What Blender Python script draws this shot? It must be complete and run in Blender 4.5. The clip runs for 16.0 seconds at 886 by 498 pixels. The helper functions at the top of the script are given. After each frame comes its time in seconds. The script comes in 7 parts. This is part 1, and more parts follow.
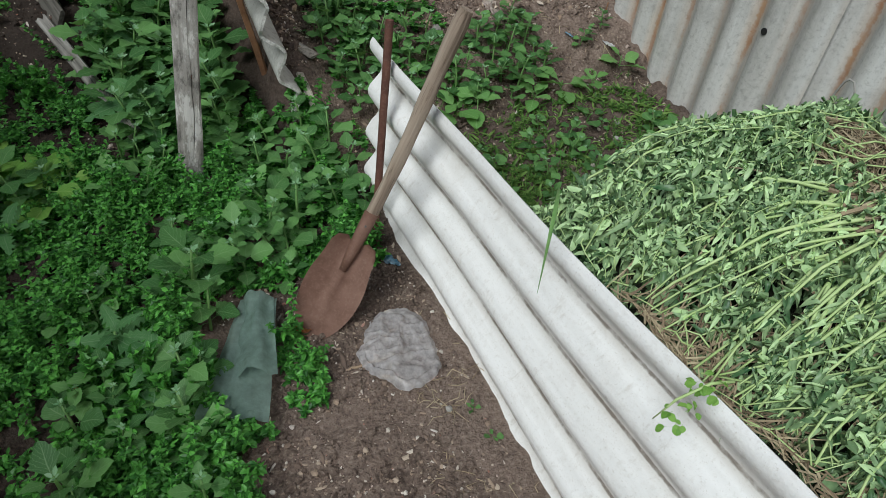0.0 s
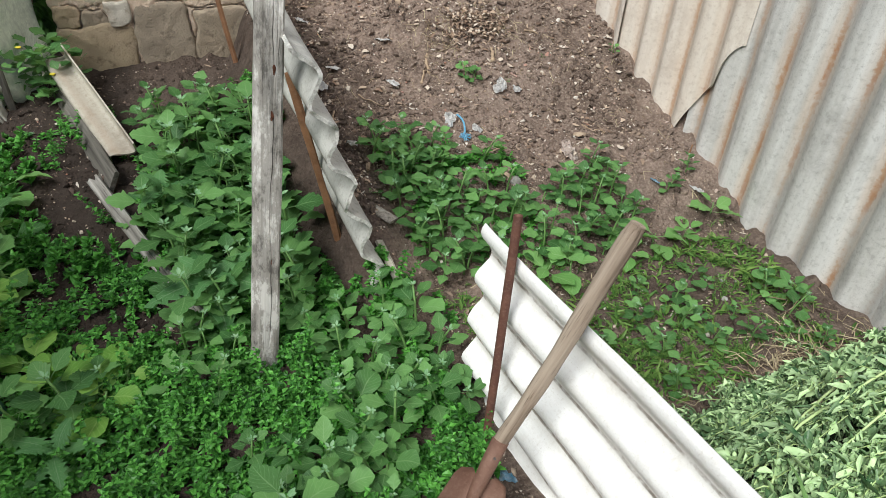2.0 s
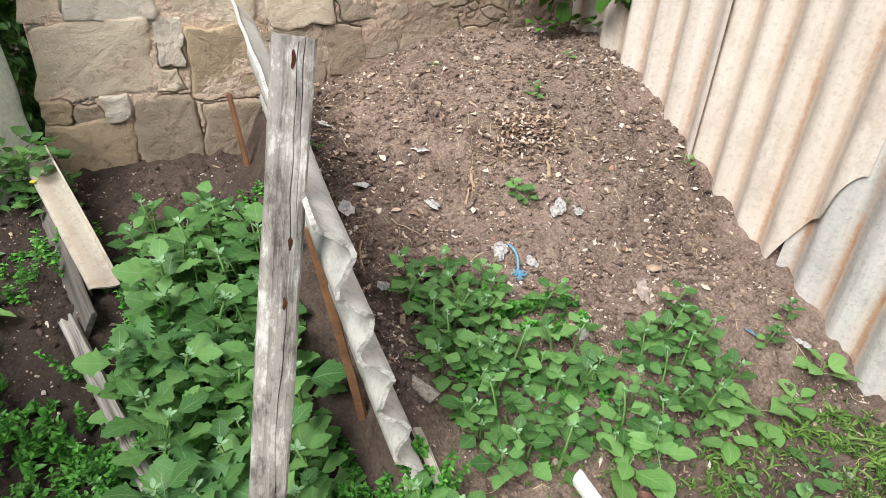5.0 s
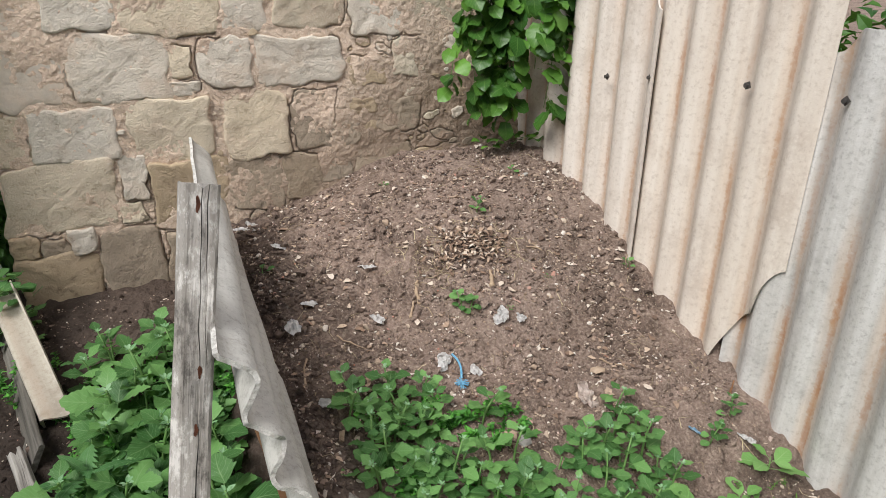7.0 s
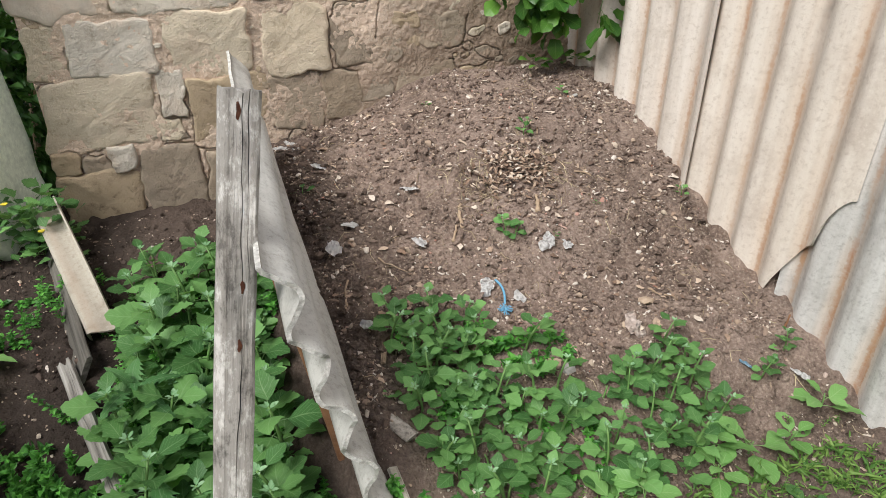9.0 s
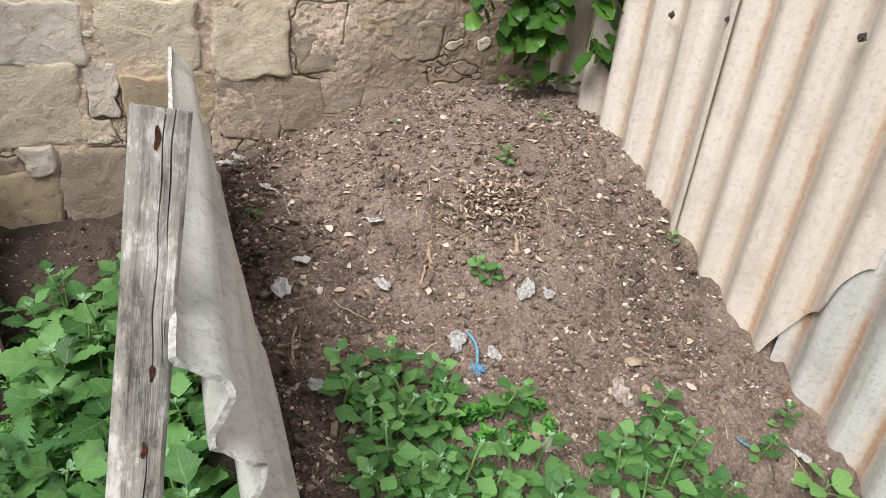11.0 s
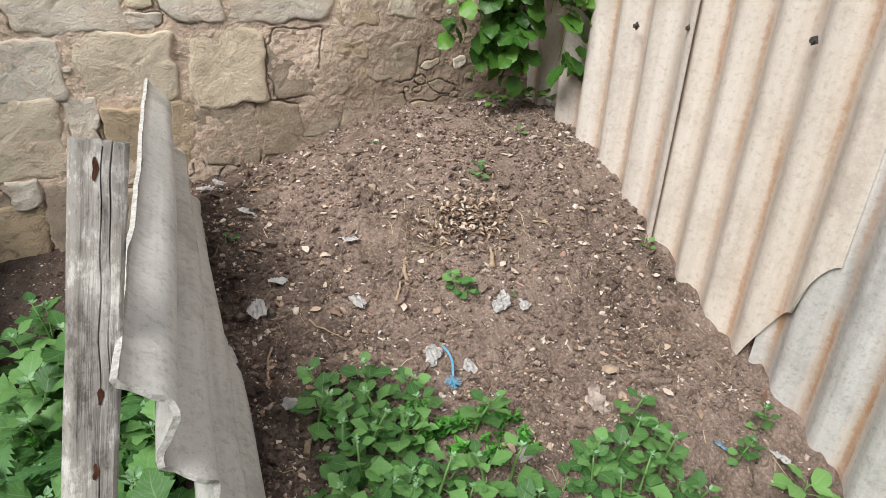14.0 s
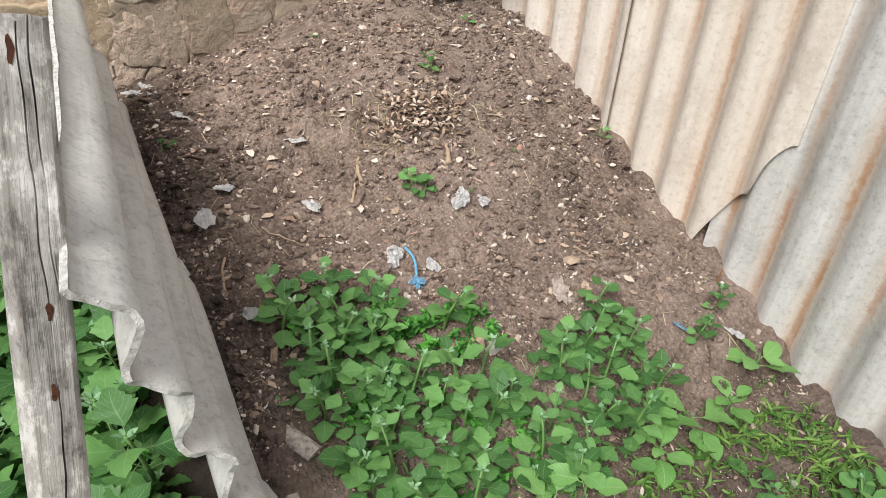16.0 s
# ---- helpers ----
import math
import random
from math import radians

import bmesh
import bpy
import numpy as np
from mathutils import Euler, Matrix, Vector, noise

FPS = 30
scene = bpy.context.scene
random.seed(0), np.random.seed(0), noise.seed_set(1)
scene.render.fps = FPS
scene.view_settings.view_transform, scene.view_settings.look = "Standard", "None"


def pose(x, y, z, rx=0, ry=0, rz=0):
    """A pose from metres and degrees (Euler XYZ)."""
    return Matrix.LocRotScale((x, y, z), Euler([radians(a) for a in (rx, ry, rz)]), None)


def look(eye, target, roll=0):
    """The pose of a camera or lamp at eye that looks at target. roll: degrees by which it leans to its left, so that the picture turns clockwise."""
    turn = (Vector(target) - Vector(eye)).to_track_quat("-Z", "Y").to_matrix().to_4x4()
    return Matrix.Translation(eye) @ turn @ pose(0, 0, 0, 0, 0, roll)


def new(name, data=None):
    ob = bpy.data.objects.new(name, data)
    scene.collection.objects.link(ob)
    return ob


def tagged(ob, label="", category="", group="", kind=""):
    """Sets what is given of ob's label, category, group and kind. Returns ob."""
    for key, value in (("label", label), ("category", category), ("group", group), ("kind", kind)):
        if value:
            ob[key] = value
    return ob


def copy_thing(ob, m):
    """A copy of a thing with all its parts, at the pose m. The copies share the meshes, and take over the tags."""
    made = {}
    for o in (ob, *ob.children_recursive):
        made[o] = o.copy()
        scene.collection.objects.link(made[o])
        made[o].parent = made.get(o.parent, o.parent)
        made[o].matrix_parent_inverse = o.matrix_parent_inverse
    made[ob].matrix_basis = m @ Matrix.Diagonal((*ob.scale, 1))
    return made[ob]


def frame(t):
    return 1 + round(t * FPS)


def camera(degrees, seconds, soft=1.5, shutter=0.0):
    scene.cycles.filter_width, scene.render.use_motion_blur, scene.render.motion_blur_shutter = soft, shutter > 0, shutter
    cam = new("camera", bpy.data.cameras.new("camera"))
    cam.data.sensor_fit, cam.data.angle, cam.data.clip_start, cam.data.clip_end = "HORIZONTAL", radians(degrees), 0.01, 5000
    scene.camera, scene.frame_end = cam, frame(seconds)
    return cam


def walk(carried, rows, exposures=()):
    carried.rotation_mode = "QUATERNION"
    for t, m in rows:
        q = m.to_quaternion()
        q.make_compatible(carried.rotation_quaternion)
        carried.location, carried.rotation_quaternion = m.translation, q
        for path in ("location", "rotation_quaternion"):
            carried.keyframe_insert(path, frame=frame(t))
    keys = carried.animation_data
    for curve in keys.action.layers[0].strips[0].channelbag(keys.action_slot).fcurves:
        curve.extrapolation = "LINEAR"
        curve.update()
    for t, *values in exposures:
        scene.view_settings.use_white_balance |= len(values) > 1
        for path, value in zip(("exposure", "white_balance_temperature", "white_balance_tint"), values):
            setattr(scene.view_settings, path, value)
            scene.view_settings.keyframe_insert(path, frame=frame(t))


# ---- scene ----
cam = camera(67.9, 16.0, 0.45)
PATH = [
    (0, (-0.410, -1.161, 1.461), (0.250, 0.133, 0.087), 5.00),
    (0.5, (-0.436, -1.033, 1.496), (0.231, 0.370, 0.235), 5.99),
    (1, (-0.502, -0.857, 1.510), (0.219, 0.588, 0.330), 5.55),
    (1.5, (-0.562, -0.734, 1.514), (0.228, 0.704, 0.370), 4.81),
    (2, (-0.530, -0.651, 1.515), (0.175, 0.803, 0.337), 3.13),
    (2.5, (-0.418, -0.522, 1.548), (0.240, 1.018, 0.455), 2.76),
    (3, (-0.365, -0.462, 1.573), (0.047, 1.173, 0.498), 1.81),
    (3.2, (-0.369, -0.445, 1.578), (0.062, 1.198, 0.523), 2.97),
    (5.3, (-0.402, -0.028, 1.527), (0.348, 1.498, 0.473), 2.68),
    (5.5, (-0.362, -0.056, 1.539), (0.433, 1.462, 0.507), 2.17),
    (6, (-0.275, -0.133, 1.595), (0.673, 1.396, 0.720), 3.21),
    (6.5, (-0.233, -0.179, 1.602), (0.628, 1.425, 0.774), 1.17),
    (7, (-0.238, -0.189, 1.612), (0.509, 1.495, 0.833), 0.51),
    (7.5, (-0.246, -0.180, 1.610), (0.487, 1.511, 0.834), 0.41),
    (8, (-0.248, -0.172, 1.592), (0.475, 1.511, 0.790), 0.86),
    (8.5, (-0.249, -0.172, 1.569), (0.390, 1.491, 0.661), 0.00),
    (8.7, (-0.250, -0.161, 1.563), (0.363, 1.494, 0.621), -0.33),
    (10.8, (-0.182, 0.206, 1.492), (0.578, 1.771, 0.506), 6.14),
    (11, (-0.182, 0.201, 1.505), (0.576, 1.795, 0.563), 5.65),
    (11.5, (-0.182, 0.198, 1.517), (0.578, 1.813, 0.614), 4.47),
    (12, (-0.183, 0.213, 1.499), (0.585, 1.785, 0.530), 4.32),
    (12.5, (-0.152, 0.230, 1.490), (0.623, 1.765, 0.470), 0.72),
    (13, (-0.128, 0.214, 1.498), (0.660, 1.764, 0.508), 0.66),
    (13.5, (-0.102, 0.147, 1.520), (0.714, 1.718, 0.591), 4.51),
    (14, (-0.092, 0.133, 1.523), (0.650, 1.759, 0.624), 2.92),
    (14.5, (-0.102, 0.166, 1.481), (0.613, 1.719, 0.444), 3.48),
    (15, (-0.112, 0.185, 1.462), (0.664, 1.665, 0.363), 3.48),
    (15.5, (-0.124, 0.197, 1.450), (0.694, 1.633, 0.325), 3.44),
    (16, (-0.125, 0.197, 1.455), (0.730, 1.612, 0.328), 3.32),
]
EXPOSURES = [(0.0, -0.20, 5900, 3), (1.0, 0.22, 6000, 3), (2.0, 0.47, 6150, 5), (3.2, 0.77, 6250, 6), (5.3, 0.90, 6350, 10), (6.5, 0.52, 6300, 10), (8.7, 0.56, 6300, 9), (11.0, 0.69, 6300, 9), (14.0, 0.62, 6300, 9), (16.0, 0.71, 6300, 9)]
walk(cam, [(t, look(eye, target, roll)) for t, eye, target, roll in PATH], EXPOSURES)

# ---- light ----
SUN_ELEV, SUN_TURN = 51.0, -58.0
world = bpy.data.worlds.new("overcast_sky")
scene.world = world
world.use_nodes = True
wn = world.node_tree
sky = wn.nodes.new("ShaderNodeTexSky")
sky.sky_type, sky.sun_disc = "NISHITA", False
sky.sun_elevation, sky.sun_rotation = radians(SUN_ELEV), radians(180 + SUN_TURN)
sky.air_density, sky.dust_density, sky.ozone_density = 1.0, 4.0, 1.0
wn.links.new(sky.outputs["Color"], wn.nodes["Background"].inputs["Color"])
wn.nodes["Background"].inputs["Strength"].default_value = 0.066
sun_data = bpy.data.lights.new("sun", "SUN")
sun_data.energy, sun_data.angle, sun_data.color = 3.5, radians(34), (1.0, 0.965, 0.92)
sun = new("sun", sun_data)
sun.matrix_world = look((0, 0, 6), (6 * math.sin(radians(-SUN_TURN)) * math.cos(radians(SUN_ELEV)),
                                    6 * math.cos(radians(-SUN_TURN)) * math.cos(radians(SUN_ELEV)),
                                    6 - 6 * math.sin(radians(SUN_ELEV))))

# ---- materials ----


def nodes_of(name):
    m = bpy.data.materials.new(name)
    m.use_nodes = True
    t = m.node_tree
    return m, t, t.nodes["Principled BSDF"]


def node(t, kind, **inputs):
    n = t.nodes.new(kind)
    for k, v in inputs.items():
        n.inputs[k.replace("_", " ")].default_value = v
    return n


def noise_tex(t, vec, scale, detail=4.0, rough=0.55):
    n = node(t, "ShaderNodeTexNoise", Scale=scale, Detail=detail, Roughness=rough)
    t.links.new(vec, n.inputs["Vector"])
    return n.outputs["Fac"]


def ramp(t, fac, stops):
    r = t.nodes.new("ShaderNodeValToRGB")
    e = r.color_ramp.elements
    while len(e) < len(stops):
        e.new(0.5)
    for el, (p, c) in zip(e, stops):
        el.position, el.color = p, (*c, 1) if len(c) == 3 else c
    t.links.new(fac, r.inputs["Fac"])
    return r.outputs["Color"]


def mix(t, fac, a, b, how="MIX"):
    m = t.nodes.new("ShaderNodeMix")
    m.data_type, m.blend_type = "RGBA", how
    for sock, v in ((0, fac), (6, a), (7, b)):
        if isinstance(v, (int, float)):
            m.inputs[sock].default_value = v
        elif isinstance(v, tuple):
            m.inputs[sock].default_value = (*v, 1)
        else:
            t.links.new(v, m.inputs[sock])
    return m.outputs[2]


def calc(t, op, a, b=0.0):
    m = t.nodes.new("ShaderNodeMath")
    m.operation = op
    for i, v in enumerate((a, b)):
        if isinstance(v, (int, float)):
            m.inputs[i].default_value = v
        else:
            t.links.new(v, m.inputs[i])
    return m.outputs[0]


def span(t, v, a, b, c=0.0, d=1.0):
    m = node(t, "ShaderNodeMapRange", From_Min=a, From_Max=b, To_Min=c, To_Max=d)
    m.clamp = True
    t.links.new(v, m.inputs["Value"])
    return m.outputs[0]


def coords(t, kind="Object", scale=(1, 1, 1)):
    c = t.nodes.new("ShaderNodeTexCoord").outputs[kind]
    m = t.nodes.new("ShaderNodeMapping")
    m.inputs["Scale"].default_value = scale
    t.links.new(c, m.inputs["Vector"])
    return m.outputs["Vector"]


def shifted(t, vec):
    """The coordinates moved by each object's own random number, so that repeats differ."""
    r = t.nodes.new("ShaderNodeObjectInfo").outputs["Random"]
    a = t.nodes.new("ShaderNodeVectorMath")
    a.operation = "ADD"
    c = t.nodes.new("ShaderNodeCombineXYZ")
    k = calc(t, "MULTIPLY", r, 37.0)
    for i in range(3):
        t.links.new(k, c.inputs[i])
    t.links.new(vec, a.inputs[0])
    t.links.new(c.outputs[0], a.inputs[1])
    return a.outputs[0], r


def bump(t, p, heights):
    """Chains bumps of (height, strength, distance) into the shader p."""
    last = None
    for h, s, d in heights:
        b = node(t, "ShaderNodeBump", Strength=s, Distance=d)
        t.links.new(h, b.inputs["Height"])
        if last:
            t.links.new(last, b.inputs["Normal"])
        last = b.outputs["Normal"]
    t.links.new(last, p.inputs["Normal"])


def soil_material():
    m, t, p = nodes_of("garden_soil")
    v = coords(t)
    big, mid, fine = noise_tex(t, v, 1.3, 3), noise_tex(t, v, 9, 5, 0.6), noise_tex(t, v, 90, 4, 0.7)
    c = ramp(t, mid, [(0.30, (0.084, 0.058, 0.045)), (0.5, (0.188, 0.134, 0.105)), (0.72, (0.325, 0.245, 0.198))])
    c = mix(t, span(t, big, 0.40, 0.60, 0, 0.75), c, (0.300, 0.222, 0.180))
    c = mix(t, span(t, fine, 0.50, 0.72), c, mix(t, 0.6, c, (0.52, 0.43, 0.34)))
    # darker soil in the dug bed, along the far path and at the foot of the heap
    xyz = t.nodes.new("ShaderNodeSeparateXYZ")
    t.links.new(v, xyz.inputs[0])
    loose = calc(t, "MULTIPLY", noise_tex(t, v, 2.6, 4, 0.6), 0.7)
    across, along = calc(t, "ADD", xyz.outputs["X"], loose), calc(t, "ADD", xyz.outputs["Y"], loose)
    dark_zone = calc(t, "MAXIMUM", span(t, across, 0.72, 0.26, 0, 0.95), span(t, along, 1.36, 1.10, 0, 0.70))
    dark_zone = calc(t, "MULTIPLY", dark_zone, span(t, along, 0.45, 0.80, 0.35, 1.0))
    c = mix(t, dark_zone, c, mix(t, 0.82, c, (0.046, 0.033, 0.026)))
    # darker still over the trodden path beside the bed
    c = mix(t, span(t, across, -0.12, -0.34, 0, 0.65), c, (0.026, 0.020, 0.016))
    pit = noise_tex(t, v, 40, 5, 0.7)
    # low spots coloured near-black, for the shade in pits between crumbs
    c = mix(t, span(t, fine, 0.46, 0.28), c, mix(t, 0.6, c, (0.04, 0.03, 0.024)))
    c = mix(t, calc(t, "MULTIPLY", span(t, pit, 0.44, 0.32, 0, 0.65), span(t, big, 0.62, 0.45, 0.3, 1.0)), c, (0.045, 0.033, 0.026))
    t.links.new(c, p.inputs["Base Color"])
    p.inputs["Roughness"].default_value, p.inputs["Specular IOR Level"].default_value = 0.95, 0.2
    bump(t, p, [(mid, 0.8, 0.045), (pit, 0.85, 0.024), (fine, 0.6, 0.007)])
    return m


def sheet_material(name, base, pale, dirt_and_shade, rust_amount, grime, pitch=0.15, valley=math.pi, lines=0.0):
    """Weathered fibre-cement: speckle, long streaks down the flutes, and rust run along the furrows."""
    m, t, p = nodes_of(name)
    v, rnd = shifted(t, coords(t))
    raw = t.nodes.new("ShaderNodeSeparateXYZ")
    t.links.new(coords(t), raw.inputs[0])
    streak = noise_tex(t, shifted(t, coords(t, scale=(22, 22, 1.1)))[0], 1.0, 4, 0.6)
    blot, speck = noise_tex(t, v, 5, 5, 0.65), noise_tex(t, v, 190, 3, 0.75)
    c = mix(t, span(t, streak, 0.35, 0.68), base, pale)
    c = mix(t, calc(t, "MULTIPLY", span(t, blot, 0.5, 0.72), grime), c, dirt_and_shade)
    grit = noise_tex(t, v, 55, 4, 0.75)
    c = mix(t, span(t, grit, 0.52, 0.66, 0, min(0.65, 1.4 * grime)), c, mix(t, 0.65, c, dirt_and_shade))
    c = mix(t, span(t, grit, 0.44, 0.32, 0, min(0.5, grime)), c, pale)
    c = mix(t, span(t, speck, 0.58, 0.70, 0, 0.6), c, mix(t, 0.7, c, dirt_and_shade))
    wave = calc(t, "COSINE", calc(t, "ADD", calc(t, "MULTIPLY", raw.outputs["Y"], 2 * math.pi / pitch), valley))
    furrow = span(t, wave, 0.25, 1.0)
    rusty = calc(t, "MULTIPLY", span(t, calc(t, "ADD", wave, calc(t, "MULTIPLY", grit, 0.40)), 1.06, 1.20), span(t, streak, 0.26, 0.46))
    run = noise_tex(t, shifted(t, coords(t, scale=(9, 9, 2.2)))[0], 1.0, 3, 0.5)
    rusty = calc(t, "MULTIPLY", rusty, span(t, run, 0.40, 0.58, 0.12, 1.0))
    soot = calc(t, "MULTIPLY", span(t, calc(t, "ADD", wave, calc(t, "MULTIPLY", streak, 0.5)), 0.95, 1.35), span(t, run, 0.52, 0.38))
    c = mix(t, calc(t, "MULTIPLY", soot, 0.55), c, mix(t, 0.8, c, dirt_and_shade))
    wash = calc(t, "MULTIPLY", span(t, wave, 0.0, 0.9), span(t, run, 0.36, 0.60, 0.0, 0.5))
    c = mix(t, calc(t, "MULTIPLY", wash, rust_amount), c, (0.56, 0.375, 0.235))
    c = mix(t, calc(t, "MULTIPLY", rusty, rust_amount), c, mix(t, span(t, blot, 0.4, 0.6), (0.37, 0.150, 0.050), (0.46, 0.25, 0.115)))
    # every furrow darkened evenly as well, its shade put into the colour
    c = mix(t, calc(t, "MULTIPLY", span(t, wave, 0.6, 1.0), 0.5), c, mix(t, 0.5, c, dirt_and_shade))
    if lines:
        settled = calc(t, "MULTIPLY", span(t, calc(t, "ADD", wave, calc(t, "MULTIPLY", grit, 0.06)), 0.995, 1.025), span(t, noise_tex(t, v, 13, 4, 0.7), 0.36, 0.56))
        c = mix(t, calc(t, "MULTIPLY", settled, lines), c, (0.15, 0.115, 0.085))
        smear = noise_tex(t, shifted(t, coords(t, scale=(16, 16, 40)))[0], 1.0, 4, 0.65)
        c = mix(t, span(t, smear, 0.60, 0.72, 0, 0.45 * lines), c, dirt_and_shade)
    t.links.new(c, p.inputs["Base Color"])
    p.inputs["Roughness"].default_value, p.inputs["Specular IOR Level"].default_value = 0.82, 0.25
    bump(t, p, [(blot, 0.2, 0.01), (grit, 0.25, 0.004), (speck, 0.4, 0.002)])
    return m


def wood_material(name, dark, mid_c, pale, axis="z", crack=0.8, bold=1.0, patchy=0.6, worn=0.0, fine_grain=38):
    m, t, p = nodes_of(name)
    s = {"z": (fine_grain, fine_grain, 1.6), "y": (38, 1.6, 38), "x": (1.6, 38, 38)}[axis]
    v, rnd = shifted(t, coords(t, scale=s))
    plain, _ = shifted(t, coords(t))
    grain, fine, blot = noise_tex(t, v, 1.0, 5, 0.65), noise_tex(t, v, 4.0, 3, 0.7), noise_tex(t, plain, 7, 4, 0.6)
    c = ramp(t, grain, [(0.48 - 0.20 * bold, dark), (0.47, mid_c), (0.48 + 0.20 / bold, pale)])
    c = mix(t, span(t, blot, 0.5, 0.7, 0, patchy), c, mix(t, 0.5, c, pale))
    c = mix(t, span(t, fine, 0.40, 0.25, 0, crack), c, dark)
    if worn:
        patch = noise_tex(t, shifted(t, coords(t, scale=(17, 17, 8)))[0], 1.0, 6, 0.75)
        c = mix(t, span(t, patch, 0.52, 0.60, 0, worn), c, mix(t, 0.75, c, (0.60, 0.58, 0.54)))
        c = mix(t, span(t, patch, 0.47, 0.38, 0, worn), c, mix(t, 0.7, c, (0.06, 0.053, 0.046)))
    t.links.new(c, p.inputs["Base Color"])
    p.inputs["Roughness"].default_value, p.inputs["Specular IOR Level"].default_value = 0.85, 0.25
    bump(t, p, [(grain, 0.7, 0.006), (fine, 0.5, 0.002)])
    return m


def metal_rust(name, a, b, rough=0.75):
    m, t, p = nodes_of(name)
    v, _ = shifted(t, coords(t))
    n1, n2 = noise_tex(t, v, 14, 5, 0.65), noise_tex(t, v, 120, 3, 0.7)
    c = mix(t, span(t, n1, 0.35, 0.65), a, b)
    c = mix(t, span(t, n2, 0.5, 0.7, 0, 0.5), c, mix(t, 0.5, c, (0.30, 0.20, 0.15)))
    t.links.new(c, p.inputs["Base Color"])
    p.inputs["Roughness"].default_value, p.inputs["Metallic"].default_value = rough, 0.25
    bump(t, p, [(n1, 0.25, 0.004), (n2, 0.35, 0.001)])
    return m


def stone_material(name, cols, bumpy=1.0, damp=0.0, wash_on=1.0):
    m, t, p = nodes_of(name)
    v, rnd = shifted(t, coords(t))
    n1, n2, n3 = noise_tex(t, v, 4, 5, 0.65), noise_tex(t, v, 22, 5, 0.7), noise_tex(t, v, 130, 3, 0.7)
    c = ramp(t, rnd, [(0.0, cols[0]), (0.35, cols[1]), (0.7, cols[2]), (1.0, cols[3])])
    c = mix(t, span(t, n1, 0.35, 0.7, 0, 0.75), c, cols[4])
    # blotches of pinkish lime wash and brown weathering that run on from stone to mortar
    world_v = t.nodes.new("ShaderNodeNewGeometry").outputs["Position"]
    wash, stain = noise_tex(t, world_v, 6.5, 5, 0.65), noise_tex(t, world_v, 3.1, 6, 0.7)
    c = mix(t, span(t, wash, 0.50, 0.66, 0, 0.55 * wash_on), c, (0.60, 0.475, 0.365))
    c = mix(t, span(t, stain, 0.50, 0.36, 0, 0.50 * wash_on), c, mix(t, 0.6, c, (0.25, 0.195, 0.135)))
    c = mix(t, span(t, n2, 0.46, 0.30, 0, 0.65), c, cols[5])
    c = mix(t, span(t, n3, 0.54, 0.70, 0, 0.33 * bumpy), c, cols[6])
    if damp:
        # rising damp: a ragged brown tide mark over the lower courses
        xyz = t.nodes.new("ShaderNodeSeparateXYZ")
        t.links.new(coords(t), xyz.inputs[0])
        tide = calc(t, "SUBTRACT", calc(t, "ADD", xyz.outputs["Z"], calc(t, "MULTIPLY", noise_tex(t, coords(t), 2.2, 5, 0.65), 0.7)), calc(t, "MULTIPLY", xyz.outputs["X"], 0.6))
        c = mix(t, span(t, tide, 1.10, 0.75, 0, damp), c, mix(t, 0.8, c, (0.20, 0.145, 0.10)))
    t.links.new(c, p.inputs["Base Color"])
    p.inputs["Roughness"].default_value, p.inputs["Specular IOR Level"].default_value = 0.93, 0.2
    bump(t, p, [(n1, 0.35 * bumpy, 0.03), (n2, 0.7 * bumpy, 0.014), (n3, 0.9 * bumpy, 0.006)])
    return m


def leaf_material(name, dark, light, vein, rough=0.5, thin=0.3, per="object"):
    """A leaf with a pale midrib and side veins on its own UVs; light passes through it in part."""
    m, t, p = nodes_of(name)
    if per == "object":
        rnd = t.nodes.new("ShaderNodeObjectInfo").outputs["Random"]
        uv = t.nodes.new("ShaderNodeSeparateXYZ")
        t.links.new(t.nodes.new("ShaderNodeTexCoord").outputs["UV"], uv.inputs[0])
        off = calc(t, "ABSOLUTE", calc(t, "SUBTRACT", uv.outputs["X"], 0.5))
        rib = span(t, off, 0.035, 0.0)
        side = calc(t, "SINE", calc(t, "MULTIPLY", calc(t, "SUBTRACT", uv.outputs["Y"], calc(t, "MULTIPLY", off, 0.55)), 46.0))
        side = span(t, side, 0.80, 1.0, 0, 0.5)
        veins = calc(t, "MAXIMUM", rib, side)
    else:
        rnd = t.nodes.new("ShaderNodeNewGeometry").outputs["Random Per Island"]
        veins = None
    v = coords(t)
    c = mix(t, calc(t, "POWER", rnd, 1.25), dark, light)
    c = mix(t, span(t, noise_tex(t, v, 45, 3), 0.35, 0.7, 0, 0.5), c, mix(t, 0.5, c, light))
    if veins is not None:
        c = mix(t, calc(t, "MULTIPLY", veins, 0.55), c, vein)
        bump(t, p, [(side, -0.35, 0.003), (noise_tex(t, v, 160, 2), 0.2, 0.001)])
    t.links.new(c, p.inputs["Base Color"])
    p.inputs["Roughness"].default_value, p.inputs["Specular IOR Level"].default_value = rough, 0.28
    tr = t.nodes.new("ShaderNodeBsdfTranslucent")
    t.links.new(mix(t, 0.4, c, (0.25, 0.42, 0.05)), tr.inputs["Color"])
    ms = node(t, "ShaderNodeMixShader", Fac=thin)
    t.links.new(p.outputs[0], ms.inputs[1])
    t.links.new(tr.outputs[0], ms.inputs[2])
    t.links.new(ms.outputs[0], t.nodes["Material Output"].inputs["Surface"])
    return m


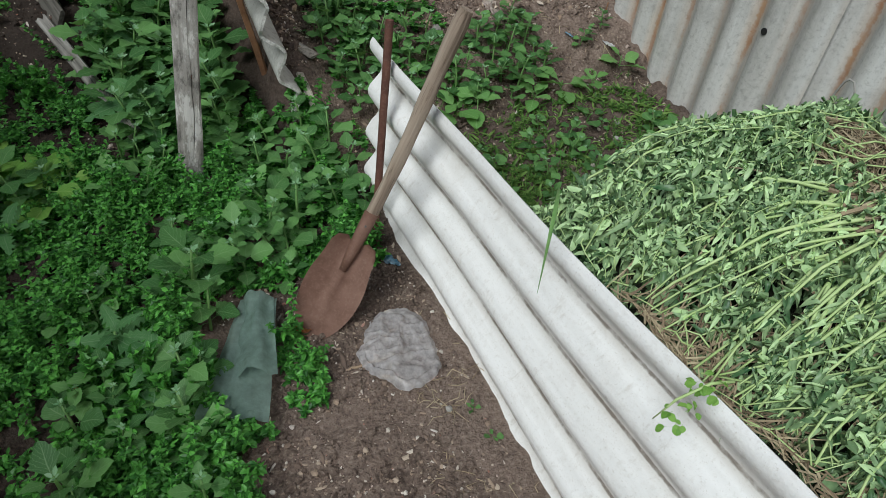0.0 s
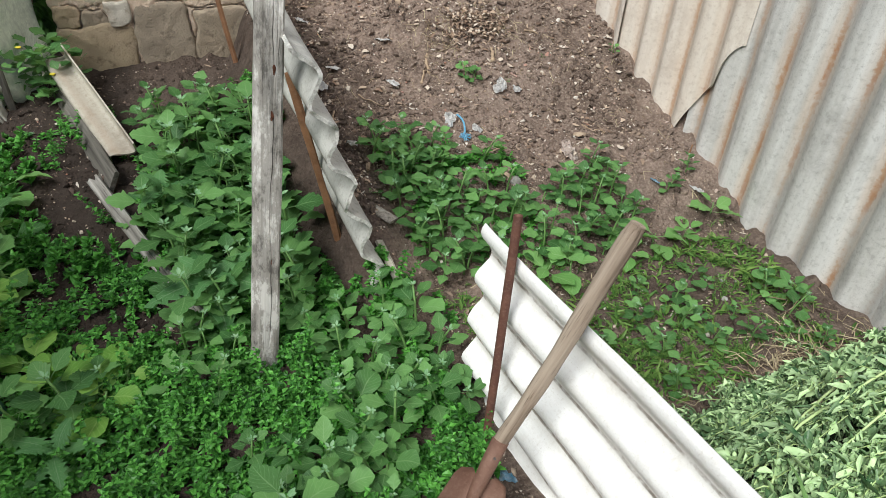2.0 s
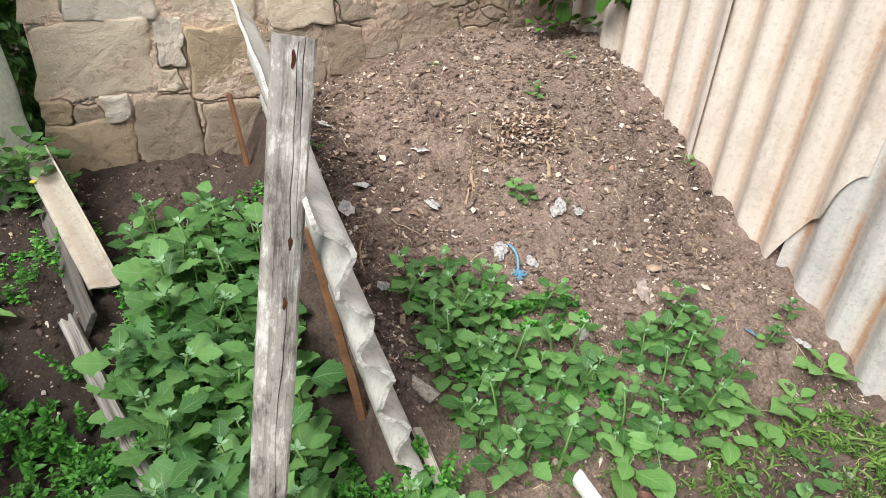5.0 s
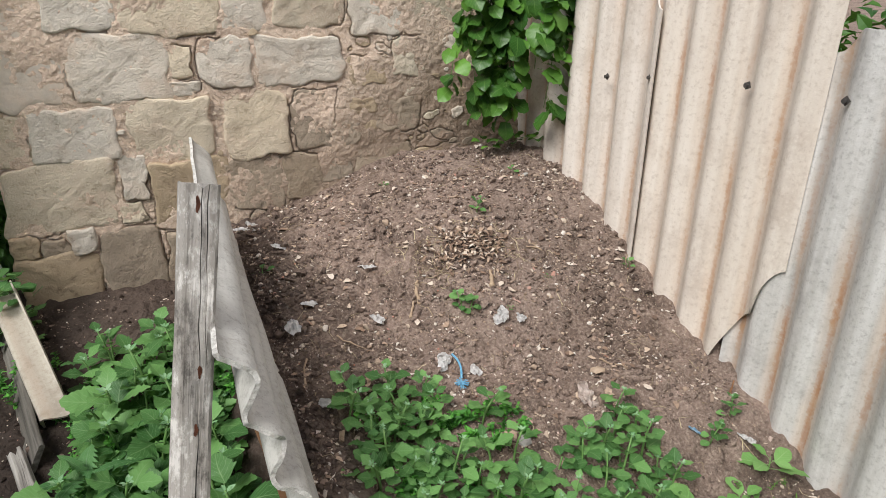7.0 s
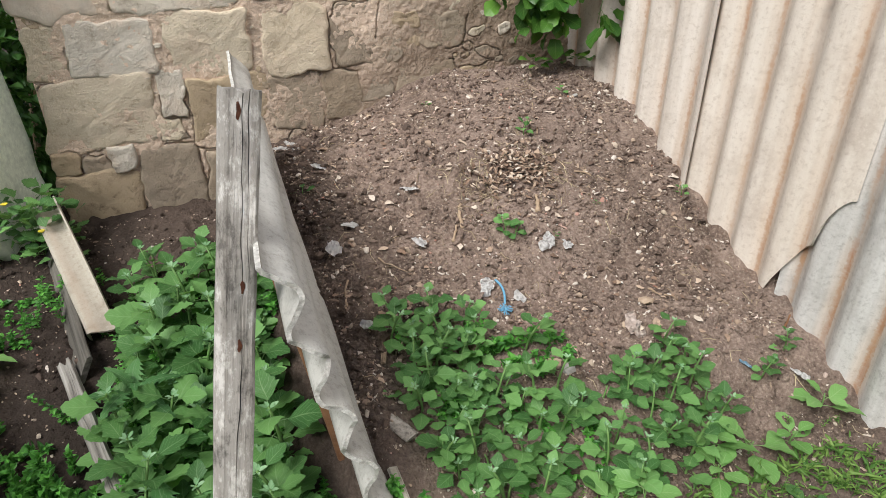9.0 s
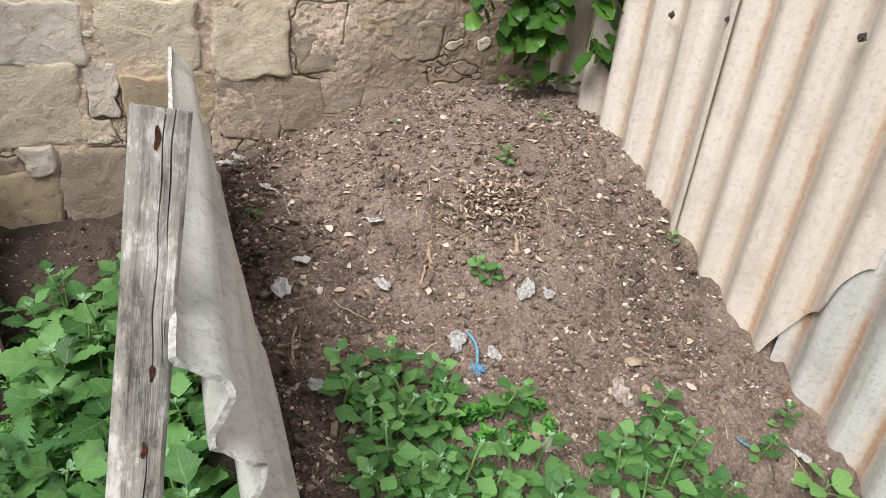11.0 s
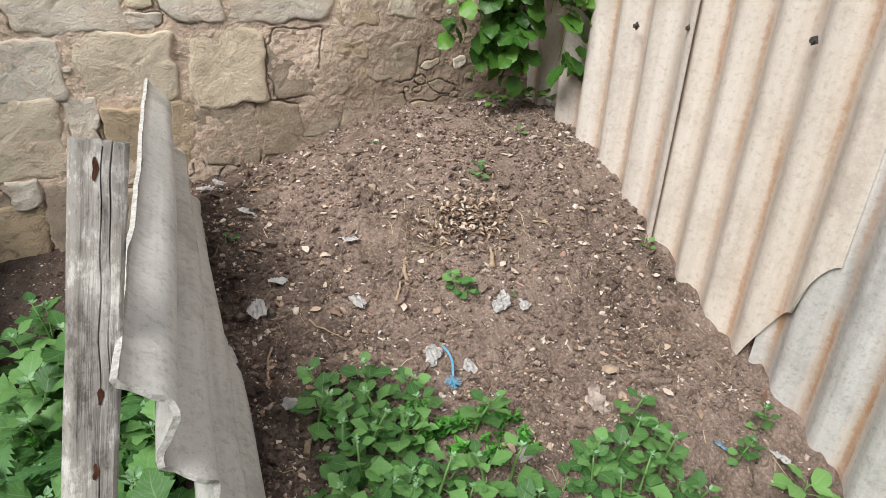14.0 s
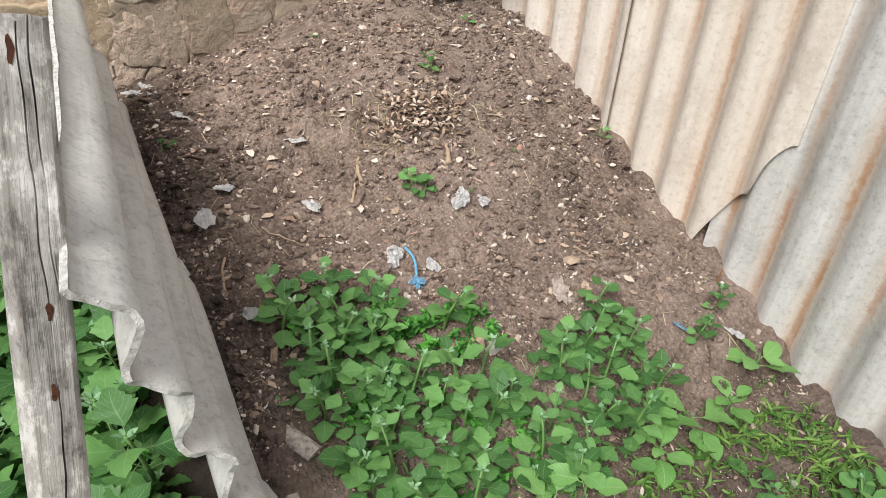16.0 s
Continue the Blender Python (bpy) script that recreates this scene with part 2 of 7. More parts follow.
def bits_material(name, stops, rough=0.9):
    m, t, p = nodes_of(name)
    rnd = t.nodes.new("ShaderNodeNewGeometry").outputs["Random Per Island"]
    c = ramp(t, rnd, stops)
    n = noise_tex(t, coords(t), 150, 3, 0.7)
    c = mix(t, span(t, n, 0.5, 0.3, 0, 0.5), c, mix(t, 0.5, c, (0.06, 0.045, 0.035)))
    t.links.new(c, p.inputs["Base Color"])
    p.inputs["Roughness"].default_value = rough
    bump(t, p, [(n, 0.4, 0.002)])
    return m


def film_material(name, colour, clear, rough=0.25, crease=0.4):
    """Thin plastic film: part of the light goes straight through, the rest is scattered or mirrored."""
    m, t, p = nodes_of(name)
    v, _ = shifted(t, coords(t))
    n1, n2 = noise_tex(t, v, 9, 5, 0.6), noise_tex(t, v, 45, 4, 0.6)
    t.links.new(mix(t, span(t, n1, 0.35, 0.7), colour, tuple(0.72 * k for k in colour)), p.inputs["Base Color"])
    p.inputs["Roughness"].default_value = rough
    bump(t, p, [(n1, crease, 0.02), (n2, crease, 0.006)])
    tr = t.nodes.new("ShaderNodeBsdfTransparent")
    tl = t.nodes.new("ShaderNodeBsdfTranslucent")
    tl.inputs["Color"].default_value = (*colour, 1)
    m1, m2 = node(t, "ShaderNodeMixShader", Fac=0.45), node(t, "ShaderNodeMixShader", Fac=clear)
    t.links.new(span(t, n2, 0.3, 0.7, max(0.0, clear - 0.2), min(1.0, clear + 0.2)), m2.inputs["Fac"])
    t.links.new(p.outputs[0], m1.inputs[1])
    t.links.new(tl.outputs[0], m1.inputs[2])
    t.links.new(m1.outputs[0], m2.inputs[1])
    t.links.new(tr.outputs[0], m2.inputs[2])
    t.links.new(m2.outputs[0], t.nodes["Material Output"].inputs["Surface"])
    return m


def plain_material(name, a, b, scale=30, rough=0.8, bumpy=0.3):
    m, t, p = nodes_of(name)
    v, _ = shifted(t, coords(t))
    n1, n2 = noise_tex(t, v, scale, 5, 0.65), noise_tex(t, v, scale * 6, 3, 0.6)
    t.links.new(mix(t, span(t, n1, 0.3, 0.7), a, b), p.inputs["Base Color"])
    p.inputs["Roughness"].default_value = rough
    bump(t, p, [(n1, bumpy, 0.006), (n2, bumpy, 0.002)])
    return m


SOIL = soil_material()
FAR_PITCH, FAR_PHASE = 0.185, math.pi - 2 * math.pi * 0.100 / 0.185
MID_PITCH, MID_PHASE = 0.160, math.pi - 2 * math.pi * 0.137 / 0.160
GREY_PITCH, GREY_PHASE = 0.165, math.pi - 2 * math.pi * 0.802 / 0.165
SHEET_FAR = sheet_material("cream_fibre_cement", (0.60, 0.535, 0.465), (0.72, 0.66, 0.59), (0.38, 0.31, 0.25), 0.60, 0.5, FAR_PITCH, math.pi + FAR_PHASE)
SHEET_CREAM = sheet_material("warm_cream_fibre_cement", (0.61, 0.535, 0.455), (0.71, 0.645, 0.565), (0.40, 0.32, 0.26), 0.66, 0.5, MID_PITCH, math.pi + MID_PHASE)
SHEET_GREY = sheet_material("grey_fibre_cement", (0.47, 0.452, 0.420), (0.63, 0.615, 0.585), (0.23, 0.215, 0.195), 0.9, 0.45, GREY_PITCH, math.pi + GREY_PHASE)
SHEET_WHITE = sheet_material("pale_fibre_cement", (0.72, 0.705, 0.68), (0.84, 0.825, 0.805), (0.46, 0.41, 0.35), 0.0, 0.20, 0.15, -2 * math.pi * 0.503 / 0.15, 0.8)
SHEET_SIDE = sheet_material("side_fibre_cement", (0.385, 0.378, 0.345), (0.50, 0.492, 0.455), (0.19, 0.178, 0.155), 0.0, 0.6, 0.175, math.pi + 2.75, 0.7)
SHEET_LOW = sheet_material("buff_fibre_cement", (0.36, 0.33, 0.27), (0.47, 0.43, 0.36), (0.22, 0.18, 0.14), 0.1, 0.8)
WOOD_GREY = wood_material("weathered_wood", (0.045, 0.040, 0.035), (0.235, 0.215, 0.190), (0.46, 0.44, 0.40))
WOOD_POST = wood_material("post_wood", (0.165, 0.150, 0.130), (0.265, 0.247, 0.220), (0.36, 0.340, 0.31), "z", 0.22, 1.1, 0.6, 1.0, 40)
WOOD_GREY_Y = wood_material("weathered_batten", (0.07, 0.06, 0.05), (0.30, 0.27, 0.23), (0.48, 0.44, 0.38), "y")
WOOD_DARK = wood_material("dark_slat", (0.04, 0.036, 0.03), (0.11, 0.10, 0.085), (0.20, 0.185, 0.16), "z", 0.5)
WOOD_HANDLE = wood_material("handle_wood", (0.075, 0.052, 0.036), (0.255, 0.195, 0.145), (0.42, 0.345, 0.27), "z", 0.9)
RUST_BLADE = metal_rust("rusty_blade", (0.135, 0.068, 0.045), (0.20, 0.112, 0.080))
RUST_PIPE = metal_rust("dark_rusty_pipe", (0.085, 0.035, 0.026), (0.155, 0.068, 0.045))
RUST_STAKE = metal_rust("orange_rusty_stake", (0.16, 0.075, 0.035), (0.28, 0.14, 0.07))
RUST_STAIN = plain_material("rust_stain", (0.085, 0.030, 0.015), (0.17, 0.060, 0.028), 60)
NAIL = metal_rust("dark_nail", (0.05, 0.047, 0.045), (0.10, 0.09, 0.08), 0.6)
STONE = stone_material("beige_limestone", [(0.572, 0.491, 0.356), (0.54, 0.47, 0.362), (0.605, 0.508, 0.367), (0.508, 0.454, 0.356), (0.659, 0.572, 0.437), (0.292, 0.227, 0.151), (0.799, 0.734, 0.626)])
STONE_GREY = stone_material("grey_limestone", [(0.583, 0.522, 0.435), (0.55, 0.501, 0.424), (0.605, 0.539, 0.446), (0.528, 0.484, 0.413), (0.66, 0.6, 0.506), (0.286, 0.237, 0.176), (0.814, 0.759, 0.671)])
STONE_OCHRE = stone_material("ochre_limestone", [(0.39, 0.305, 0.205), (0.37, 0.29, 0.20), (0.41, 0.32, 0.215), (0.35, 0.28, 0.20), (0.46, 0.365, 0.24), (0.15, 0.11, 0.07), (0.52, 0.43, 0.32)], 1.0, 0.0, 0.4)
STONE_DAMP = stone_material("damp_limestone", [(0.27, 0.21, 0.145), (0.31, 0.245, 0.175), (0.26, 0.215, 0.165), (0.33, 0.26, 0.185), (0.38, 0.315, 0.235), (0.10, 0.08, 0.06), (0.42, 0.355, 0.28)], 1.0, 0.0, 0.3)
PLASTER = stone_material("smooth_grey_render", [(0.515, 0.454, 0.375)] * 4 + [(0.571, 0.51, 0.431), (0.403, 0.336, 0.263), (0.627, 0.56, 0.482)], 0.45)
MORTAR = stone_material("lime_mortar", [(0.67, 0.513, 0.394)] * 4 + [(0.713, 0.583, 0.454), (0.356, 0.254, 0.173), (0.929, 0.864, 0.756)], 1.5, 0.85)
LEAF = leaf_material("goosefoot_leaf", (0.034, 0.110, 0.028), (0.178, 0.365, 0.108), (0.30, 0.45, 0.20), 0.5, 0.28)
LEAF_YOUNG = leaf_material("young_mealy_leaf", (0.12, 0.275, 0.105), (0.28, 0.44, 0.245), (0.42, 0.54, 0.37), 0.7, 0.2)
LEAF_LIME = leaf_material("lime_leaf", (0.130, 0.30, 0.070), (0.23, 0.43, 0.135), (0.40, 0.56, 0.26), 0.42)
LEAF_YELLOW = leaf_material("yellow_green_leaf", (0.135, 0.310, 0.045), (0.25, 0.45, 0.090), (0.45, 0.58, 0.20), 0.5, 0.3)
LEAF_VINE = leaf_material("vine_leaf", (0.014, 0.064, 0.012), (0.135, 0.30, 0.044), (0.20, 0.33, 0.09), 0.34, 0.22)
LEAF_THISTLE = leaf_material("thistle_leaf", (0.060, 0.17, 0.050), (0.13, 0.29, 0.10), (0.30, 0.42, 0.24), 0.6)
LEAF_MAT = leaf_material("mat_leaf", (0.013, 0.072, 0.010), (0.138, 0.40, 0.064), (0.1, 0.2, 0.05), 0.40, 0.15, "island")
LEAF_DRYISH = leaf_material("sparse_grass_leaf", (0.055, 0.150, 0.030), (0.25, 0.38, 0.10), (0.1, 0.2, 0.05), 0.5, 0.3, "island")
LEAF_WILT = leaf_material("wilted_leaf", (0.026, 0.088, 0.030), (0.62, 0.82, 0.42), (0.1, 0.2, 0.05), 0.36, 0.10, "island")
LEAF_FAR = leaf_material("far_leaf", (0.020, 0.070, 0.014), (0.070, 0.170, 0.032), (0.1, 0.2, 0.05), 0.5, 0.25, "island")
STEM = plain_material("green_stem", (0.10, 0.22, 0.05), (0.17, 0.29, 0.09), 40, 0.6, 0.1)
STEM_CUT = plain_material("cut_stem", (0.34, 0.48, 0.16), (0.56, 0.68, 0.32), 25, 0.55, 0.1)
STRAW = bits_material("dry_straw", [(0.0, (0.16, 0.11, 0.07)), (0.4, (0.30, 0.23, 0.14)), (0.75, (0.42, 0.34, 0.22)), (1.0, (0.52, 0.44, 0.27))])
BITS = bits_material("soil_bits", [(0.0, (0.070, 0.048, 0.037)), (0.30, (0.15, 0.105, 0.080)), (0.54, (0.25, 0.18, 0.135)), (0.70, (0.36, 0.265, 0.19)), (0.84, (0.48, 0.39, 0.30)), (0.95, (0.66, 0.61, 0.54)), (1.0, (0.34, 0.15, 0.10))])
BAG = film_material("clear_bag", (0.93, 0.91, 0.92), 0.50, 0.08, 0.1)
GREEN_FILM = film_material("green_film", (0.28, 0.39, 0.33), 0.08, 0.16, 0.9)
HOUSE_FILM = film_material("greenhouse_film", (0.86, 0.89, 0.72), 0.08, 0.18, 0.45)
HEM = film_material("yellowed_film", (0.66, 0.61, 0.42), 0.04, 0.3, 0.8)
RAG = plain_material("dirty_rag", (0.26, 0.245, 0.21), (0.44, 0.42, 0.36), 14, 0.8, 0.8)
WHITE_SCRAP = plain_material("white_scrap", (0.58, 0.56, 0.54), (0.84, 0.83, 0.81), 40, 0.6, 0.8)
BLUE_ROPE = plain_material("blue_rope", (0.08, 0.28, 0.46), (0.22, 0.45, 0.60), 90, 0.7, 0.8)
BLUE_FOIL = plain_material("blue_foil", (0.07, 0.30, 0.48), (0.55, 0.62, 0.66), 50, 0.4, 0.4)
TAN_CHIP = plain_material("tan_chip", (0.34, 0.25, 0.17), (0.48, 0.37, 0.27), 40, 0.85, 0.6)
HUSK = plain_material("pale_husk", (0.56, 0.45, 0.39), (0.78, 0.69, 0.63), 40, 0.8, 0.6)
DRY_STICK = plain_material("dry_stick", (0.24, 0.165, 0.105), (0.44, 0.33, 0.22), 45, 0.85, 0.5)
ORANGE_LEAF = plain_material("dead_orange_leaf", (0.36, 0.11, 0.035), (0.48, 0.22, 0.07), 60, 0.7, 0.5)
GREEN_PAINT = plain_material("green_paint", (0.020, 0.080, 0.042), (0.036, 0.115, 0.062), 12, 0.5, 0.25)
LEAF_BITS = bits_material("dry_leaf_bits", [(0.0, (0.08, 0.05, 0.036)), (0.4, (0.26, 0.170, 0.115)), (0.75, (0.48, 0.36, 0.26)), (1.0, (0.62, 0.54, 0.45))])
YELLOW = plain_material("yellow_petal", (0.65, 0.50, 0.03), (0.75, 0.62, 0.06), 40, 0.6, 0.1)
GREY_STONE = plain_material("grey_stone", (0.27, 0.255, 0.23), (0.40, 0.385, 0.35), 40, 0.9, 0.6)
PALE_CHIP = plain_material("broken_cement_edge", (0.30, 0.285, 0.25), (0.76, 0.745, 0.70), 85, 0.9, 1.0)

# ---- builders ----


def link_mesh(name, verts, faces, material, parent=None, label="", smooth=False, uvs=None):
    me = bpy.data.meshes.new(name)
    me.from_pydata(verts, [], faces)
    me.materials.append(material)
    if uvs is not None:
        layer = me.uv_layers.new(name="UVMap")
        layer.data.foreach_set("uv", np.asarray(uvs, float)[[l.vertex_index for l in me.loops]].ravel())
    if smooth:
        me.shade_smooth()
    ob = new(name, me)
    ob.parent = parent
    return tagged(ob, label)


def part(name, bm, material, parent=None, label="", smooth=False):
    me = bpy.data.meshes.new(name)
    bm.to_mesh(me)
    bm.free()
    me.materials.append(material)
    if smooth:
        me.shade_smooth()
    ob = new(name, me)
    ob.parent = parent
    return tagged(ob, label)


def thing(name, m, label, category, group="", kind=""):
    ob = new(name)
    ob.empty_display_size = 0.05
    ob.matrix_world = m
    return tagged(ob, label, category, group, kind)


def tube(points, radii, sides=8, cap=True):
    """Verts and faces of a round tube along points."""
    pts = [Vector(p) for p in points]
    radii = [float(radii)] * len(pts) if isinstance(radii, (int, float)) else [float(r) for r in radii]
    if not pts:
        return [], []
    verts, faces = [], []
    side = None
    for i, (p, r) in enumerate(zip(pts, radii)):
        d = (pts[min(i + 1, len(pts) - 1)] - pts[max(i - 1, 0)]).normalized()
        if side is None:
            side = d.orthogonal().normalized()
        side = (side - d * side.dot(d)).normalized()
        up = d.cross(side)
        for k in range(sides):
            a = 2 * math.pi * k / sides
            verts.append(tuple(p + r * (math.cos(a) * side + math.sin(a) * up)))
    for i in range(len(pts) - 1):
        for k in range(sides):
            a, b = i * sides + k, i * sides + (k + 1) % sides
            faces.append((a, b, b + sides, a + sides))
    if cap:
        faces.append(tuple(range(sides))[::-1])
        faces.append(tuple(range((len(pts) - 1) * sides, len(pts) * sides)))
    return verts, faces


def smooth_step(a, b, v):
    k = min(1.0, max(0.0, (v - a) / (b - a)))
    return k * k * (3 - 2 * k)


def wobble(x, y, z=0.0, scale=1.0):
    return noise.noise(Vector((x * scale, y * scale, z * scale)))


# ---- the lie of the land ----
FENCE_X, WALL_Y = 1.61, 2.95
MOUND = [(-9.0, 0.0), (0.62, 0.0), (0.95, 0.05), (1.15, 0.16), (1.32, 0.235), (1.55, 0.295), (1.76, 0.40), (2.0, 0.53), (2.25, 0.655), (2.5, 0.715), (2.95, 0.745), (60.0, 0.75)]


def land(x, y):
    """The height of the ground, without its crumbs."""
    left = 0.235 * smooth_step(1.0, 2.9, y) - 0.02 * smooth_step(-0.6, -1.0, x) - 0.10 * smooth_step(-1.05, -1.35, x) * smooth_step(1.2, 1.9, y)
    left += 0.22 * smooth_step(-0.30, -0.06, x) * smooth_step(1.02, 1.55, y) * smooth_step(2.9, 2.3, y)
    ys, zs = zip(*MOUND)
    heap = float(np.interp(y, ys, zs))
    fall = smooth_step(1.0, 0.0, x)
    heap -= fall * float(np.interp(y, (1.3, 2.2, 2.95), (0.0, 0.10, 0.27)))
    dip = 0.04 * math.exp(-((x - 0.95) ** 2 + (y - 1.55) ** 2) / 0.05)
    k = smooth_step(-0.14, 0.02, x) * smooth_step(3.3, 3.1, y) * smooth_step(1.9, 1.7, x)
    # loose soil banked up against the near end of the side sheet
    bank = 0.075 * math.exp(-((x - 0.06) / 0.10) ** 2) * smooth_step(0.90, 1.10, y) * smooth_step(1.90, 1.50, y)
    return left * (1 - k) + (heap - dip) * k + bank * k


def crumbs(x, y):
    bare = 1.0 if y > 0.5 else 0.7
    clod = max(0.0, wobble(x, y, 14, 16) + 0.10) * (0.5 + smooth_step(-0.2, 0.3, wobble(x, y, 23, 3.5)))
    # trodden stretches lie smooth between the crumbly ones, and along the white sheet
    loose = (0.40 + 0.60 * smooth_step(-0.22, 0.18, wobble(x, y, 40, 2.6))) * (1 - 0.75 * smooth_step(0.16, 0.04, abs(x - 0.14)) * smooth_step(0.6, 0.4, y))
    return bare * (0.022 * wobble(x, y, 3, 3.1) + 0.014 * wobble(x, y, 1, 9) + loose * (0.018 * wobble(x, y, 7, 20) + 0.030 * clod + 0.011 * wobble(x, y, 5, 44)) - 0.004)


def ground_z(x, y):
    near = -2.2 < x < 2.0 and -2.2 < y < 3.4
    return land(x, y) + (crumbs(x, y) if near else 0.0)


def spread(lo, hi, step, far):
    inner = list(np.arange(lo, hi + step / 2, step))
    out, s = [], step
    v = hi
    while v < far:
        s *= 1.45
        v += s
        out.append(v)
    low, s, v = [], step, lo
    while v > -far:
        s *= 1.45
        v -= s
        low.append(v)
    return low[::-1] + inner + out


def build_ground():
    xs, ys = spread(-1.9, 1.75, 0.0105, 400), spread(-1.2, 3.05, 0.0105, 400)
    verts = [(x, y, ground_z(x, y)) for y in ys for x in xs]
    n = len(xs)
    faces = [(j * n + i, j * n + i + 1, (j + 1) * n + i + 1, (j + 1) * n + i) for j in range(len(ys) - 1) for i in range(n - 1)]
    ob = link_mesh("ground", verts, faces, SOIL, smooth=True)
    tagged(ob, "dark brown crumbly garden soil, heaped up towards the wall", "soil", kind="structure")


build_ground()

# ---- the stone wall at the back ----
WALL_LEFT, WALL_RIGHT, WALL_TOP = -0.88, 1.78, 2.3
WALL_GRID = (560, 520)
cracks = set()


def build_wall():
    xs, zs = np.linspace(WALL_LEFT + 0.015, WALL_RIGHT, WALL_GRID[0]), np.linspace(-0.15, WALL_TOP, WALL_GRID[1])
    verts = []
    for z in zs:
        for x in xs:
            d = 0.009 * wobble(x, z, 2, 3.2) + 0.006 * wobble(x, z, 6, 11) + 0.004 * wobble(x, z, 9, 34) + 0.003 * wobble(x, z, 13, 62) - 0.0065
            verts.append((x, WALL_Y + d, z))
    n, k = len(xs), len(zs)
    faces = [(j * n + i, j * n + i + 1, (j + 1) * n + i + 1, (j + 1) * n + i) for j in range(k - 1) for i in range(n - 1)]
    b = len(verts)
    verts += [(WALL_LEFT + 0.015, WALL_Y + 0.4, -0.15), (WALL_RIGHT, WALL_Y + 0.4, -0.15), (WALL_RIGHT, WALL_Y + 0.4, WALL_TOP), (WALL_LEFT + 0.015, WALL_Y + 0.4, WALL_TOP)]
    faces += [(b + 1, b, b + 3, b + 2)]
    faces += [(b, *[j * n for j in range(k)], b + 3), (b + 1, *[j * n + n - 1 for j in range(k)], b + 2)[::-1], (b + 3, *[(k - 1) * n + i for i in range(n)], b + 2)]
    ob = link_mesh("wall_back", verts, faces, MORTAR, smooth=True)
    ob.data.set_sharp_from_angle(angle=radians(62))
    return tagged(ob, "rough rubble wall of beige limestone in crumbling lime mortar", "wall", kind="structure")


def build_shade_wall():
    """An unseen plain wall, added outside the view to shade the left foreground."""
    bm = bmesh.new()
    bmesh.ops.create_cube(bm, size=1.0, matrix=Matrix.Translation((-2.15, -1.45, 0.76)) @ Matrix.Diagonal((0.3, 5.5, 2.02, 1)))
    bmesh.ops.bevel(bm, geom=bm.edges[:], offset=0.01, segments=1, affect="EDGES")
    tagged(part("wall_side", bm, MORTAR), "unseen plain wall added to shade the left foreground", "wall", kind="structure")


build_shade_wall()
wall_back = build_wall()
wall_rng = random.Random(11)


def stone_piece(poly, depth, material, gap, soft=2, rough=1.0):
    """One rubble stone from its outline: worn corners, ragged edge, rough and slightly tilted face."""
    seed = wall_rng.uniform(0, 90)
    mid = sum(poly, Vector((0, 0))) / len(poly)
    ring = [p - mid for p in poly]
    for _ in range(soft):
        ring = [q for a, b in zip(ring, ring[1:] + ring[:1]) for q in (a.lerp(b, 0.16), a.lerp(b, 0.84))]
    fine = []
    for a, b in zip(ring, ring[1:] + ring[:1]):
        steps = max(1, int((b - a).length / 0.018))
        fine += [a.lerp(b, k / steps) for k in range(steps)]
    ring, tilt = [], (wall_rng.uniform(-0.05, 0.05) * rough, wall_rng.uniform(-0.05, 0.05) * rough)
    for p in fine:
        far = max(p.length, 0.01)
        ring.append(p * max(0.3, 1 - (gap + 0.030 * wobble(p.x, p.y, seed, 6) + 0.016 * wobble(p.x, p.y, seed, 17) + 0.008 * wobble(p.x, p.y, seed, 45)) / far))
    # open cracks in the mortar along parts of the stone's edge
    for a, b in zip(ring, ring[1:] + ring[:1]):
        for k in range(8):
            q = mid + a.lerp(b, k / 8) * 1.012
            if wobble(q.x, q.y, 61, 4.5) > 0.17 - 0.4 * (q.y < 0.56) and rough > 0.6:
                cracks.add((round((q.x - WALL_LEFT - 0.015) / (WALL_RIGHT - WALL_LEFT - 0.015) * (WALL_GRID[0] - 1)), round((q.y + 0.15) / (WALL_TOP + 0.15) * (WALL_GRID[1] - 1))))
    verts, faces, n = [(0, -depth - 0.006 * wobble(0, 0, seed), 0)], [], len(ring)
    levels = ((0.16, 1.0), (0.32, 1.0), (0.48, 1.0), (0.64, 1.0), (0.78, 1.0), (0.90, 0.98), (0.965, 0.80), (0.99, 0.35), (1.004, -2.2))
    for k, d in levels:
        for p in ring:
            q = p * k
            relief = rough * (0.010 * wobble(q.x, q.y, seed, 6) + 0.006 * abs(wobble(q.x, q.y, seed + 3, 15)) + 0.0045 * wobble(q.x, q.y, seed + 5, 45)) * (d > 0)
            verts.append((q.x, -(depth * d + relief + tilt[0] * q.x + tilt[1] * q.y), q.y))
    for i in range(n):
        faces.append((0, 1 + i, 1 + (i + 1) % n))
        for r in range(len(levels) - 1):
            a, b = 1 + r * n + i, 1 + r * n + (i + 1) % n
            faces.append((a, a + n, b + n, b))
    ob = link_mesh("stone", verts, faces, material, wall_back, smooth=True)
    ob.location = (mid.x, WALL_Y, mid.y)
    return ob


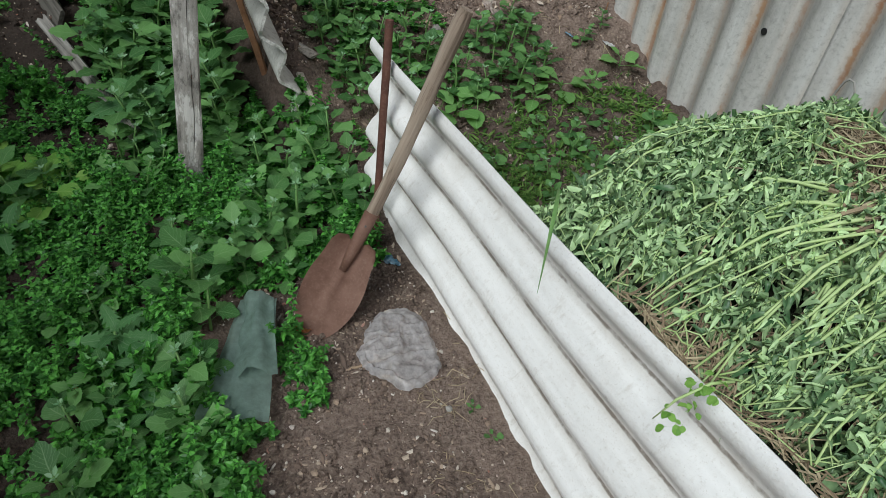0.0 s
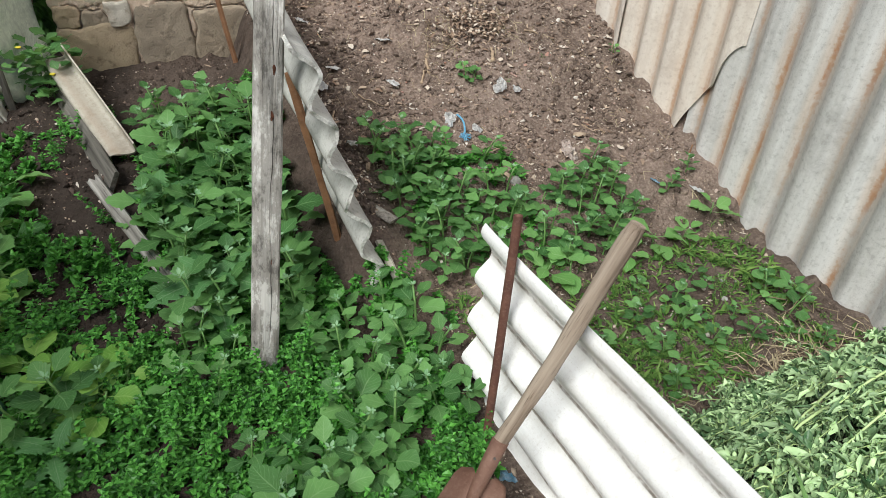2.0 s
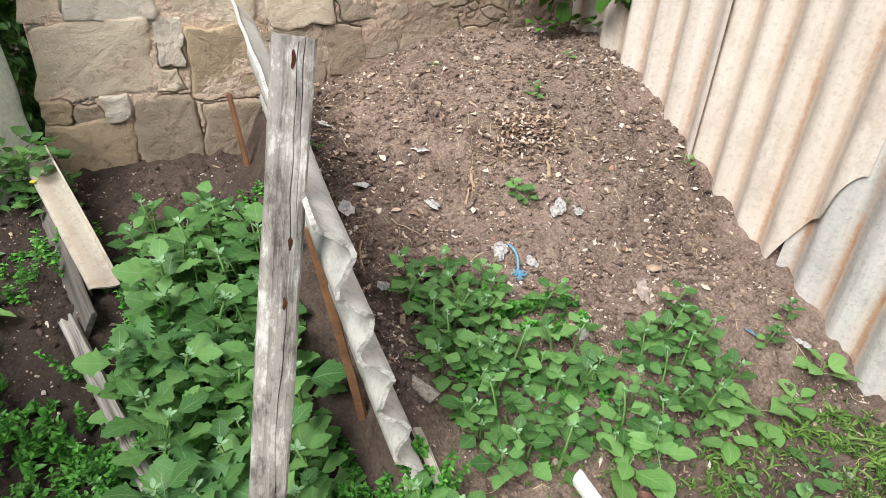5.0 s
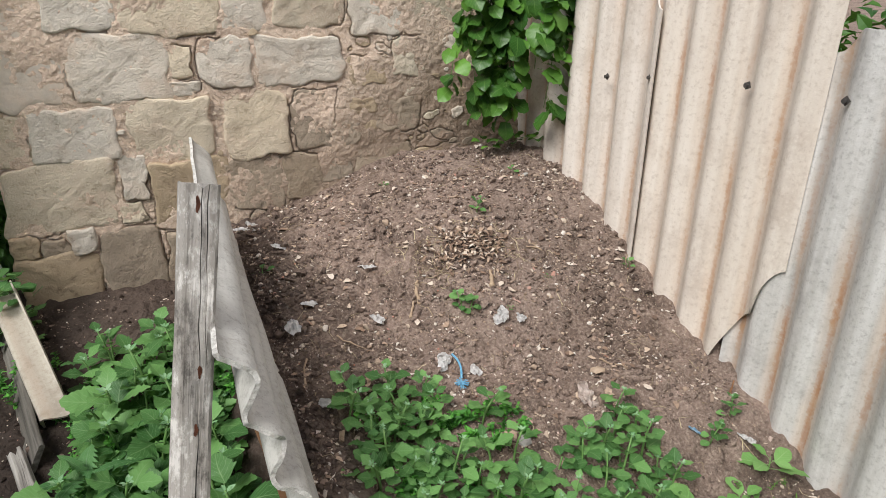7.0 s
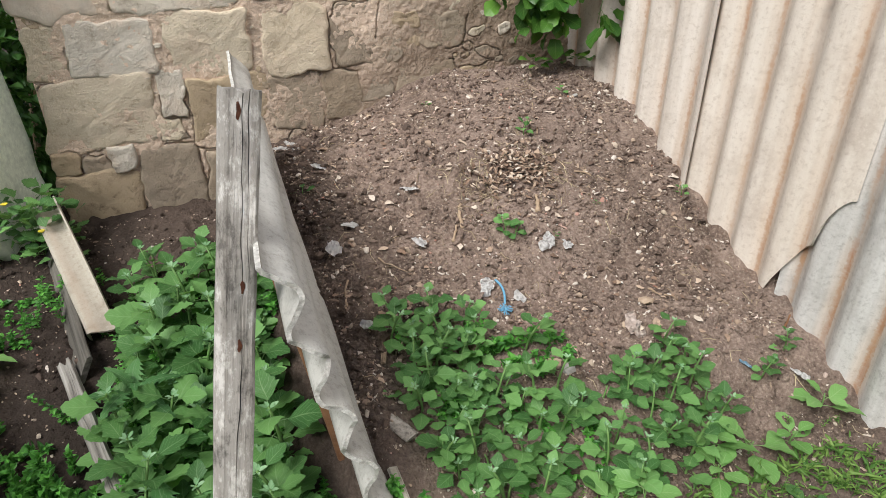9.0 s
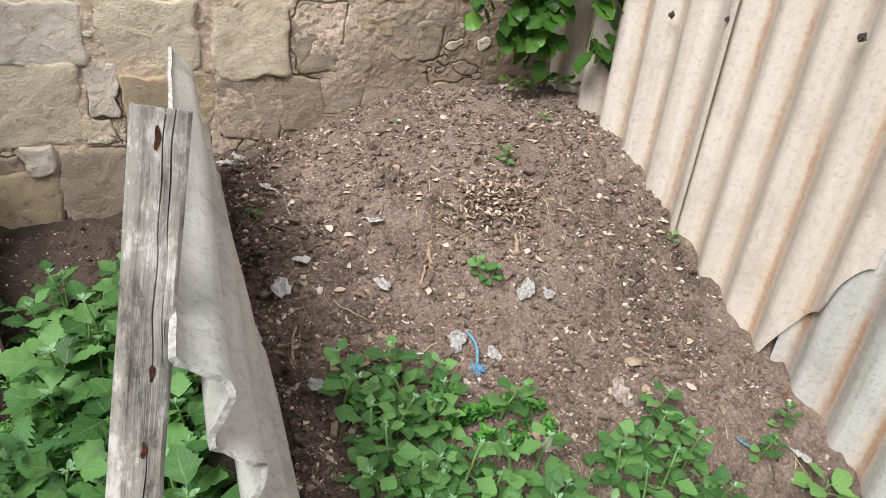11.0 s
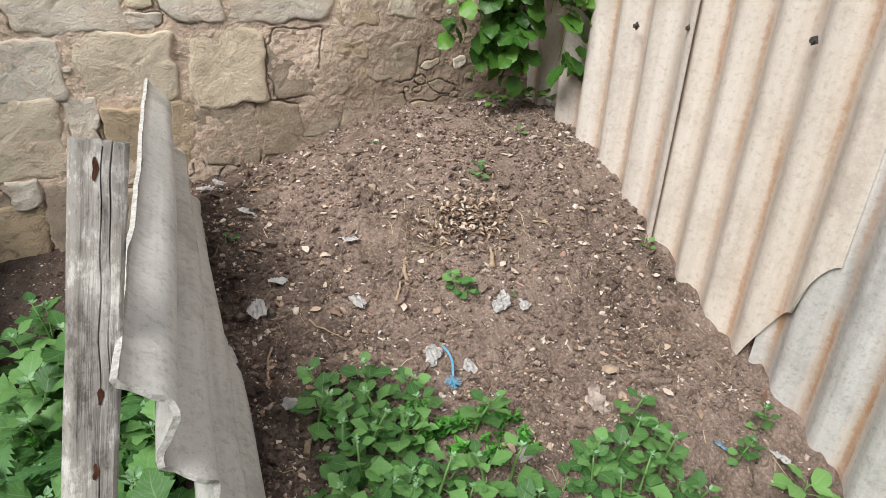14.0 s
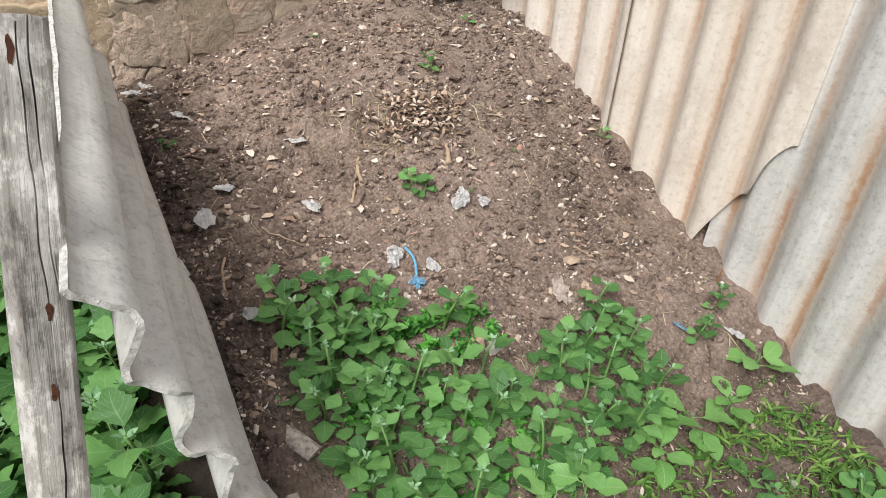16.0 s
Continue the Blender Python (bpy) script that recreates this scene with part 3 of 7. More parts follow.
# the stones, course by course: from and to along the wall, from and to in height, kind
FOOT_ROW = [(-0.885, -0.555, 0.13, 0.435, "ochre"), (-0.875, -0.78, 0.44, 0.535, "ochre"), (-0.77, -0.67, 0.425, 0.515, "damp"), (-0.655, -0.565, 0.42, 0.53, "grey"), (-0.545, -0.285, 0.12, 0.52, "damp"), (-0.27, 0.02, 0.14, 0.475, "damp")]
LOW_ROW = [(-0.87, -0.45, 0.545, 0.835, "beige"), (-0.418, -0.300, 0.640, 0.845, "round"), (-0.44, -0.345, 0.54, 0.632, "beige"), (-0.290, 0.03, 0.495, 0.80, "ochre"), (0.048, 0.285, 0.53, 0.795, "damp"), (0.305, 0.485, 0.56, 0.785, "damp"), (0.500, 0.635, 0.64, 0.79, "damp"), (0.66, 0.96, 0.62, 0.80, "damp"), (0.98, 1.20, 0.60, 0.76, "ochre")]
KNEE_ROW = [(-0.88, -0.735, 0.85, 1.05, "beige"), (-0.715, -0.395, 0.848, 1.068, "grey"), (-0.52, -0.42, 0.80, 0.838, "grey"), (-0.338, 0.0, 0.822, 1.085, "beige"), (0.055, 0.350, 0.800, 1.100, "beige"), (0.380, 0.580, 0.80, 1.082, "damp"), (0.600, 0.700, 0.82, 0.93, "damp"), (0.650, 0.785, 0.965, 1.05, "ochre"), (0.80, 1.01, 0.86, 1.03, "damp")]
WAIST_ROW = [(-0.89, -0.555, 1.095, 1.66, "render"), (-0.532, -0.142, 1.095, 1.378, "grey"), (-0.150, -0.030, 1.105, 1.155, "grey"), (-0.130, -0.045, 1.18, 1.30, "beige"), (-0.018, 0.200, 1.120, 1.330, "grey"), (0.228, 0.610, 1.120, 1.335, "round"), (0.66, 0.84, 1.09, 1.23, "ochre"), (0.87, 1.00, 1.14, 1.30, "beige")]
CHEST_ROW = [(-0.575, -0.325, 1.385, 1.62, "grey"), (-0.300, 0.085, 1.365, 1.66, "beige"), (0.105, 0.290, 1.37, 1.60, "grey"), (0.320, 0.640, 1.37, 1.63, "beige"), (0.68, 0.92, 1.33, 1.56, "grey"), (0.96, 1.30, 1.34, 1.60, "beige"), (1.33, 1.68, 1.36, 1.62, "grey")]
HIGH_ROW = [(-0.87, -0.45, 1.68, 1.97, "beige"), (-0.43, -0.06, 1.68, 1.98, "grey"), (-0.03, 0.30, 1.68, 1.96, "beige"), (0.33, 0.75, 1.66, 1.98, "grey"), (0.78, 1.10, 1.66, 1.97, "beige"), (1.13, 1.70, 1.66, 1.98, "beige")]
TOP_ROW = [(-0.87, -0.60, 2.0, 2.28, "grey"), (-0.57, -0.2, 2.0, 2.28, "beige"), (-0.17, 0.20, 2.0, 2.28, "beige"), (0.23, 0.55, 2.0, 2.28, "grey"), (0.58, 1.02, 2.0, 2.28, "beige"), (1.05, 1.70, 2.0, 2.28, "grey")]
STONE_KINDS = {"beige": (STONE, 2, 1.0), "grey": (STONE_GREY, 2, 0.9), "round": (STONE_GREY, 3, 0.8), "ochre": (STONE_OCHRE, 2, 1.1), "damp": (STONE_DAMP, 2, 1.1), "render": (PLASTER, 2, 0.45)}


def build_stones():
    for row in (FOOT_ROW, LOW_ROW, KNEE_ROW, WAIST_ROW, CHEST_ROW, HIGH_ROW, TOP_ROW):
        for x0, x1, z0, z1, kind in row:
            w, h = x1 - x0, z1 - z0
            material, soft, rough = STONE_KINDS[kind]
            ring = []
            for (ax, az), (bx, bz) in (((x0, z0), (x1, z0)), ((x1, z0), (x1, z1)), ((x1, z1), (x0, z1)), ((x0, z1), (x0, z0))):
                for q in (0.0, 0.34, 0.67):
                    slip = 0.30 if q == 0 else 0.14
                    px, pz = ax + (bx - ax) * q, az + (bz - az) * q
                    mx, mz = (x0 + x1) / 2, (z0 + z1) / 2
                    k = wall_rng.uniform(-0.13, slip * 0.35 - 0.02)
                    ring.append(Vector((px + (mx - px) * k + wall_rng.uniform(-0.02, 0.02) * w, pz + (mz - pz) * k + wall_rng.uniform(-0.03, 0.03) * h)))
            stone_piece(ring, wall_rng.uniform(0.006, 0.012) + 0.014 * (row is FOOT_ROW), material, wall_rng.uniform(-0.002, 0.004), soft, rough)
    # small pinning stones set in the mortar between the others and in the broken corner
    taken = [s[:4] for row in (FOOT_ROW, LOW_ROW, KNEE_ROW, WAIST_ROW, CHEST_ROW) for s in row]
    for _ in range(900):
        x, z, r = wall_rng.uniform(-0.86, 1.60), wall_rng.uniform(0.2, 1.5), wall_rng.choice((0.014, 0.02, 0.028, 0.045, 0.06))
        if any(a - 0.6 * r < x < b + 0.6 * r and c - 0.6 * r < z < d + 0.6 * r for a, b, c, d in taken):
            continue
        taken.append((x - r, x + r, z - r, z + r))
        turn, flat = wall_rng.uniform(-0.4, 0.4), wall_rng.uniform(0.55, 0.9)
        ring = [Vector((x + r * k * math.cos(a + turn), z + flat * r * k * math.sin(a))) for a, k in ((i * math.pi / 3.5, wall_rng.uniform(0.65, 1.25)) for i in range(7))]
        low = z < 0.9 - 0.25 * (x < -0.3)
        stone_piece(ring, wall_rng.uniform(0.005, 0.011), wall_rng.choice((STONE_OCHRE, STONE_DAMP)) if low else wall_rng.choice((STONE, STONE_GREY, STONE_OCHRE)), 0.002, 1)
    for i, j in cracks:
        if 0 < i < WALL_GRID[0] - 1 and 0 < j < WALL_GRID[1] - 1:
            wall_back.data.vertices[j * WALL_GRID[0] + i].co.y += 0.012


# ---- corrugated sheets ----
PITCH, AMP, THICK = 0.15, 0.021, 0.0065


def corrugated(name, width, lo, hi, material, seed=0.0, rows=18, phase=0.0, warp=0.006, chips=0.004, PITCH=PITCH, THICK=THICK, end_material=None, AMP=AMP):
    """A sheet whose flutes run along local z and follow one another along local y. lo and hi give its ends for each y."""
    n = int(width / 0.0125)
    front, back = [], []
    for i in range(n + 1):
        y = width * i / n
        a = lo(y) + chips * wobble(y, 1, seed, 30)
        b = hi(y) + chips * wobble(y, 5, seed, 30)
        x = -AMP * math.cos(2 * math.pi * y / PITCH + phase)
        slope = AMP * 2 * math.pi / PITCH * math.sin(2 * math.pi * y / PITCH + phase)
        k = math.hypot(1, slope)
        for j in range(rows + 1):
            z = a + (b - a) * j / rows
            w = warp * wobble(y, z, seed, 1.7)
            front.append((x + w - THICK / 2 / k, y + THICK / 2 * slope / k, z))
            back.append((x + w + THICK / 2 / k, y - THICK / 2 * slope / k, z))
    verts, m, off = front + back, rows + 1, len(front)
    faces = []
    for i in range(n):
        for j in range(rows):
            a = i * m + j
            faces.append((a, a + 1, a + m + 1, a + m))
            faces.append((off + a, off + a + m, off + a + m + 1, off + a + 1))
        for j in (0, rows):
            a = i * m + j
            faces.append((a, a + m, off + a + m, off + a) if j == 0 else (a, off + a, off + a + m, a + m))
    for j in range(rows):
        for i in (0, n):
            a = i * m + j
            faces.append((a, off + a, off + a + 1, a + 1) if i == 0 else (a, a + 1, off + a + 1, off + a))
    ob = link_mesh(name, verts, faces, material)
    ob.data.shade_smooth()
    if end_material:
        ob.data.materials.append(end_material)
        per = 2 * rows + 2
        for i in range(n):
            ob.data.polygons[i * per + 2 * rows].material_index = 1
        for j in range(rows):
            ob.data.polygons[n * per + 2 * j + 1].material_index = 1
    ob.data.set_sharp_from_angle(angle=radians(50))
    return ob


def nail(parent, x, y, z):
    bm = bmesh.new()
    bmesh.ops.create_cone(bm, cap_ends=True, segments=4, radius1=0.016, radius2=0.013, depth=0.004, matrix=pose(0, 0, 0, 0, 90, 0))
    bmesh.ops.create_cone(bm, cap_ends=True, segments=8, radius1=0.008, radius2=0.006, depth=0.012, matrix=pose(-0.007, 0, 0, 0, 90, 0))
    ob = part("nail", bm, NAIL, parent, "dark square-washered roofing nail")
    ob.location, ob.rotation_euler = (x, y, z), (wall_rng.uniform(-0.5, 0.5), 0, 0)
    return ob


def build_fence():
    base = -0.12
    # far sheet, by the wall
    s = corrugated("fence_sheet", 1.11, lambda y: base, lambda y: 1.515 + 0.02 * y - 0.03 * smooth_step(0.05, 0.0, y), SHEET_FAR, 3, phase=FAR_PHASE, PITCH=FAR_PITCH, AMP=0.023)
    s.location, s.rotation_euler = (FENCE_X - 0.026, 1.868, 0.0), (0, 0, radians(-0.9))
    tagged(s, "cream corrugated fibre-cement sheet with rust runs, fence corner", "fence sheet", "sheets of the fence")
    nail(s, -0.030, 2.150 - 1.868, 1.203)
    nail(s, -0.022, 0.02, 1.235)
    # second sheet with its lower corner broken off in two bites
    def broken(y):
        if y < 0.088:
            return 0.695 - 0.20 * (1 - math.cos(math.pi / 2 * max(0.0, y) / 0.088))
        if y < 0.235:
            return 0.490 - 0.300 * (1 - math.cos(math.pi / 2 * (y - 0.088) / 0.147))
        return base
    s = corrugated("fence_sheet", 0.80, lambda y: max(base, broken(y)), lambda y: 1.66 + 0.01 * wobble(y, 3, 0, 6), SHEET_CREAM, 8, 26, chips=0.003, phase=MID_PHASE, PITCH=MID_PITCH)
    s.location, s.rotation_euler = (FENCE_X - 0.006, 1.174, 0.0), (0, radians(0.25), 0)
    tagged(s, "warm cream corrugated fibre-cement sheet with a broken lower corner", "fence sheet", "sheets of the fence")
    nail(s, -0.026, 1.425 - 1.163, 1.27)
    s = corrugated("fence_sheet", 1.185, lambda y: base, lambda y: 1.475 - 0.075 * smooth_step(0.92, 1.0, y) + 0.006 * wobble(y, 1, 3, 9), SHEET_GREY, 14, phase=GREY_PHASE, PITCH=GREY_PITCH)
    s.location = (FENCE_X + 0.014, 0.18, 0.0)
    tagged(s, "grey weathered corrugated fibre-cement sheet with orange rust runs", "fence sheet", "sheets of the fence")
    nail(s, -0.026, 1.093 - 0.18, 1.276)
    # a near-black disc stands for the shade inside a nail hole
    bm = bmesh.new()
    bmesh.ops.create_cone(bm, cap_ends=True, segments=14, radius1=0.013, radius2=0.013, depth=0.003, matrix=pose(0, 0, 0, 0, 90, 0))
    hole = part("nail_hole", bm, plain_material("hole_shade", (0.008, 0.008, 0.008), (0.014, 0.013, 0.012)), s, "near-black disc standing for the dark of an empty nail hole")
    hole.location = (-AMP * math.cos(2 * math.pi * 0.228 / GREY_PITCH + GREY_PHASE) - 0.006, 0.228, 0.48)
    for k, y in enumerate((-0.85, -1.85, -2.85)):
        s = corrugated("fence_sheet", 1.08, lambda y: base, lambda y: 1.50 + 0.03 * math.sin(k), SHEET_GREY, 20 + k, phase=GREY_PHASE, PITCH=GREY_PITCH)
        s.location = (FENCE_X + 0.070 - 0.03 * (k % 2), y, 0.0)
        tagged(s, "pale grey corrugated fibre-cement fence sheet", "fence sheet", "sheets of the fence")


build_fence()

# ---- the low side fence: post, sheet, stakes ----


def axes_pose(origin, along_y, along_z, keep_z=False):
    """A pose whose local y and z point as given; the other one gives way where they are not square."""
    y, z = Vector(along_y).normalized(), Vector(along_z).normalized()
    if keep_z:
        y = (y - z * y.dot(z)).normalized()
    z = (z - y * z.dot(y)).normalized()
    x = y.cross(z)
    m = Matrix((x, y, z)).transposed().to_4x4()
    m.translation = origin
    return m


def up_pose(base, top, face=(0, -1, 0)):
    """A pose at base whose local z points at top and whose local -y looks towards face."""
    z = (Vector(top) - Vector(base)).normalized()
    y = -Vector(face)
    y = (y - z * y.dot(z)).normalized()
    m = Matrix((y.cross(z), y, z)).transposed().to_4x4()
    m.translation = base
    return m


def plank(length, width, thick, seed, segments=26, groove=0.0, ragged=0.006, wane=0.007):
    """Verts and faces of an old board along z: worn edges, one long open crack, uneven ends."""
    hw, ht = width / 2, thick / 2
    ring = [(-hw, -ht + 0.9 * wane), (-hw + wane, -ht), (-0.3 * hw, -ht), (0.155 * hw, -ht), (0.19 * hw, -ht), (0.225 * hw, -ht), (0.50 * hw, -ht), (0.54 * hw, -ht), (0.58 * hw, -ht), (hw - 0.007, -ht), (hw, -ht + 0.006), (hw, ht - 0.006), (hw - 0.006, ht), (-hw + 0.006, ht), (-hw, ht - 0.006)]
    n, verts, faces = len(ring), [], []
    for j in range(segments + 1):
        z = length * j / segments
        for k, (x, y) in enumerate(ring):
            px = x + 0.0035 * wobble(x * 9, z, seed, 5) + (0.012 * wobble(0, z, seed + 3, 3.5) + 0.004 * wobble(1, z, seed + 3, 12) if 3 <= k <= 8 else 0)
            py = y + 0.003 * wobble(z, x * 12, seed + 9, 6)
            if k == 4:
                py += groove * max(0.0, 0.45 + 1.3 * wobble(z, 4, seed, 5))
            if k == 7:
                py += groove * max(0.0, smooth_step(0.70, 0.78, z / length) * (0.35 + 1.6 * wobble(z, 8, seed, 6)))
            end = ragged * wobble(x * 60, y * 60, seed) if j == segments else 0
            verts.append((px, py, z + end))
    for j in range(segments):
        for k in range(n):
            a, b = j * n + k, j * n + (k + 1) % n
            faces.append((a, b, b + n, a + n))
    faces += [tuple(range(n))[::-1], tuple(range(segments * n, segments * n + n))]
    return verts, faces


def build_post():
    post = thing("fence_post", up_pose((-0.407, 0.806, -0.05), (-0.174, 1.160, 1.215), (0.06, -1, 0.1)), "cracked grey weathered timber post holding the side fence", "post")
    v, f = plank(1.335, 0.078, 0.034, 4, 80, 0.010, 0.012, 0.018)
    beam = link_mesh("beam", v, f, WOOD_POST, post)
    beam.data.set_sharp_from_angle(angle=radians(40))
    for x, z, h in ((-0.004, 1.295, 0.018), (0.010, 0.955, 0.014), (0.006, 0.835, 0.014), (0.012, 0.42, 0.008)):
        verts = [(x + 0.0042 * math.cos(a) * (1 + 0.4 * math.sin(3 * a + z * 40)), -0.0185, z + h * math.sin(a)) for a in np.linspace(0, 2 * math.pi, 13)[:-1]]
        bm = bmesh.new()
        bm.faces.new([bm.verts.new(p) for p in verts][::-1])
        bmesh.ops.solidify(bm, geom=bm.faces[:], thickness=0.004)
        part("nail_hole", bm, RUST_STAIN, post, "rust-bled old nail hole")


build_post()


def build_side_sheet():
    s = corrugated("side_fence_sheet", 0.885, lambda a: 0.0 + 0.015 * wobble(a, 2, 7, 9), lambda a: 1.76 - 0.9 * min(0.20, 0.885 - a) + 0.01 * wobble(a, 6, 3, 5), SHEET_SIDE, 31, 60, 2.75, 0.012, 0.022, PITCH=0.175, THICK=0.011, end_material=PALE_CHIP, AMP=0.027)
    s.matrix_world = axes_pose((0.035, 0.965, 0.085), (-0.232, 0.0, 0.972), (0.05, 1, 0.012))
    # it stands more upright towards its far end, and its upper edge is nibbled
    for v in s.data.vertices:
        v.co.x += 0.07 * (1 - v.co.y / 0.885) * max(0.0, v.co.z) / 1.74
        if v.co.y > 0.84:
            v.co.y += 0.008 * wobble(v.co.z, 3, 1, 7) + 0.006 * wobble(v.co.z, 9, 1, 30)
            v.co.x += 0.006 * wobble(v.co.z, 5, 2, 4)
    tagged(s, "pale corrugated fibre-cement sheet set on edge, broken end", "fence sheet", "sheets of the side fence")
    stake = thing("stake", up_pose((0.006, 1.20, -0.1), (-0.150, 1.25, 0.765), (-0.6, -1, 0)), "rusty brown iron bar propping up the side fence sheet", "stake", "stakes of the side fence")
    v, f = plank(0.88, 0.028, 0.012, 8, 10, 0.0, 0.002)
    link_mesh("bar", v, f, RUST_STAKE, stake)
    stake = thing("stake", up_pose((-0.095, 2.58, 0.02), (-0.172, 2.62, 0.62), (-0.6, -1, 0)), "rusty iron bar beside the far end of the side fence", "stake", "stakes of the side fence")
    v, f = plank(0.61, 0.026, 0.012, 9, 8, 0.0, 0.002)
    link_mesh("bar", v, f, RUST_STAKE, stake)


build_side_sheet()


def build_scrap_boards():
    """Broken chips of board and cement lying by the foot of the side fence."""
    for x, y, length, width, turn, tip, mat in ((0.115, 1.20, 0.125, 0.046, 28, 8, WOOD_GREY_Y), (0.075, 1.02, 0.15, 0.028, 8, 30, SHEET_LOW), (0.15, 1.43, 0.09, 0.014, -20, 4, DRY_STICK), (0.04, 0.93, 0.12, 0.03, 15, 40, WOOD_GREY_Y)):
        v, f = plank(length, width, 0.009, x * 40, 6, 0.0, 0.012)
        ob = link_mesh("wood_chip", v, f, mat)
        ob.matrix_world = pose(x, y, ground_z(x, y) + 0.012, 90 - tip, 0, 180 + turn) @ Matrix.Translation((0, 0, -length / 2))
        tagged(ob, "splintered grey board chip lying on the soil", "wood chip", "chips by the side fence")


build_scrap_boards()


def build_front_sheet():
    """The sheet on edge that holds back the weed heap."""
    s = corrugated("retaining_sheet", 0.60, lambda a: 0.02 * wobble(a, 2, 7, 5), lambda a: 1.78, SHEET_WHITE, 44, 34, math.pi - 2 * math.pi * 0.503 / PITCH, 0.012, 0.004)
    s.matrix_world = axes_pose((0.172, 0.585, -0.035), (0.048, 0.0, 1.0), (0.01, -1, -0.004))
    for v in s.data.vertices:
        v.co.x += 0.13 * (max(0.0, v.co.z) / 1.6) ** 1.3 * v.co.y / 0.60
    tagged(s, "white corrugated sheet on edge holding back the weed heap", "sheet")


build_front_sheet()


def build_pipe():
    base, top = Vector((0.078, 0.285, -0.06)), Vector((0.181, 0.426, 0.69))
    pipe = thing("iron_pipe", up_pose(base, top), "dark rusty iron pipe driven in beside the white sheet", "pipe")
    length = (top - base).length
    v, f = tube([(0.0015 * wobble(z, 1, 0, 5), 0, z) for z in np.linspace(0, length, 12)], 0.0115, 12, False)
    n = len(v)
    v2, f2 = tube([(0, 0, length), (0, 0, length - 0.001), (0, 0, length - 0.08)], [0.0115, 0.0085, 0.0085], 12, True)
    v += v2
    f += [tuple(i + n for i in face) for face in f2[:-2]] + [tuple(i + n for i in f2[-1])]
    link_mesh("tube", v, f, RUST_PIPE, pipe, smooth=True)


build_pipe()


def build_shovel():
    tip, joint, top = Vector((-0.216, 0.0, 0.004)), Vector((0.025, 0.147, 0.271)), Vector((0.258, 0.125, 0.836))
    along = (joint - tip).normalized()
    face = Vector((-0.25, -1.0, 0.9))
    shovel = thing("shovel", up_pose(tip, joint, face), "rusty round-point shovel with bare wooden handle, leaning on white sheet", "shovel")
    inv = shovel.matrix_world.inverted()
    total, blade_len = (joint - tip).length, 0.295
    # blade: rounded shield, dished, with a raised middle rib
    nu, nv, front = 16, 22, []
    for j in range(nv + 1):
        z = blade_len * j / nv
        k = j / nv
        half = 0.084 * (1 - (1 - min(1, k / 0.55)) ** 2.1) ** 0.62 * (1 - 0.24 * smooth_step(0.55, 1.0, k) ** 1.2)
        if k > 0.90:
            half *= math.sqrt(max(0.02, 1 - ((k - 0.90) / 0.115) ** 2))
        half = max(half, 0.004)
        for i in range(nu + 1):
            u = 2 * i / nu - 1
            y = 0.020 * (u * u) * -1 * smooth_step(0, 0.5, k) + 0.012 - 0.010 * math.exp(-(u * half / 0.011) ** 2) * smooth_step(0.15, 0.6, k)
            y += 0.03 * (1 - k) ** 2 * -0.25 + 0.0015 * wobble(u, z, 3, 6)
            front.append((u * half, y, z))
    # the shoulders stand up on both sides of the socket
    front = [(x, y, z + 0.030 * smooth_step(0.75, 1.0, z / blade_len) * (1 - math.exp(-(x / 0.026) ** 2))) for x, y, z in front]
    back = [(x, y + 0.003, z) for x, y, z in front]
    n, off, faces = nu + 1, len(front), []
    for j in range(nv):
        for i in range(nu):
            a = j * n + i
            faces += [(a, a + 1, a + n + 1, a + n), (off + a, off + a + n, off + a + n + 1, off + a + 1)]
        for i in (0, nu):
            a = j * n + i
            faces.append((a, a + n, off + a + n, off + a))
    for i in range(nu):
        a = nv * n + i
        faces += [(a, a + 1, off + a + 1, off + a), (i, off + i, off + i + 1, i + 1)]
    blade = link_mesh("blade", front + back, faces, RUST_BLADE, shovel, "rusty brown steel blade", True)
    blade.data.set_sharp_from_angle(angle=radians(60))
    # socket, bent into the line of the handle
    local_top = inv @ top
    heading = (local_top - Vector((0, 0, total))).normalized()
    line = [Vector((0, 0.004, blade_len - 0.075)), Vector((0, 0.003, blade_len - 0.02)), Vector((0, 0.001, (blade_len + total) / 2)), Vector((0, 0, total)) + heading * 0.012]
    v, f = tube(line, [0.010, 0.0165, 0.0195, 0.0205], 14)
    link_mesh("socket", v, f, RUST_BLADE, shovel, "rusty socket", True)
    start = Vector((0, 0, total)) - heading * 0.02
    length = (local_top - start).length
    pts, rad = [], []
    for k in np.linspace(0, 1, 22):
        p = start + heading * (length * k)
        pts.append(p + Vector((0.004 * math.sin(k * 5), 0.003 * math.sin(k * 7 + 1), 0)))
        rad.append(0.0172 + 0.0035 * k + 0.0008 * math.sin(k * 23) - (0.004 if k > 0.985 else 0))
    local = up_pose(start, local_top)
    back_m = local.inverted()
    v, f = tube([back_m @ p for p in pts], rad, 14)
    h = link_mesh("handle", v, f, WOOD_HANDLE, shovel, "bare grey-brown wooden handle", True)
    h.matrix_local = local
    h.data.set_sharp_from_angle(angle=radians(50))
    bm = bmesh.new()
    bmesh.ops.create_cone(bm, cap_ends=True, segments=8, radius1=0.004, radius2=0.003, depth=0.006)
    rivet = part("rivet", bm, NAIL, shovel, "small dark rivet")
    rivet.matrix_local = Matrix.Translation((0, -0.021, total - 0.03)) @ pose(0, 0, 0, 90, 0, 0)


build_shovel()


# ---- films and scraps ----


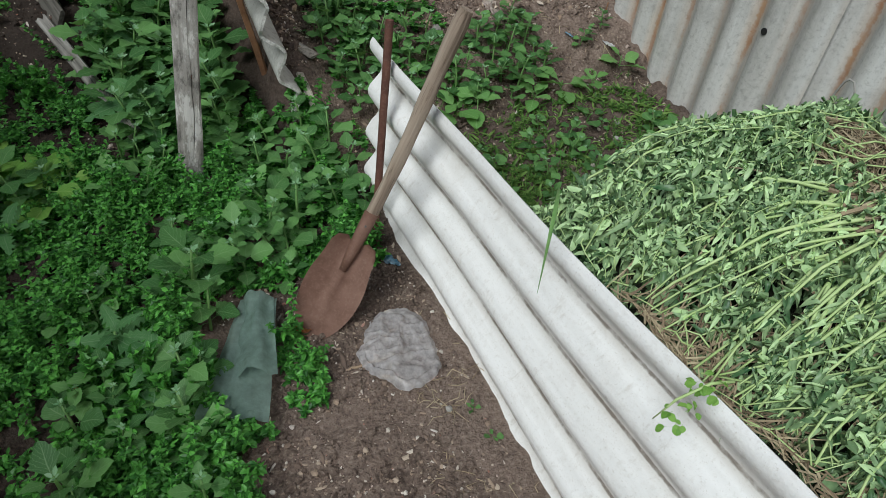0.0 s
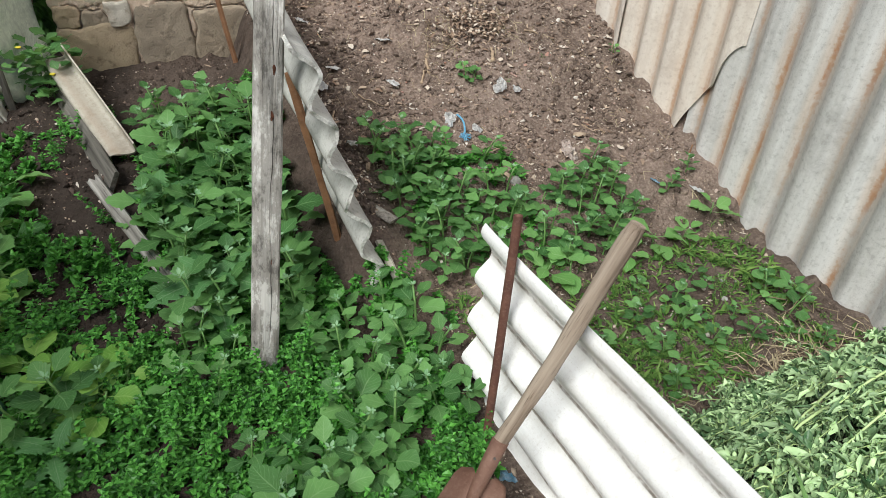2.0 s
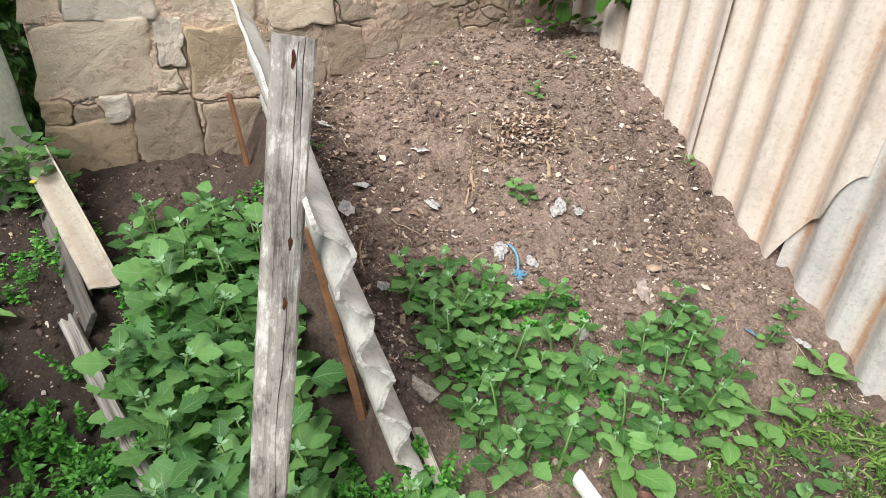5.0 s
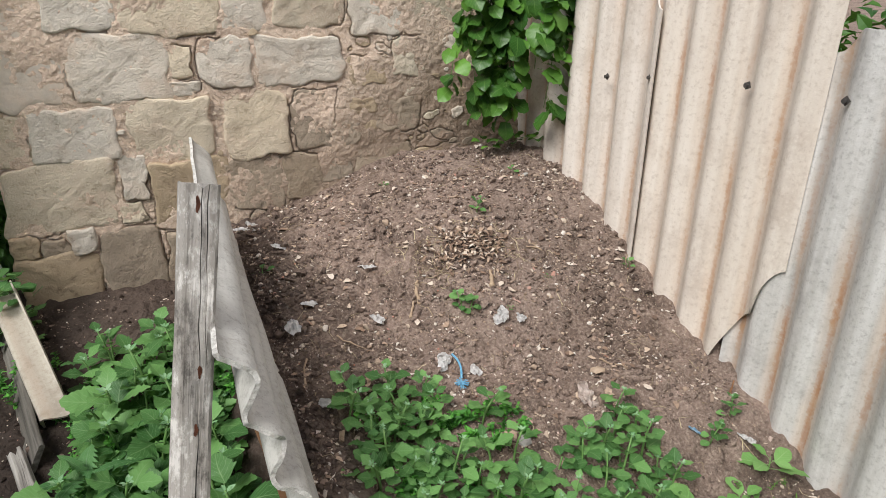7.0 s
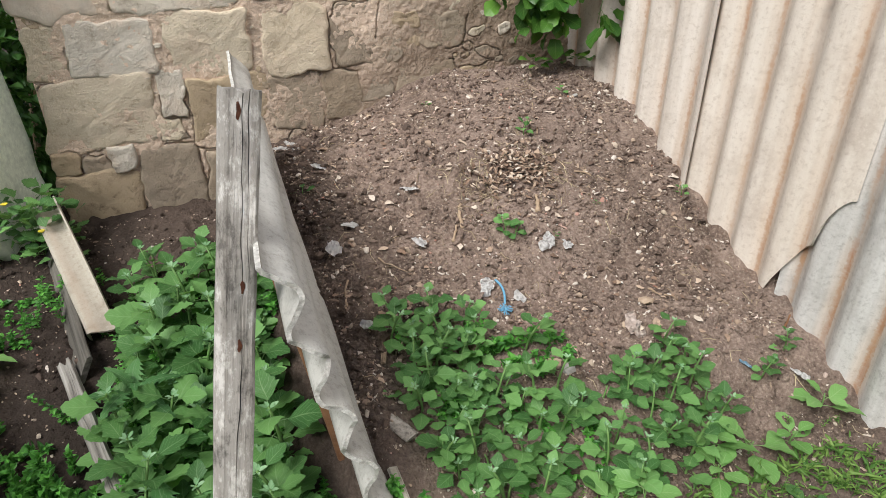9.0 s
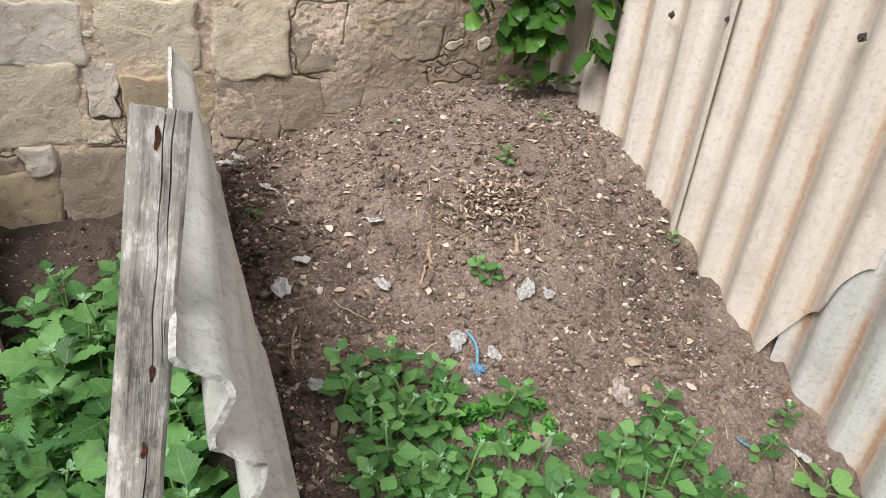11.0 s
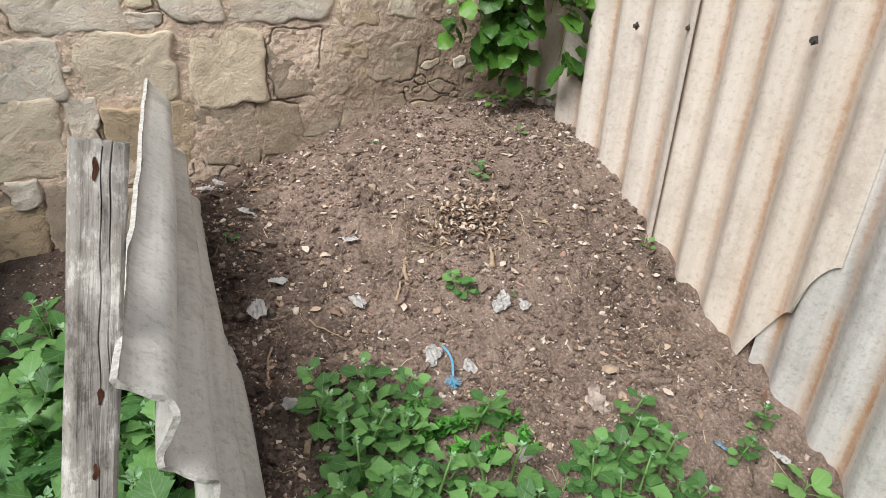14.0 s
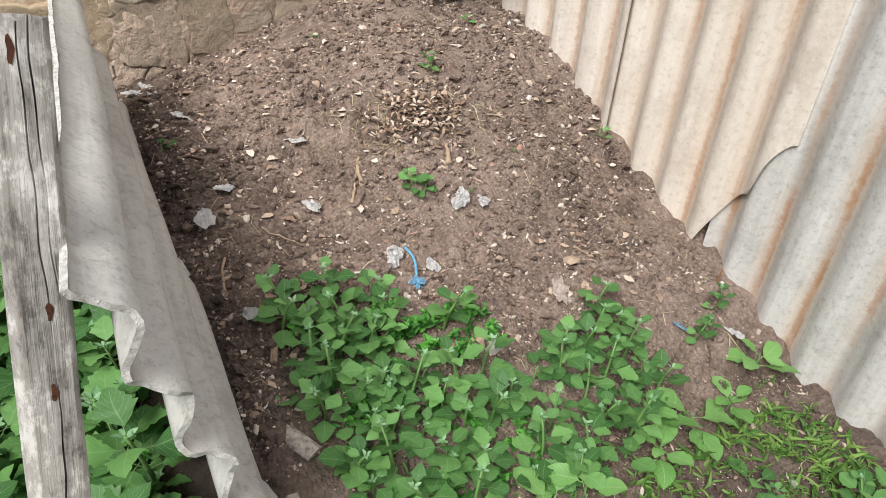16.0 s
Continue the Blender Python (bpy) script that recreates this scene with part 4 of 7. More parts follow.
def crumpled(name, outline, res, height, seed, material, fold=14.0, thick=0.0, parent=None, label=""):
    """A creased scrap of film lying flat: outline(angle) gives its radius."""
    bm = bmesh.new()
    rings, spokes = res
    grid = []
    for j in range(rings + 1):
        k = j / rings
        row = []
        for i in range(spokes):
            a = 2 * math.pi * i / spokes
            r = outline(a) * k
            x, y = r * math.cos(a), r * math.sin(a)
            z = height * (abs(wobble(x, y, seed, fold)) + 0.5 * abs(wobble(x, y, seed + 4, fold * 2.3))) + height * 0.25 * (1 - k * k)
            row.append(bm.verts.new((x, y, z)))
            if j == 0:
                break
        grid.append(row)
    for i in range(spokes):
        bm.faces.new((grid[0][0], grid[1][i], grid[1][(i + 1) % spokes]))
        for j in range(1, rings):
            bm.faces.new((grid[j][i], grid[j + 1][i], grid[j + 1][(i + 1) % spokes], grid[j][(i + 1) % spokes]))
    if thick:
        bmesh.ops.solidify(bm, geom=bm.faces[:], thickness=thick)
    return part(name, bm, material, parent, label)


def build_bag():
    """A thin clear bag flattened on the soil: rounded above, pointed below, with a doubled hem and sharp creases."""
    bm = bmesh.new()
    turns, reach = (-181, -126, -103, -58, -42, -2, 39, 66, 94, 121, 156, 179), (0.124, 0.127, 0.160, 0.140, 0.110, 0.088, 0.118, 0.130, 0.126, 0.112, 0.098, 0.124)
    rings, spokes, grid = 44, 130, []
    for j in range(rings + 1):
        k = j / rings
        row = []
        for i in range(spokes if j else 1):
            a = -math.pi + 2 * math.pi * i / spokes
            r = k * float(np.interp(math.degrees(a), turns, reach)) * (1 + 0.012 * math.sin(19 * a) + 0.01 * math.sin(31 * a))
            x, y = r * math.cos(a), r * math.sin(a)
            # creases that cross one another, and the doubled hem along the pointed side
            ridge = max(0.0, 1 - 5 * abs(wobble(x, 0.5 * y, 5, 12))) + 0.8 * max(0.0, 1 - 5 * abs(wobble(0.5 * x + 0.6 * y, y, 8, 19))) + 0.35 * max(0.0, 1 - 4 * abs(wobble(x, y, 12, 40)))
            hem = smooth_step(0.82, 0.86, k) * smooth_step(1.0, 0.96, k) * smooth_step(-0.85, -1.0, a)
            row.append(bm.verts.new((x, y, 0.010 * (1 - k ** 4) + 0.010 * ridge * (1 - 0.6 * k ** 6) + 0.010 * hem + 0.020 * wobble(x, y, 3, 9) * (1 - k ** 5))))
        grid.append(row)
    for i in range(spokes):
        bm.faces.new((grid[0][0], grid[1][i], grid[1][(i + 1) % spokes]))
        for j in range(1, rings):
            bm.faces.new((grid[j][i], grid[j + 1][i], grid[j + 1][(i + 1) % spokes], grid[j][(i + 1) % spokes]))
    bag = part("plastic_bag", bm, BAG, smooth=True)
    bag.matrix_world = pose(0.02, -0.1055, ground_z(0.02, -0.105) + 0.016)
    tagged(bag, "crumpled clear grey plastic bag lying on the soil", "plastic bag")


build_bag()


def build_green_film():
    """A stiff, folded strip of green-grey film with a raised second layer."""
    film = thing("green_film_strip", pose(-0.362, -0.015, ground_z(-0.36, 0.0) + 0.040, 0, 0, -19), "folded grey-green plastic strip lying half among weeds", "plastic strip")
    for name, w0, w1, y0, y1, lift, x0, seed in (("under_layer", 0.100, 0.178, 0.170, -0.205, 0.006, -0.020, 1.0), ("upper_fold", 0.082, 0.112, 0.174, -0.085, 0.032, 0.022, 6.0)):
        nu, nv, verts = 14, 26, []
        for j in range(nv + 1):
            k = j / nv
            w, y = w0 + (w1 - w0) * k, y0 + (y1 - y0) * k
            for i in range(nu + 1):
                u = i / nu - 0.5
                end = (0.014 * wobble(u * 5, 1, seed) - 0.02 * abs(u)) * smooth_step(0.85, 1, k)
                arch = lift * (1 - (2 * u) ** 2) + 0.030 * abs(wobble(u * w * 14, y * 3.5, seed, 1.8)) + 0.010 * abs(wobble(u * w * 40, y * 12, seed + 2, 1.6)) + 0.012 * smooth_step(0.2, 0, k)
                verts.append((x0 * k + u * w, y + end, arch + 0.03 * smooth_step(0.3, 0.5, u) * math.sin(k * 3) * (lift > 0.01)))
        n = nu + 1
        faces = [(j * n + i, j * n + i + 1, (j + 1) * n + i + 1, (j + 1) * n + i) for j in range(nv) for i in range(nu)]
        link_mesh(name, verts, faces, GREEN_FILM, film, smooth=True)


build_green_film()


def scrap(name, x, y, size, stretch, turn, material, label, category, height=0.3, lift=0.009, seed=0.0, tip=14):
    ob = crumpled(name, lambda a: 1.55 * size * (1 + 0.25 * math.cos(2 * a + seed) + 0.16 * math.cos(3 * a + 2 * seed) + 0.1 * math.cos(7 * a)), (6, 22), size * height, seed, material, 1.1 / size, 0.0015)
    ob.matrix_world = pose(x, y, ground_z(x, y) + lift, 8 * math.sin(seed), tip, turn) @ Matrix.Diagonal((1, stretch, 1, 1))
    return tagged(ob, label, category, "litter on the soil")


def stick(x, y, length, turn, radius, material, label, bend=0.1, name="stick", tip=3):
    pts = [(length * (k - 0.5), bend * length * math.sin(k * 3.1 + x * 9) + 0.02 * length * math.sin(k * 17), 0.004 * math.sin(k * 9 + y * 5)) for k in np.linspace(0, 1, 9)]
    v, f = tube(pts, [radius * (1.05 - 0.5 * k + 0.15 * math.sin(k * 14)) for k in np.linspace(0, 1, 9)], 6)
    ob = link_mesh(name, v, f, material, smooth=True)
    d = 0.05
    slope = math.degrees(math.atan2(land(x + d * math.cos(radians(turn)), y + d * math.sin(radians(turn))) - land(x, y), d))
    ob.matrix_world = pose(x, y, ground_z(x, y) + radius * 0.8 + 0.003, 0, 0, turn) @ pose(0, 0, 0, 0, -slope - tip, 0)
    return tagged(ob, label, "stick", "sticks on the soil")


def build_litter():
    scrap("plastic_scrap", 0.575, 1.635, 0.018, 1.2, -75, WHITE_SCRAP, "crumpled white plastic scrap beside a blue cord end", "plastic scrap", 0.9, 0.018, seed=1, tip=50)
    scrap("plastic_scrap", 0.865, 1.745, 0.021, 1.0, -80, WHITE_SCRAP, "torn whitish film scrap on the soil heap", "plastic scrap", 0.7, 0.020, seed=2, tip=48)
    scrap("plastic_scrap", 0.95, 1.74, 0.016, 1.5, -30, WHITE_SCRAP, "small whitish film scrap on the soil heap", "plastic scrap", 0.5, seed=3)
    scrap("plastic_scrap", 0.45, 2.10, 0.026, 0.9, 40, WHITE_SCRAP, "crumpled grey-white film scrap on the soil heap", "plastic scrap", 0.5, seed=4)
    scrap("plastic_scrap", 1.00, 1.36, 0.028, 0.9, -85, HUSK, "pale pinkish dry husk lying at the weeds' edge", "husk", 0.7, 0.022, seed=5, tip=50)
    scrap("plastic_scrap", 0.41, 1.86, 0.014, 2.2, 5, WHITE_SCRAP, "thin grey film shred on the soil heap", "plastic scrap", 0.6, seed=6)
    scrap("plastic_scrap", 0.19, 2.00, 0.018, 1.4, 60, WHITE_SCRAP, "white film shred near the side fence", "plastic scrap", 0.7, seed=7)
    scrap("plastic_scrap", 0.16, 2.36, 0.022, 0.8, 15, WHITE_SCRAP, "grey film shred near the side fence", "plastic scrap", 0.6, seed=8)
    scrap("plastic_scrap", 0.06, 2.62, 0.024, 1.2, 70, WHITE_SCRAP, "whitish scrap by the side fence", "plastic scrap", 0.7, seed=9)
    scrap("plastic_scrap", 0.10, 2.75, 0.022, 0.9, 10, WHITE_SCRAP, "whitish scrap at the foot of the wall", "plastic scrap", 0.7, seed=9.5)
    scrap("plastic_scrap", 0.11, 1.92, 0.022, 2.2, -8, WHITE_SCRAP, "dirty grey film rag along the side fence", "plastic scrap", 0.9, seed=10)
    scrap("plastic_scrap", 0.12, 1.55, 0.020, 1.2, 30, WHITE_SCRAP, "white and dark film rag along the side fence", "plastic scrap", 0.8, seed=12)
    scrap("plastic_scrap", 0.68, 1.585, 0.012, 2.0, -24, WHITE_SCRAP, "tiny silvery film shred on the soil", "plastic scrap", 0.6, seed=13)
    scrap("foil_scrap", 0.115, 0.225, 0.015, 1.1, 10, BLUE_FOIL, "small blue and white foil scrap on the soil", "foil scrap", 0.6, seed=14)
    scrap("foil_scrap", 1.30, 1.14, 0.010, 1.2, 10, BLUE_FOIL, "tiny blue foil scrap on the soil", "foil scrap", 0.6, seed=15)
    scrap("plastic_scrap", 1.47, 1.06, 0.017, 1.1, 10, WHITE_SCRAP, "crumpled silvery scrap near the fence", "plastic scrap", 0.8, seed=16)
    scrap("dead_leaf", -0.205, 0.055, 0.026, 1.2, 0, ORANGE_LEAF, "dead orange leaf beside the shovel blade", "dead leaf", 0.8, 0.012, seed=17)
    scrap("dead_leaf", -0.76, 0.06, 0.022, 1.2, 50, ORANGE_LEAF, "dead reddish leaf among the weeds", "dead leaf", 0.8, 0.012, seed=18)
    # flat chip, stone, corn husk lumps
    for x, y, r, mat, label, cat, flat, sd in ((1.13, 1.475, 0.030, TAN_CHIP, "tan angular brick chip on the soil heap", "brick chip", 0.32, 3), (0.71, 1.285, 0.028, GREY_STONE, "pale grey flat stone among the weeds", "stone", 0.5, 7), (0.07, -0.335, 0.010, GREY_STONE, "small pale pebble on the soil", "stone", 0.7, 5), (1.22, 0.58, 0.012, GREY_STONE, "small pale pebble on the soil", "stone", 0.7, 9), (1.28, 0.66, 0.013, GREY_STONE, "small pale pebble on the soil", "stone", 0.7, 12), (1.37, 2.46, 0.015, GREY_STONE, "small pale stone near the fence corner", "stone", 0.7, 15)):
        bm = bmesh.new()
        bmesh.ops.create_icosphere(bm, subdivisions=1, radius=r)
        for v in bm.verts:
            v.co *= 1 + 0.75 * noise.noise(v.co * (0.8 / r) + Vector((sd, 0, 0)))
            v.co.z *= flat
        ob = part("stone", bm, mat)
        ob.matrix_world = pose(x, y, ground_z(x, y) + r * flat * 0.5, 6, 10, 40 * sd)
        tagged(ob, label, cat, "stones on the soil")
    stick(0.60, 1.93, 0.11, 62, 0.0085, DRY_STICK, "pale dry curved stalk piece on the soil heap", 0.12)
    stick(0.545, 1.86, 0.07, 80, 0.006, DRY_STICK, "pale dry stalk piece on the soil heap", -0.15)
    stick(0.90, 1.90, 0.075, 78, 0.0105, DRY_STICK, "short pale dry wood stub on the soil heap", 0.04)
    stick(1.18, 2.02, 0.17, -32, 0.0045, DRY_STICK, "thin dry stick on the soil heap", 0.03)
    stick(1.32, 2.17, 0.15, -50, 0.003, DRY_STICK, "thin curved dry stem on the soil heap", 0.2)
    stick(1.19, 1.46, 0.11, -52, 0.003, DRY_STICK, "thin dry stem beside a brick chip", 0.03)
    stick(1.55, 1.88, 0.11, 48, 0.004, DRY_STICK, "thin dry stick leaning at the fence foot", 0.02, tip=20)
    stick(1.06, 2.25, 0.07, 80, 0.0035, DRY_STICK, "thin dry stem on the soil heap", 0.04)
    stick(0.29, 1.80, 0.12, -40, 0.003, DRY_STICK, "thin pale dry stem on the soil", 0.1)
    stick(0.68, 1.44, 0.12, 8, 0.005, DRY_STICK, "dark stick at the weeds' edge", 0.04)
    stick(0.10, 1.62, 0.30, 96, 0.006, DRY_STICK, "bent root along the side fence", 0.14)
    stick(-0.07, -0.14, 0.15, -4, 0.0045, DRY_STICK, "dry stalk on the soil beside a plastic bag", 0.05)
    stick(-0.03, -0.22, 0.10, -48, 0.006, DRY_STICK, "dry brown curled stalk on the soil", 0.1)
    stick(1.535, 1.215, 0.09, 70, 0.005, RUST_STAKE, "short reddish stick stuck up at the fence foot", 0.02, tip=60)
    # blue cord: a bent length with a frayed knot
    cord = thing("cord", pose(0.610, 1.595, ground_z(0.610, 1.595) + 0.026, 0, 22, -98), "short frayed piece of light blue cord on the soil heap", "cord")
    pts = [(0.13 * (k - 0.5), 0.016 * math.sin(k * 3.3), 0.006 * math.sin(k * 6)) for k in np.linspace(0, 1, 12)]
    v, f = tube(pts, 0.0042, 7)
    link_mesh("strand", v, f, BLUE_ROPE, cord, smooth=True)
    fr = random.Random(5)
    v, f = [], []
    for _ in range(34):
        a, r = fr.uniform(0, 6.3), fr.uniform(0.010, 0.026)
        p = Vector((0.066, 0.0, 0.006))
        vv, ff = tube([p, p + Vector((r * 0.6 * math.cos(a), r * 0.6 * math.sin(a), fr.uniform(0, 0.012))), p + Vector((r * math.cos(a), r * math.sin(a), fr.uniform(-0.004, 0.010)))], 0.0016, 4)
        f += [tuple(i + len(v) for i in face) for face in ff]
        v += vv
    link_mesh("frayed_knot", v, f, BLUE_ROPE, cord)


build_litter()


# ---- left edge: bed border, greenhouse, green board ----


def build_border():
    s = corrugated("border_sheet", 0.165, lambda a: 0.09 * (1 - a / 0.165) - 0.05, lambda a: 0.76 - 0.10 * a, SHEET_LOW, 52, 20, 0.4, 0.010, 0.006, PITCH=0.125, AMP=0.028)
    s.matrix_world = axes_pose((-0.752, 2.02, 0.140), (0.50, 0.0, 0.58), (-0.205, 0.70, 0.165), True)
    tagged(s, "buff corrugated sheet strip edging the weed bed", "sheet")
    board = thing("border_board", Matrix(), "dark grey weathered board edging the weed bed", "board", "bed border boards")
    v, f = plank(0.86, 0.11, 0.018, 13, 18, 0.004, 0.01)
    link_mesh("board", v, f, WOOD_DARK, board)
    board.matrix_world = axes_pose((-0.745, 1.88, 0.150), (0.9, 0.25, -0.45), (-0.24, 0.80, 0.085))
    board = thing("border_board", Matrix(), "split grey batten edging the weed bed", "board", "bed border boards")
    v, f = plank(0.95, 0.05, 0.028, 17, 18, 0.006, 0.05)
    link_mesh("board", v, f, WOOD_GREY, board)
    board.matrix_world = axes_pose((-0.540, 1.04, 0.085), (0.5, 0.2, -0.8), (-0.265, 0.985, 0.01))
    board = thing("border_board", Matrix(), "thin dark plank lying on the path", "board", "bed border boards")
    v, f = plank(0.55, 0.04, 0.016, 19, 10, 0.0, 0.01)
    link_mesh("board", v, f, WOOD_GREY, board)
    board.matrix_world = axes_pose((-1.13, 2.10, 0.105), (0.1, 0.1, -1), (0.02, 0.5, 0.03))


build_border()


def build_greenhouse():
    house = thing("greenhouse", pose(-0.97, 2.66, 0.10), "greenhouse of slack milky plastic film over wooden slats", "greenhouse")
    nu, nv = 130, 60
    verts = []
    for j in range(nv + 1):
        k = j / nv
        for i in range(nu + 1):
            u = 2.3 * (i / nu) ** 1.5
            # the hem is gathered up into a knot between the two slats
            hem = float(np.interp(u, (0, 0.10, 0.17, 0.19, 0.24, 0.34, 0.37, 0.40, 0.43, 2.3), (0.04, -0.02, 0.03, 0.26, 0.37, 0.40, 0.30, 0.12, 0.0, -0.02)))
            z = hem + (1.95 - hem) * k
            turn = smooth_step(0.14, 0.0, u)
            away = math.hypot(u - 0.37, z - 0.40)
            ray = math.atan2(z - 0.40, u - 0.37)
            fan = smooth_step(0.75, 0.1, away) * smooth_step(0.0, 0.15, away) * smooth_step(0.55, 0.25, z)
            y = 0.42 * turn * turn + 0.060 * math.sin(ray * 13 + 3 * wobble(u, z, 2, 3)) * fan - 0.05 * math.exp(-(away / 0.12) ** 2)
            y += 0.045 * abs(math.sin(u * 12 + 2.5 * wobble(u, z * 0.35, 3, 1.5) + 0.5 * z)) ** 1.6 * smooth_step(0.05, 0.25, u) * (1 - 0.4 * k) + 0.025 * wobble(u, z * 0.5, 8, 4) + 0.02 * wobble(u * 3, z, 5, 2)
            y -= 0.58 * (max(0.0, 0.75 - z) / 0.95) ** 1.5 * smooth_step(0.36, 0.46, u) * (1 + 0.35 * smooth_step(0.45, 0.65, u)) + 0.02 * fan
            x = -0.012 - u + 0.035 * turn * math.sin(1.9 * z + 0.6) - 0.11 * k * turn
            verts.append((x, y, z))
    n = nu + 1
    faces = [(j * n + i, j * n + i + 1, (j + 1) * n + i + 1, (j + 1) * n + i) for j in range(nv) for i in range(nu)]
    link_mesh("film", verts, faces, HOUSE_FILM, house, "slack milky greenhouse film", True)
    for x, y, low, width in ((-0.365, -0.045, 0.45, 0.030), (-0.150, -0.040, -0.10, 0.032), (-0.395, 0.05, -0.25, 0.040), (-1.05, -0.05, -0.2, 0.032), (-1.6, -0.05, -0.2, 0.032)):
        v, f = plank(2.0 - low if x != -0.395 else 0.5, width, 0.022, x * 7, 14, 0.0, 0.004)
        s = link_mesh("slat", v, f, WOOD_DARK, house, "dark grey wooden slat of the greenhouse")
        s.matrix_local = up_pose((x, y, low), (x, y, 2.0))
    # the loose hem, rolled up and yellowed, sags in front of the film
    way = ((-0.33, -0.14, 0.32), (-0.385, -0.26, 0.12), (-0.43, -0.40, 0.015), (-0.50, -0.50, 0.015), (-0.58, -0.58, 0.02), (-0.78, -0.64, 0.02), (-1.1, -0.66, 0.02))
    pts, rad = [], []
    for k in np.linspace(0, 1, 36):
        pts.append(tuple(float(np.interp(6 * k, range(7), [p[i] for p in way])) for i in range(3)))
        rad.append(0.012 + 0.018 * smooth_step(0.1, 0.35, k) + 0.005 * math.sin(k * 31))
    v, f = tube(pts, rad, 14)
    v = [(x + 0.016 * wobble(x, y, z, 22), y + 0.020 * wobble(x, y, z + 5, 26), z + 0.022 * wobble(x, y, z + 9, 24)) for x, y, z in v]
    link_mesh("hem_roll", v, f, HEM, house, "yellowed rolled-up hem of film", True)
    # the bunched knot: an hourglass of creased film
    verts, m, rows = [], 20, 22
    for j in range(rows + 1):
        k = j / rows
        r = 0.046 * (0.55 + 0.75 * abs(k - 0.42)) * (0.35 if j in (0, rows) else 1)
        for i in range(m):
            a = 2 * math.pi * i / m
            q = r * (1 + 0.30 * math.sin(5 * a + 3 * k) + 0.5 * wobble(math.cos(a) * 1.4, math.sin(a) * 1.4, k * 3))
            verts.append((q * math.cos(a) + 0.03 * (k - 0.5), 0.75 * q * math.sin(a), 0.15 * (k - 0.5)))
    faces = [(j * m + i, j * m + (i + 1) % m, (j + 1) * m + (i + 1) % m, (j + 1) * m + i) for j in range(rows) for i in range(m)] + [tuple(range(m))[::-1], tuple(range(rows * m, rows * m + m))]
    knot = link_mesh("knot", verts, faces, RAG, house, "bunched and tied grey film", True)
    knot.location = (-0.308, -0.095, 0.445)
    knot.scale = (1.2, 1.2, 1.3)
    # the rag hanging from the knot towards the second slat
    verts, mu, mv = [], 16, 26
    for j in range(mv + 1):
        k = j / mv
        w = 0.03 + 0.10 * math.sin(math.pi * min(1, k * 1.15)) * (1 - 0.35 * k)
        for i in range(mu + 1):
            q = i / mu - 0.5
            verts.append((-0.315 + 0.17 * k ** 1.25 + q * w, -0.085 + 0.028 * math.sin(q * 13 + 3 * k) * (0.4 + k) + 0.03 * wobble(q * 2, k * 3, 4, 1.5), 0.385 - 0.37 * k - 0.05 * q * (1 - k) + 0.02 * wobble(q * 3, k, 9, 2)))
    faces = [(j * (mu + 1) + i, j * (mu + 1) + i + 1, (j + 1) * (mu + 1) + i + 1, (j + 1) * (mu + 1) + i) for j in range(mv) for i in range(mu)]
    link_mesh("hanging_rag", verts, faces, RAG, house, "grey rag of film hanging loose", True)


build_greenhouse()


def build_green_board():
    board = thing("green_board", up_pose((-1.125, 0.93, -0.05), (-1.31, 1.10, 0.80), (0.5, -1, 0.2)), "green-painted plank leaning among the weeds", "board")
    v, f = plank(0.95, 0.085, 0.035, 23, 14, 0.0, 0.006)
    link_mesh("plank", v, f, GREEN_PAINT, board)
    bm = bmesh.new()
    bmesh.ops.create_cone(bm, cap_ends=True, segments=22, radius1=0.12, radius2=0.11, depth=0.16)
    bmesh.ops.bevel(bm, geom=bm.edges[:], offset=0.012, segments=2, affect="EDGES")
    for v in bm.verts:
        v.co *= 1 + 0.08 * noise.noise(v.co * 9)
    stump = part("stump", bm, WOOD_GREY, smooth=True)
    stump.matrix_world = pose(-1.24, 0.83, 0.03, 4, 3, 0)
    tagged(stump, "old grey sawn stump among the weeds", "stump")


build_green_board()


def build_wire_hook():
    """A bent wire that stands up out of the weed heap."""
    hook = thing("wire_hook", pose(1.42, -0.048, 0.048), "bent grey wire standing up from the weed heap by the fence", "wire")
    pts = [(0.03, 0.025, 0.33), (0.02, 0.008, 0.39), (0.0, 0.0, 0.43), (0.0, -0.006, 0.48), (0.0, -0.014, 0.513), (0.0, -0.026, 0.530), (0.0, -0.043, 0.529), (0.0, -0.058, 0.508), (0.0, -0.070, 0.468), (0.0, -0.078, 0.43)]
    v, f = tube(pts, 0.0036, 6)
    link_mesh("wire", v, f, GREY_STONE, hook, smooth=True)


build_wire_hook()

# ---- plants ----
leaf_rng = random.Random(21)


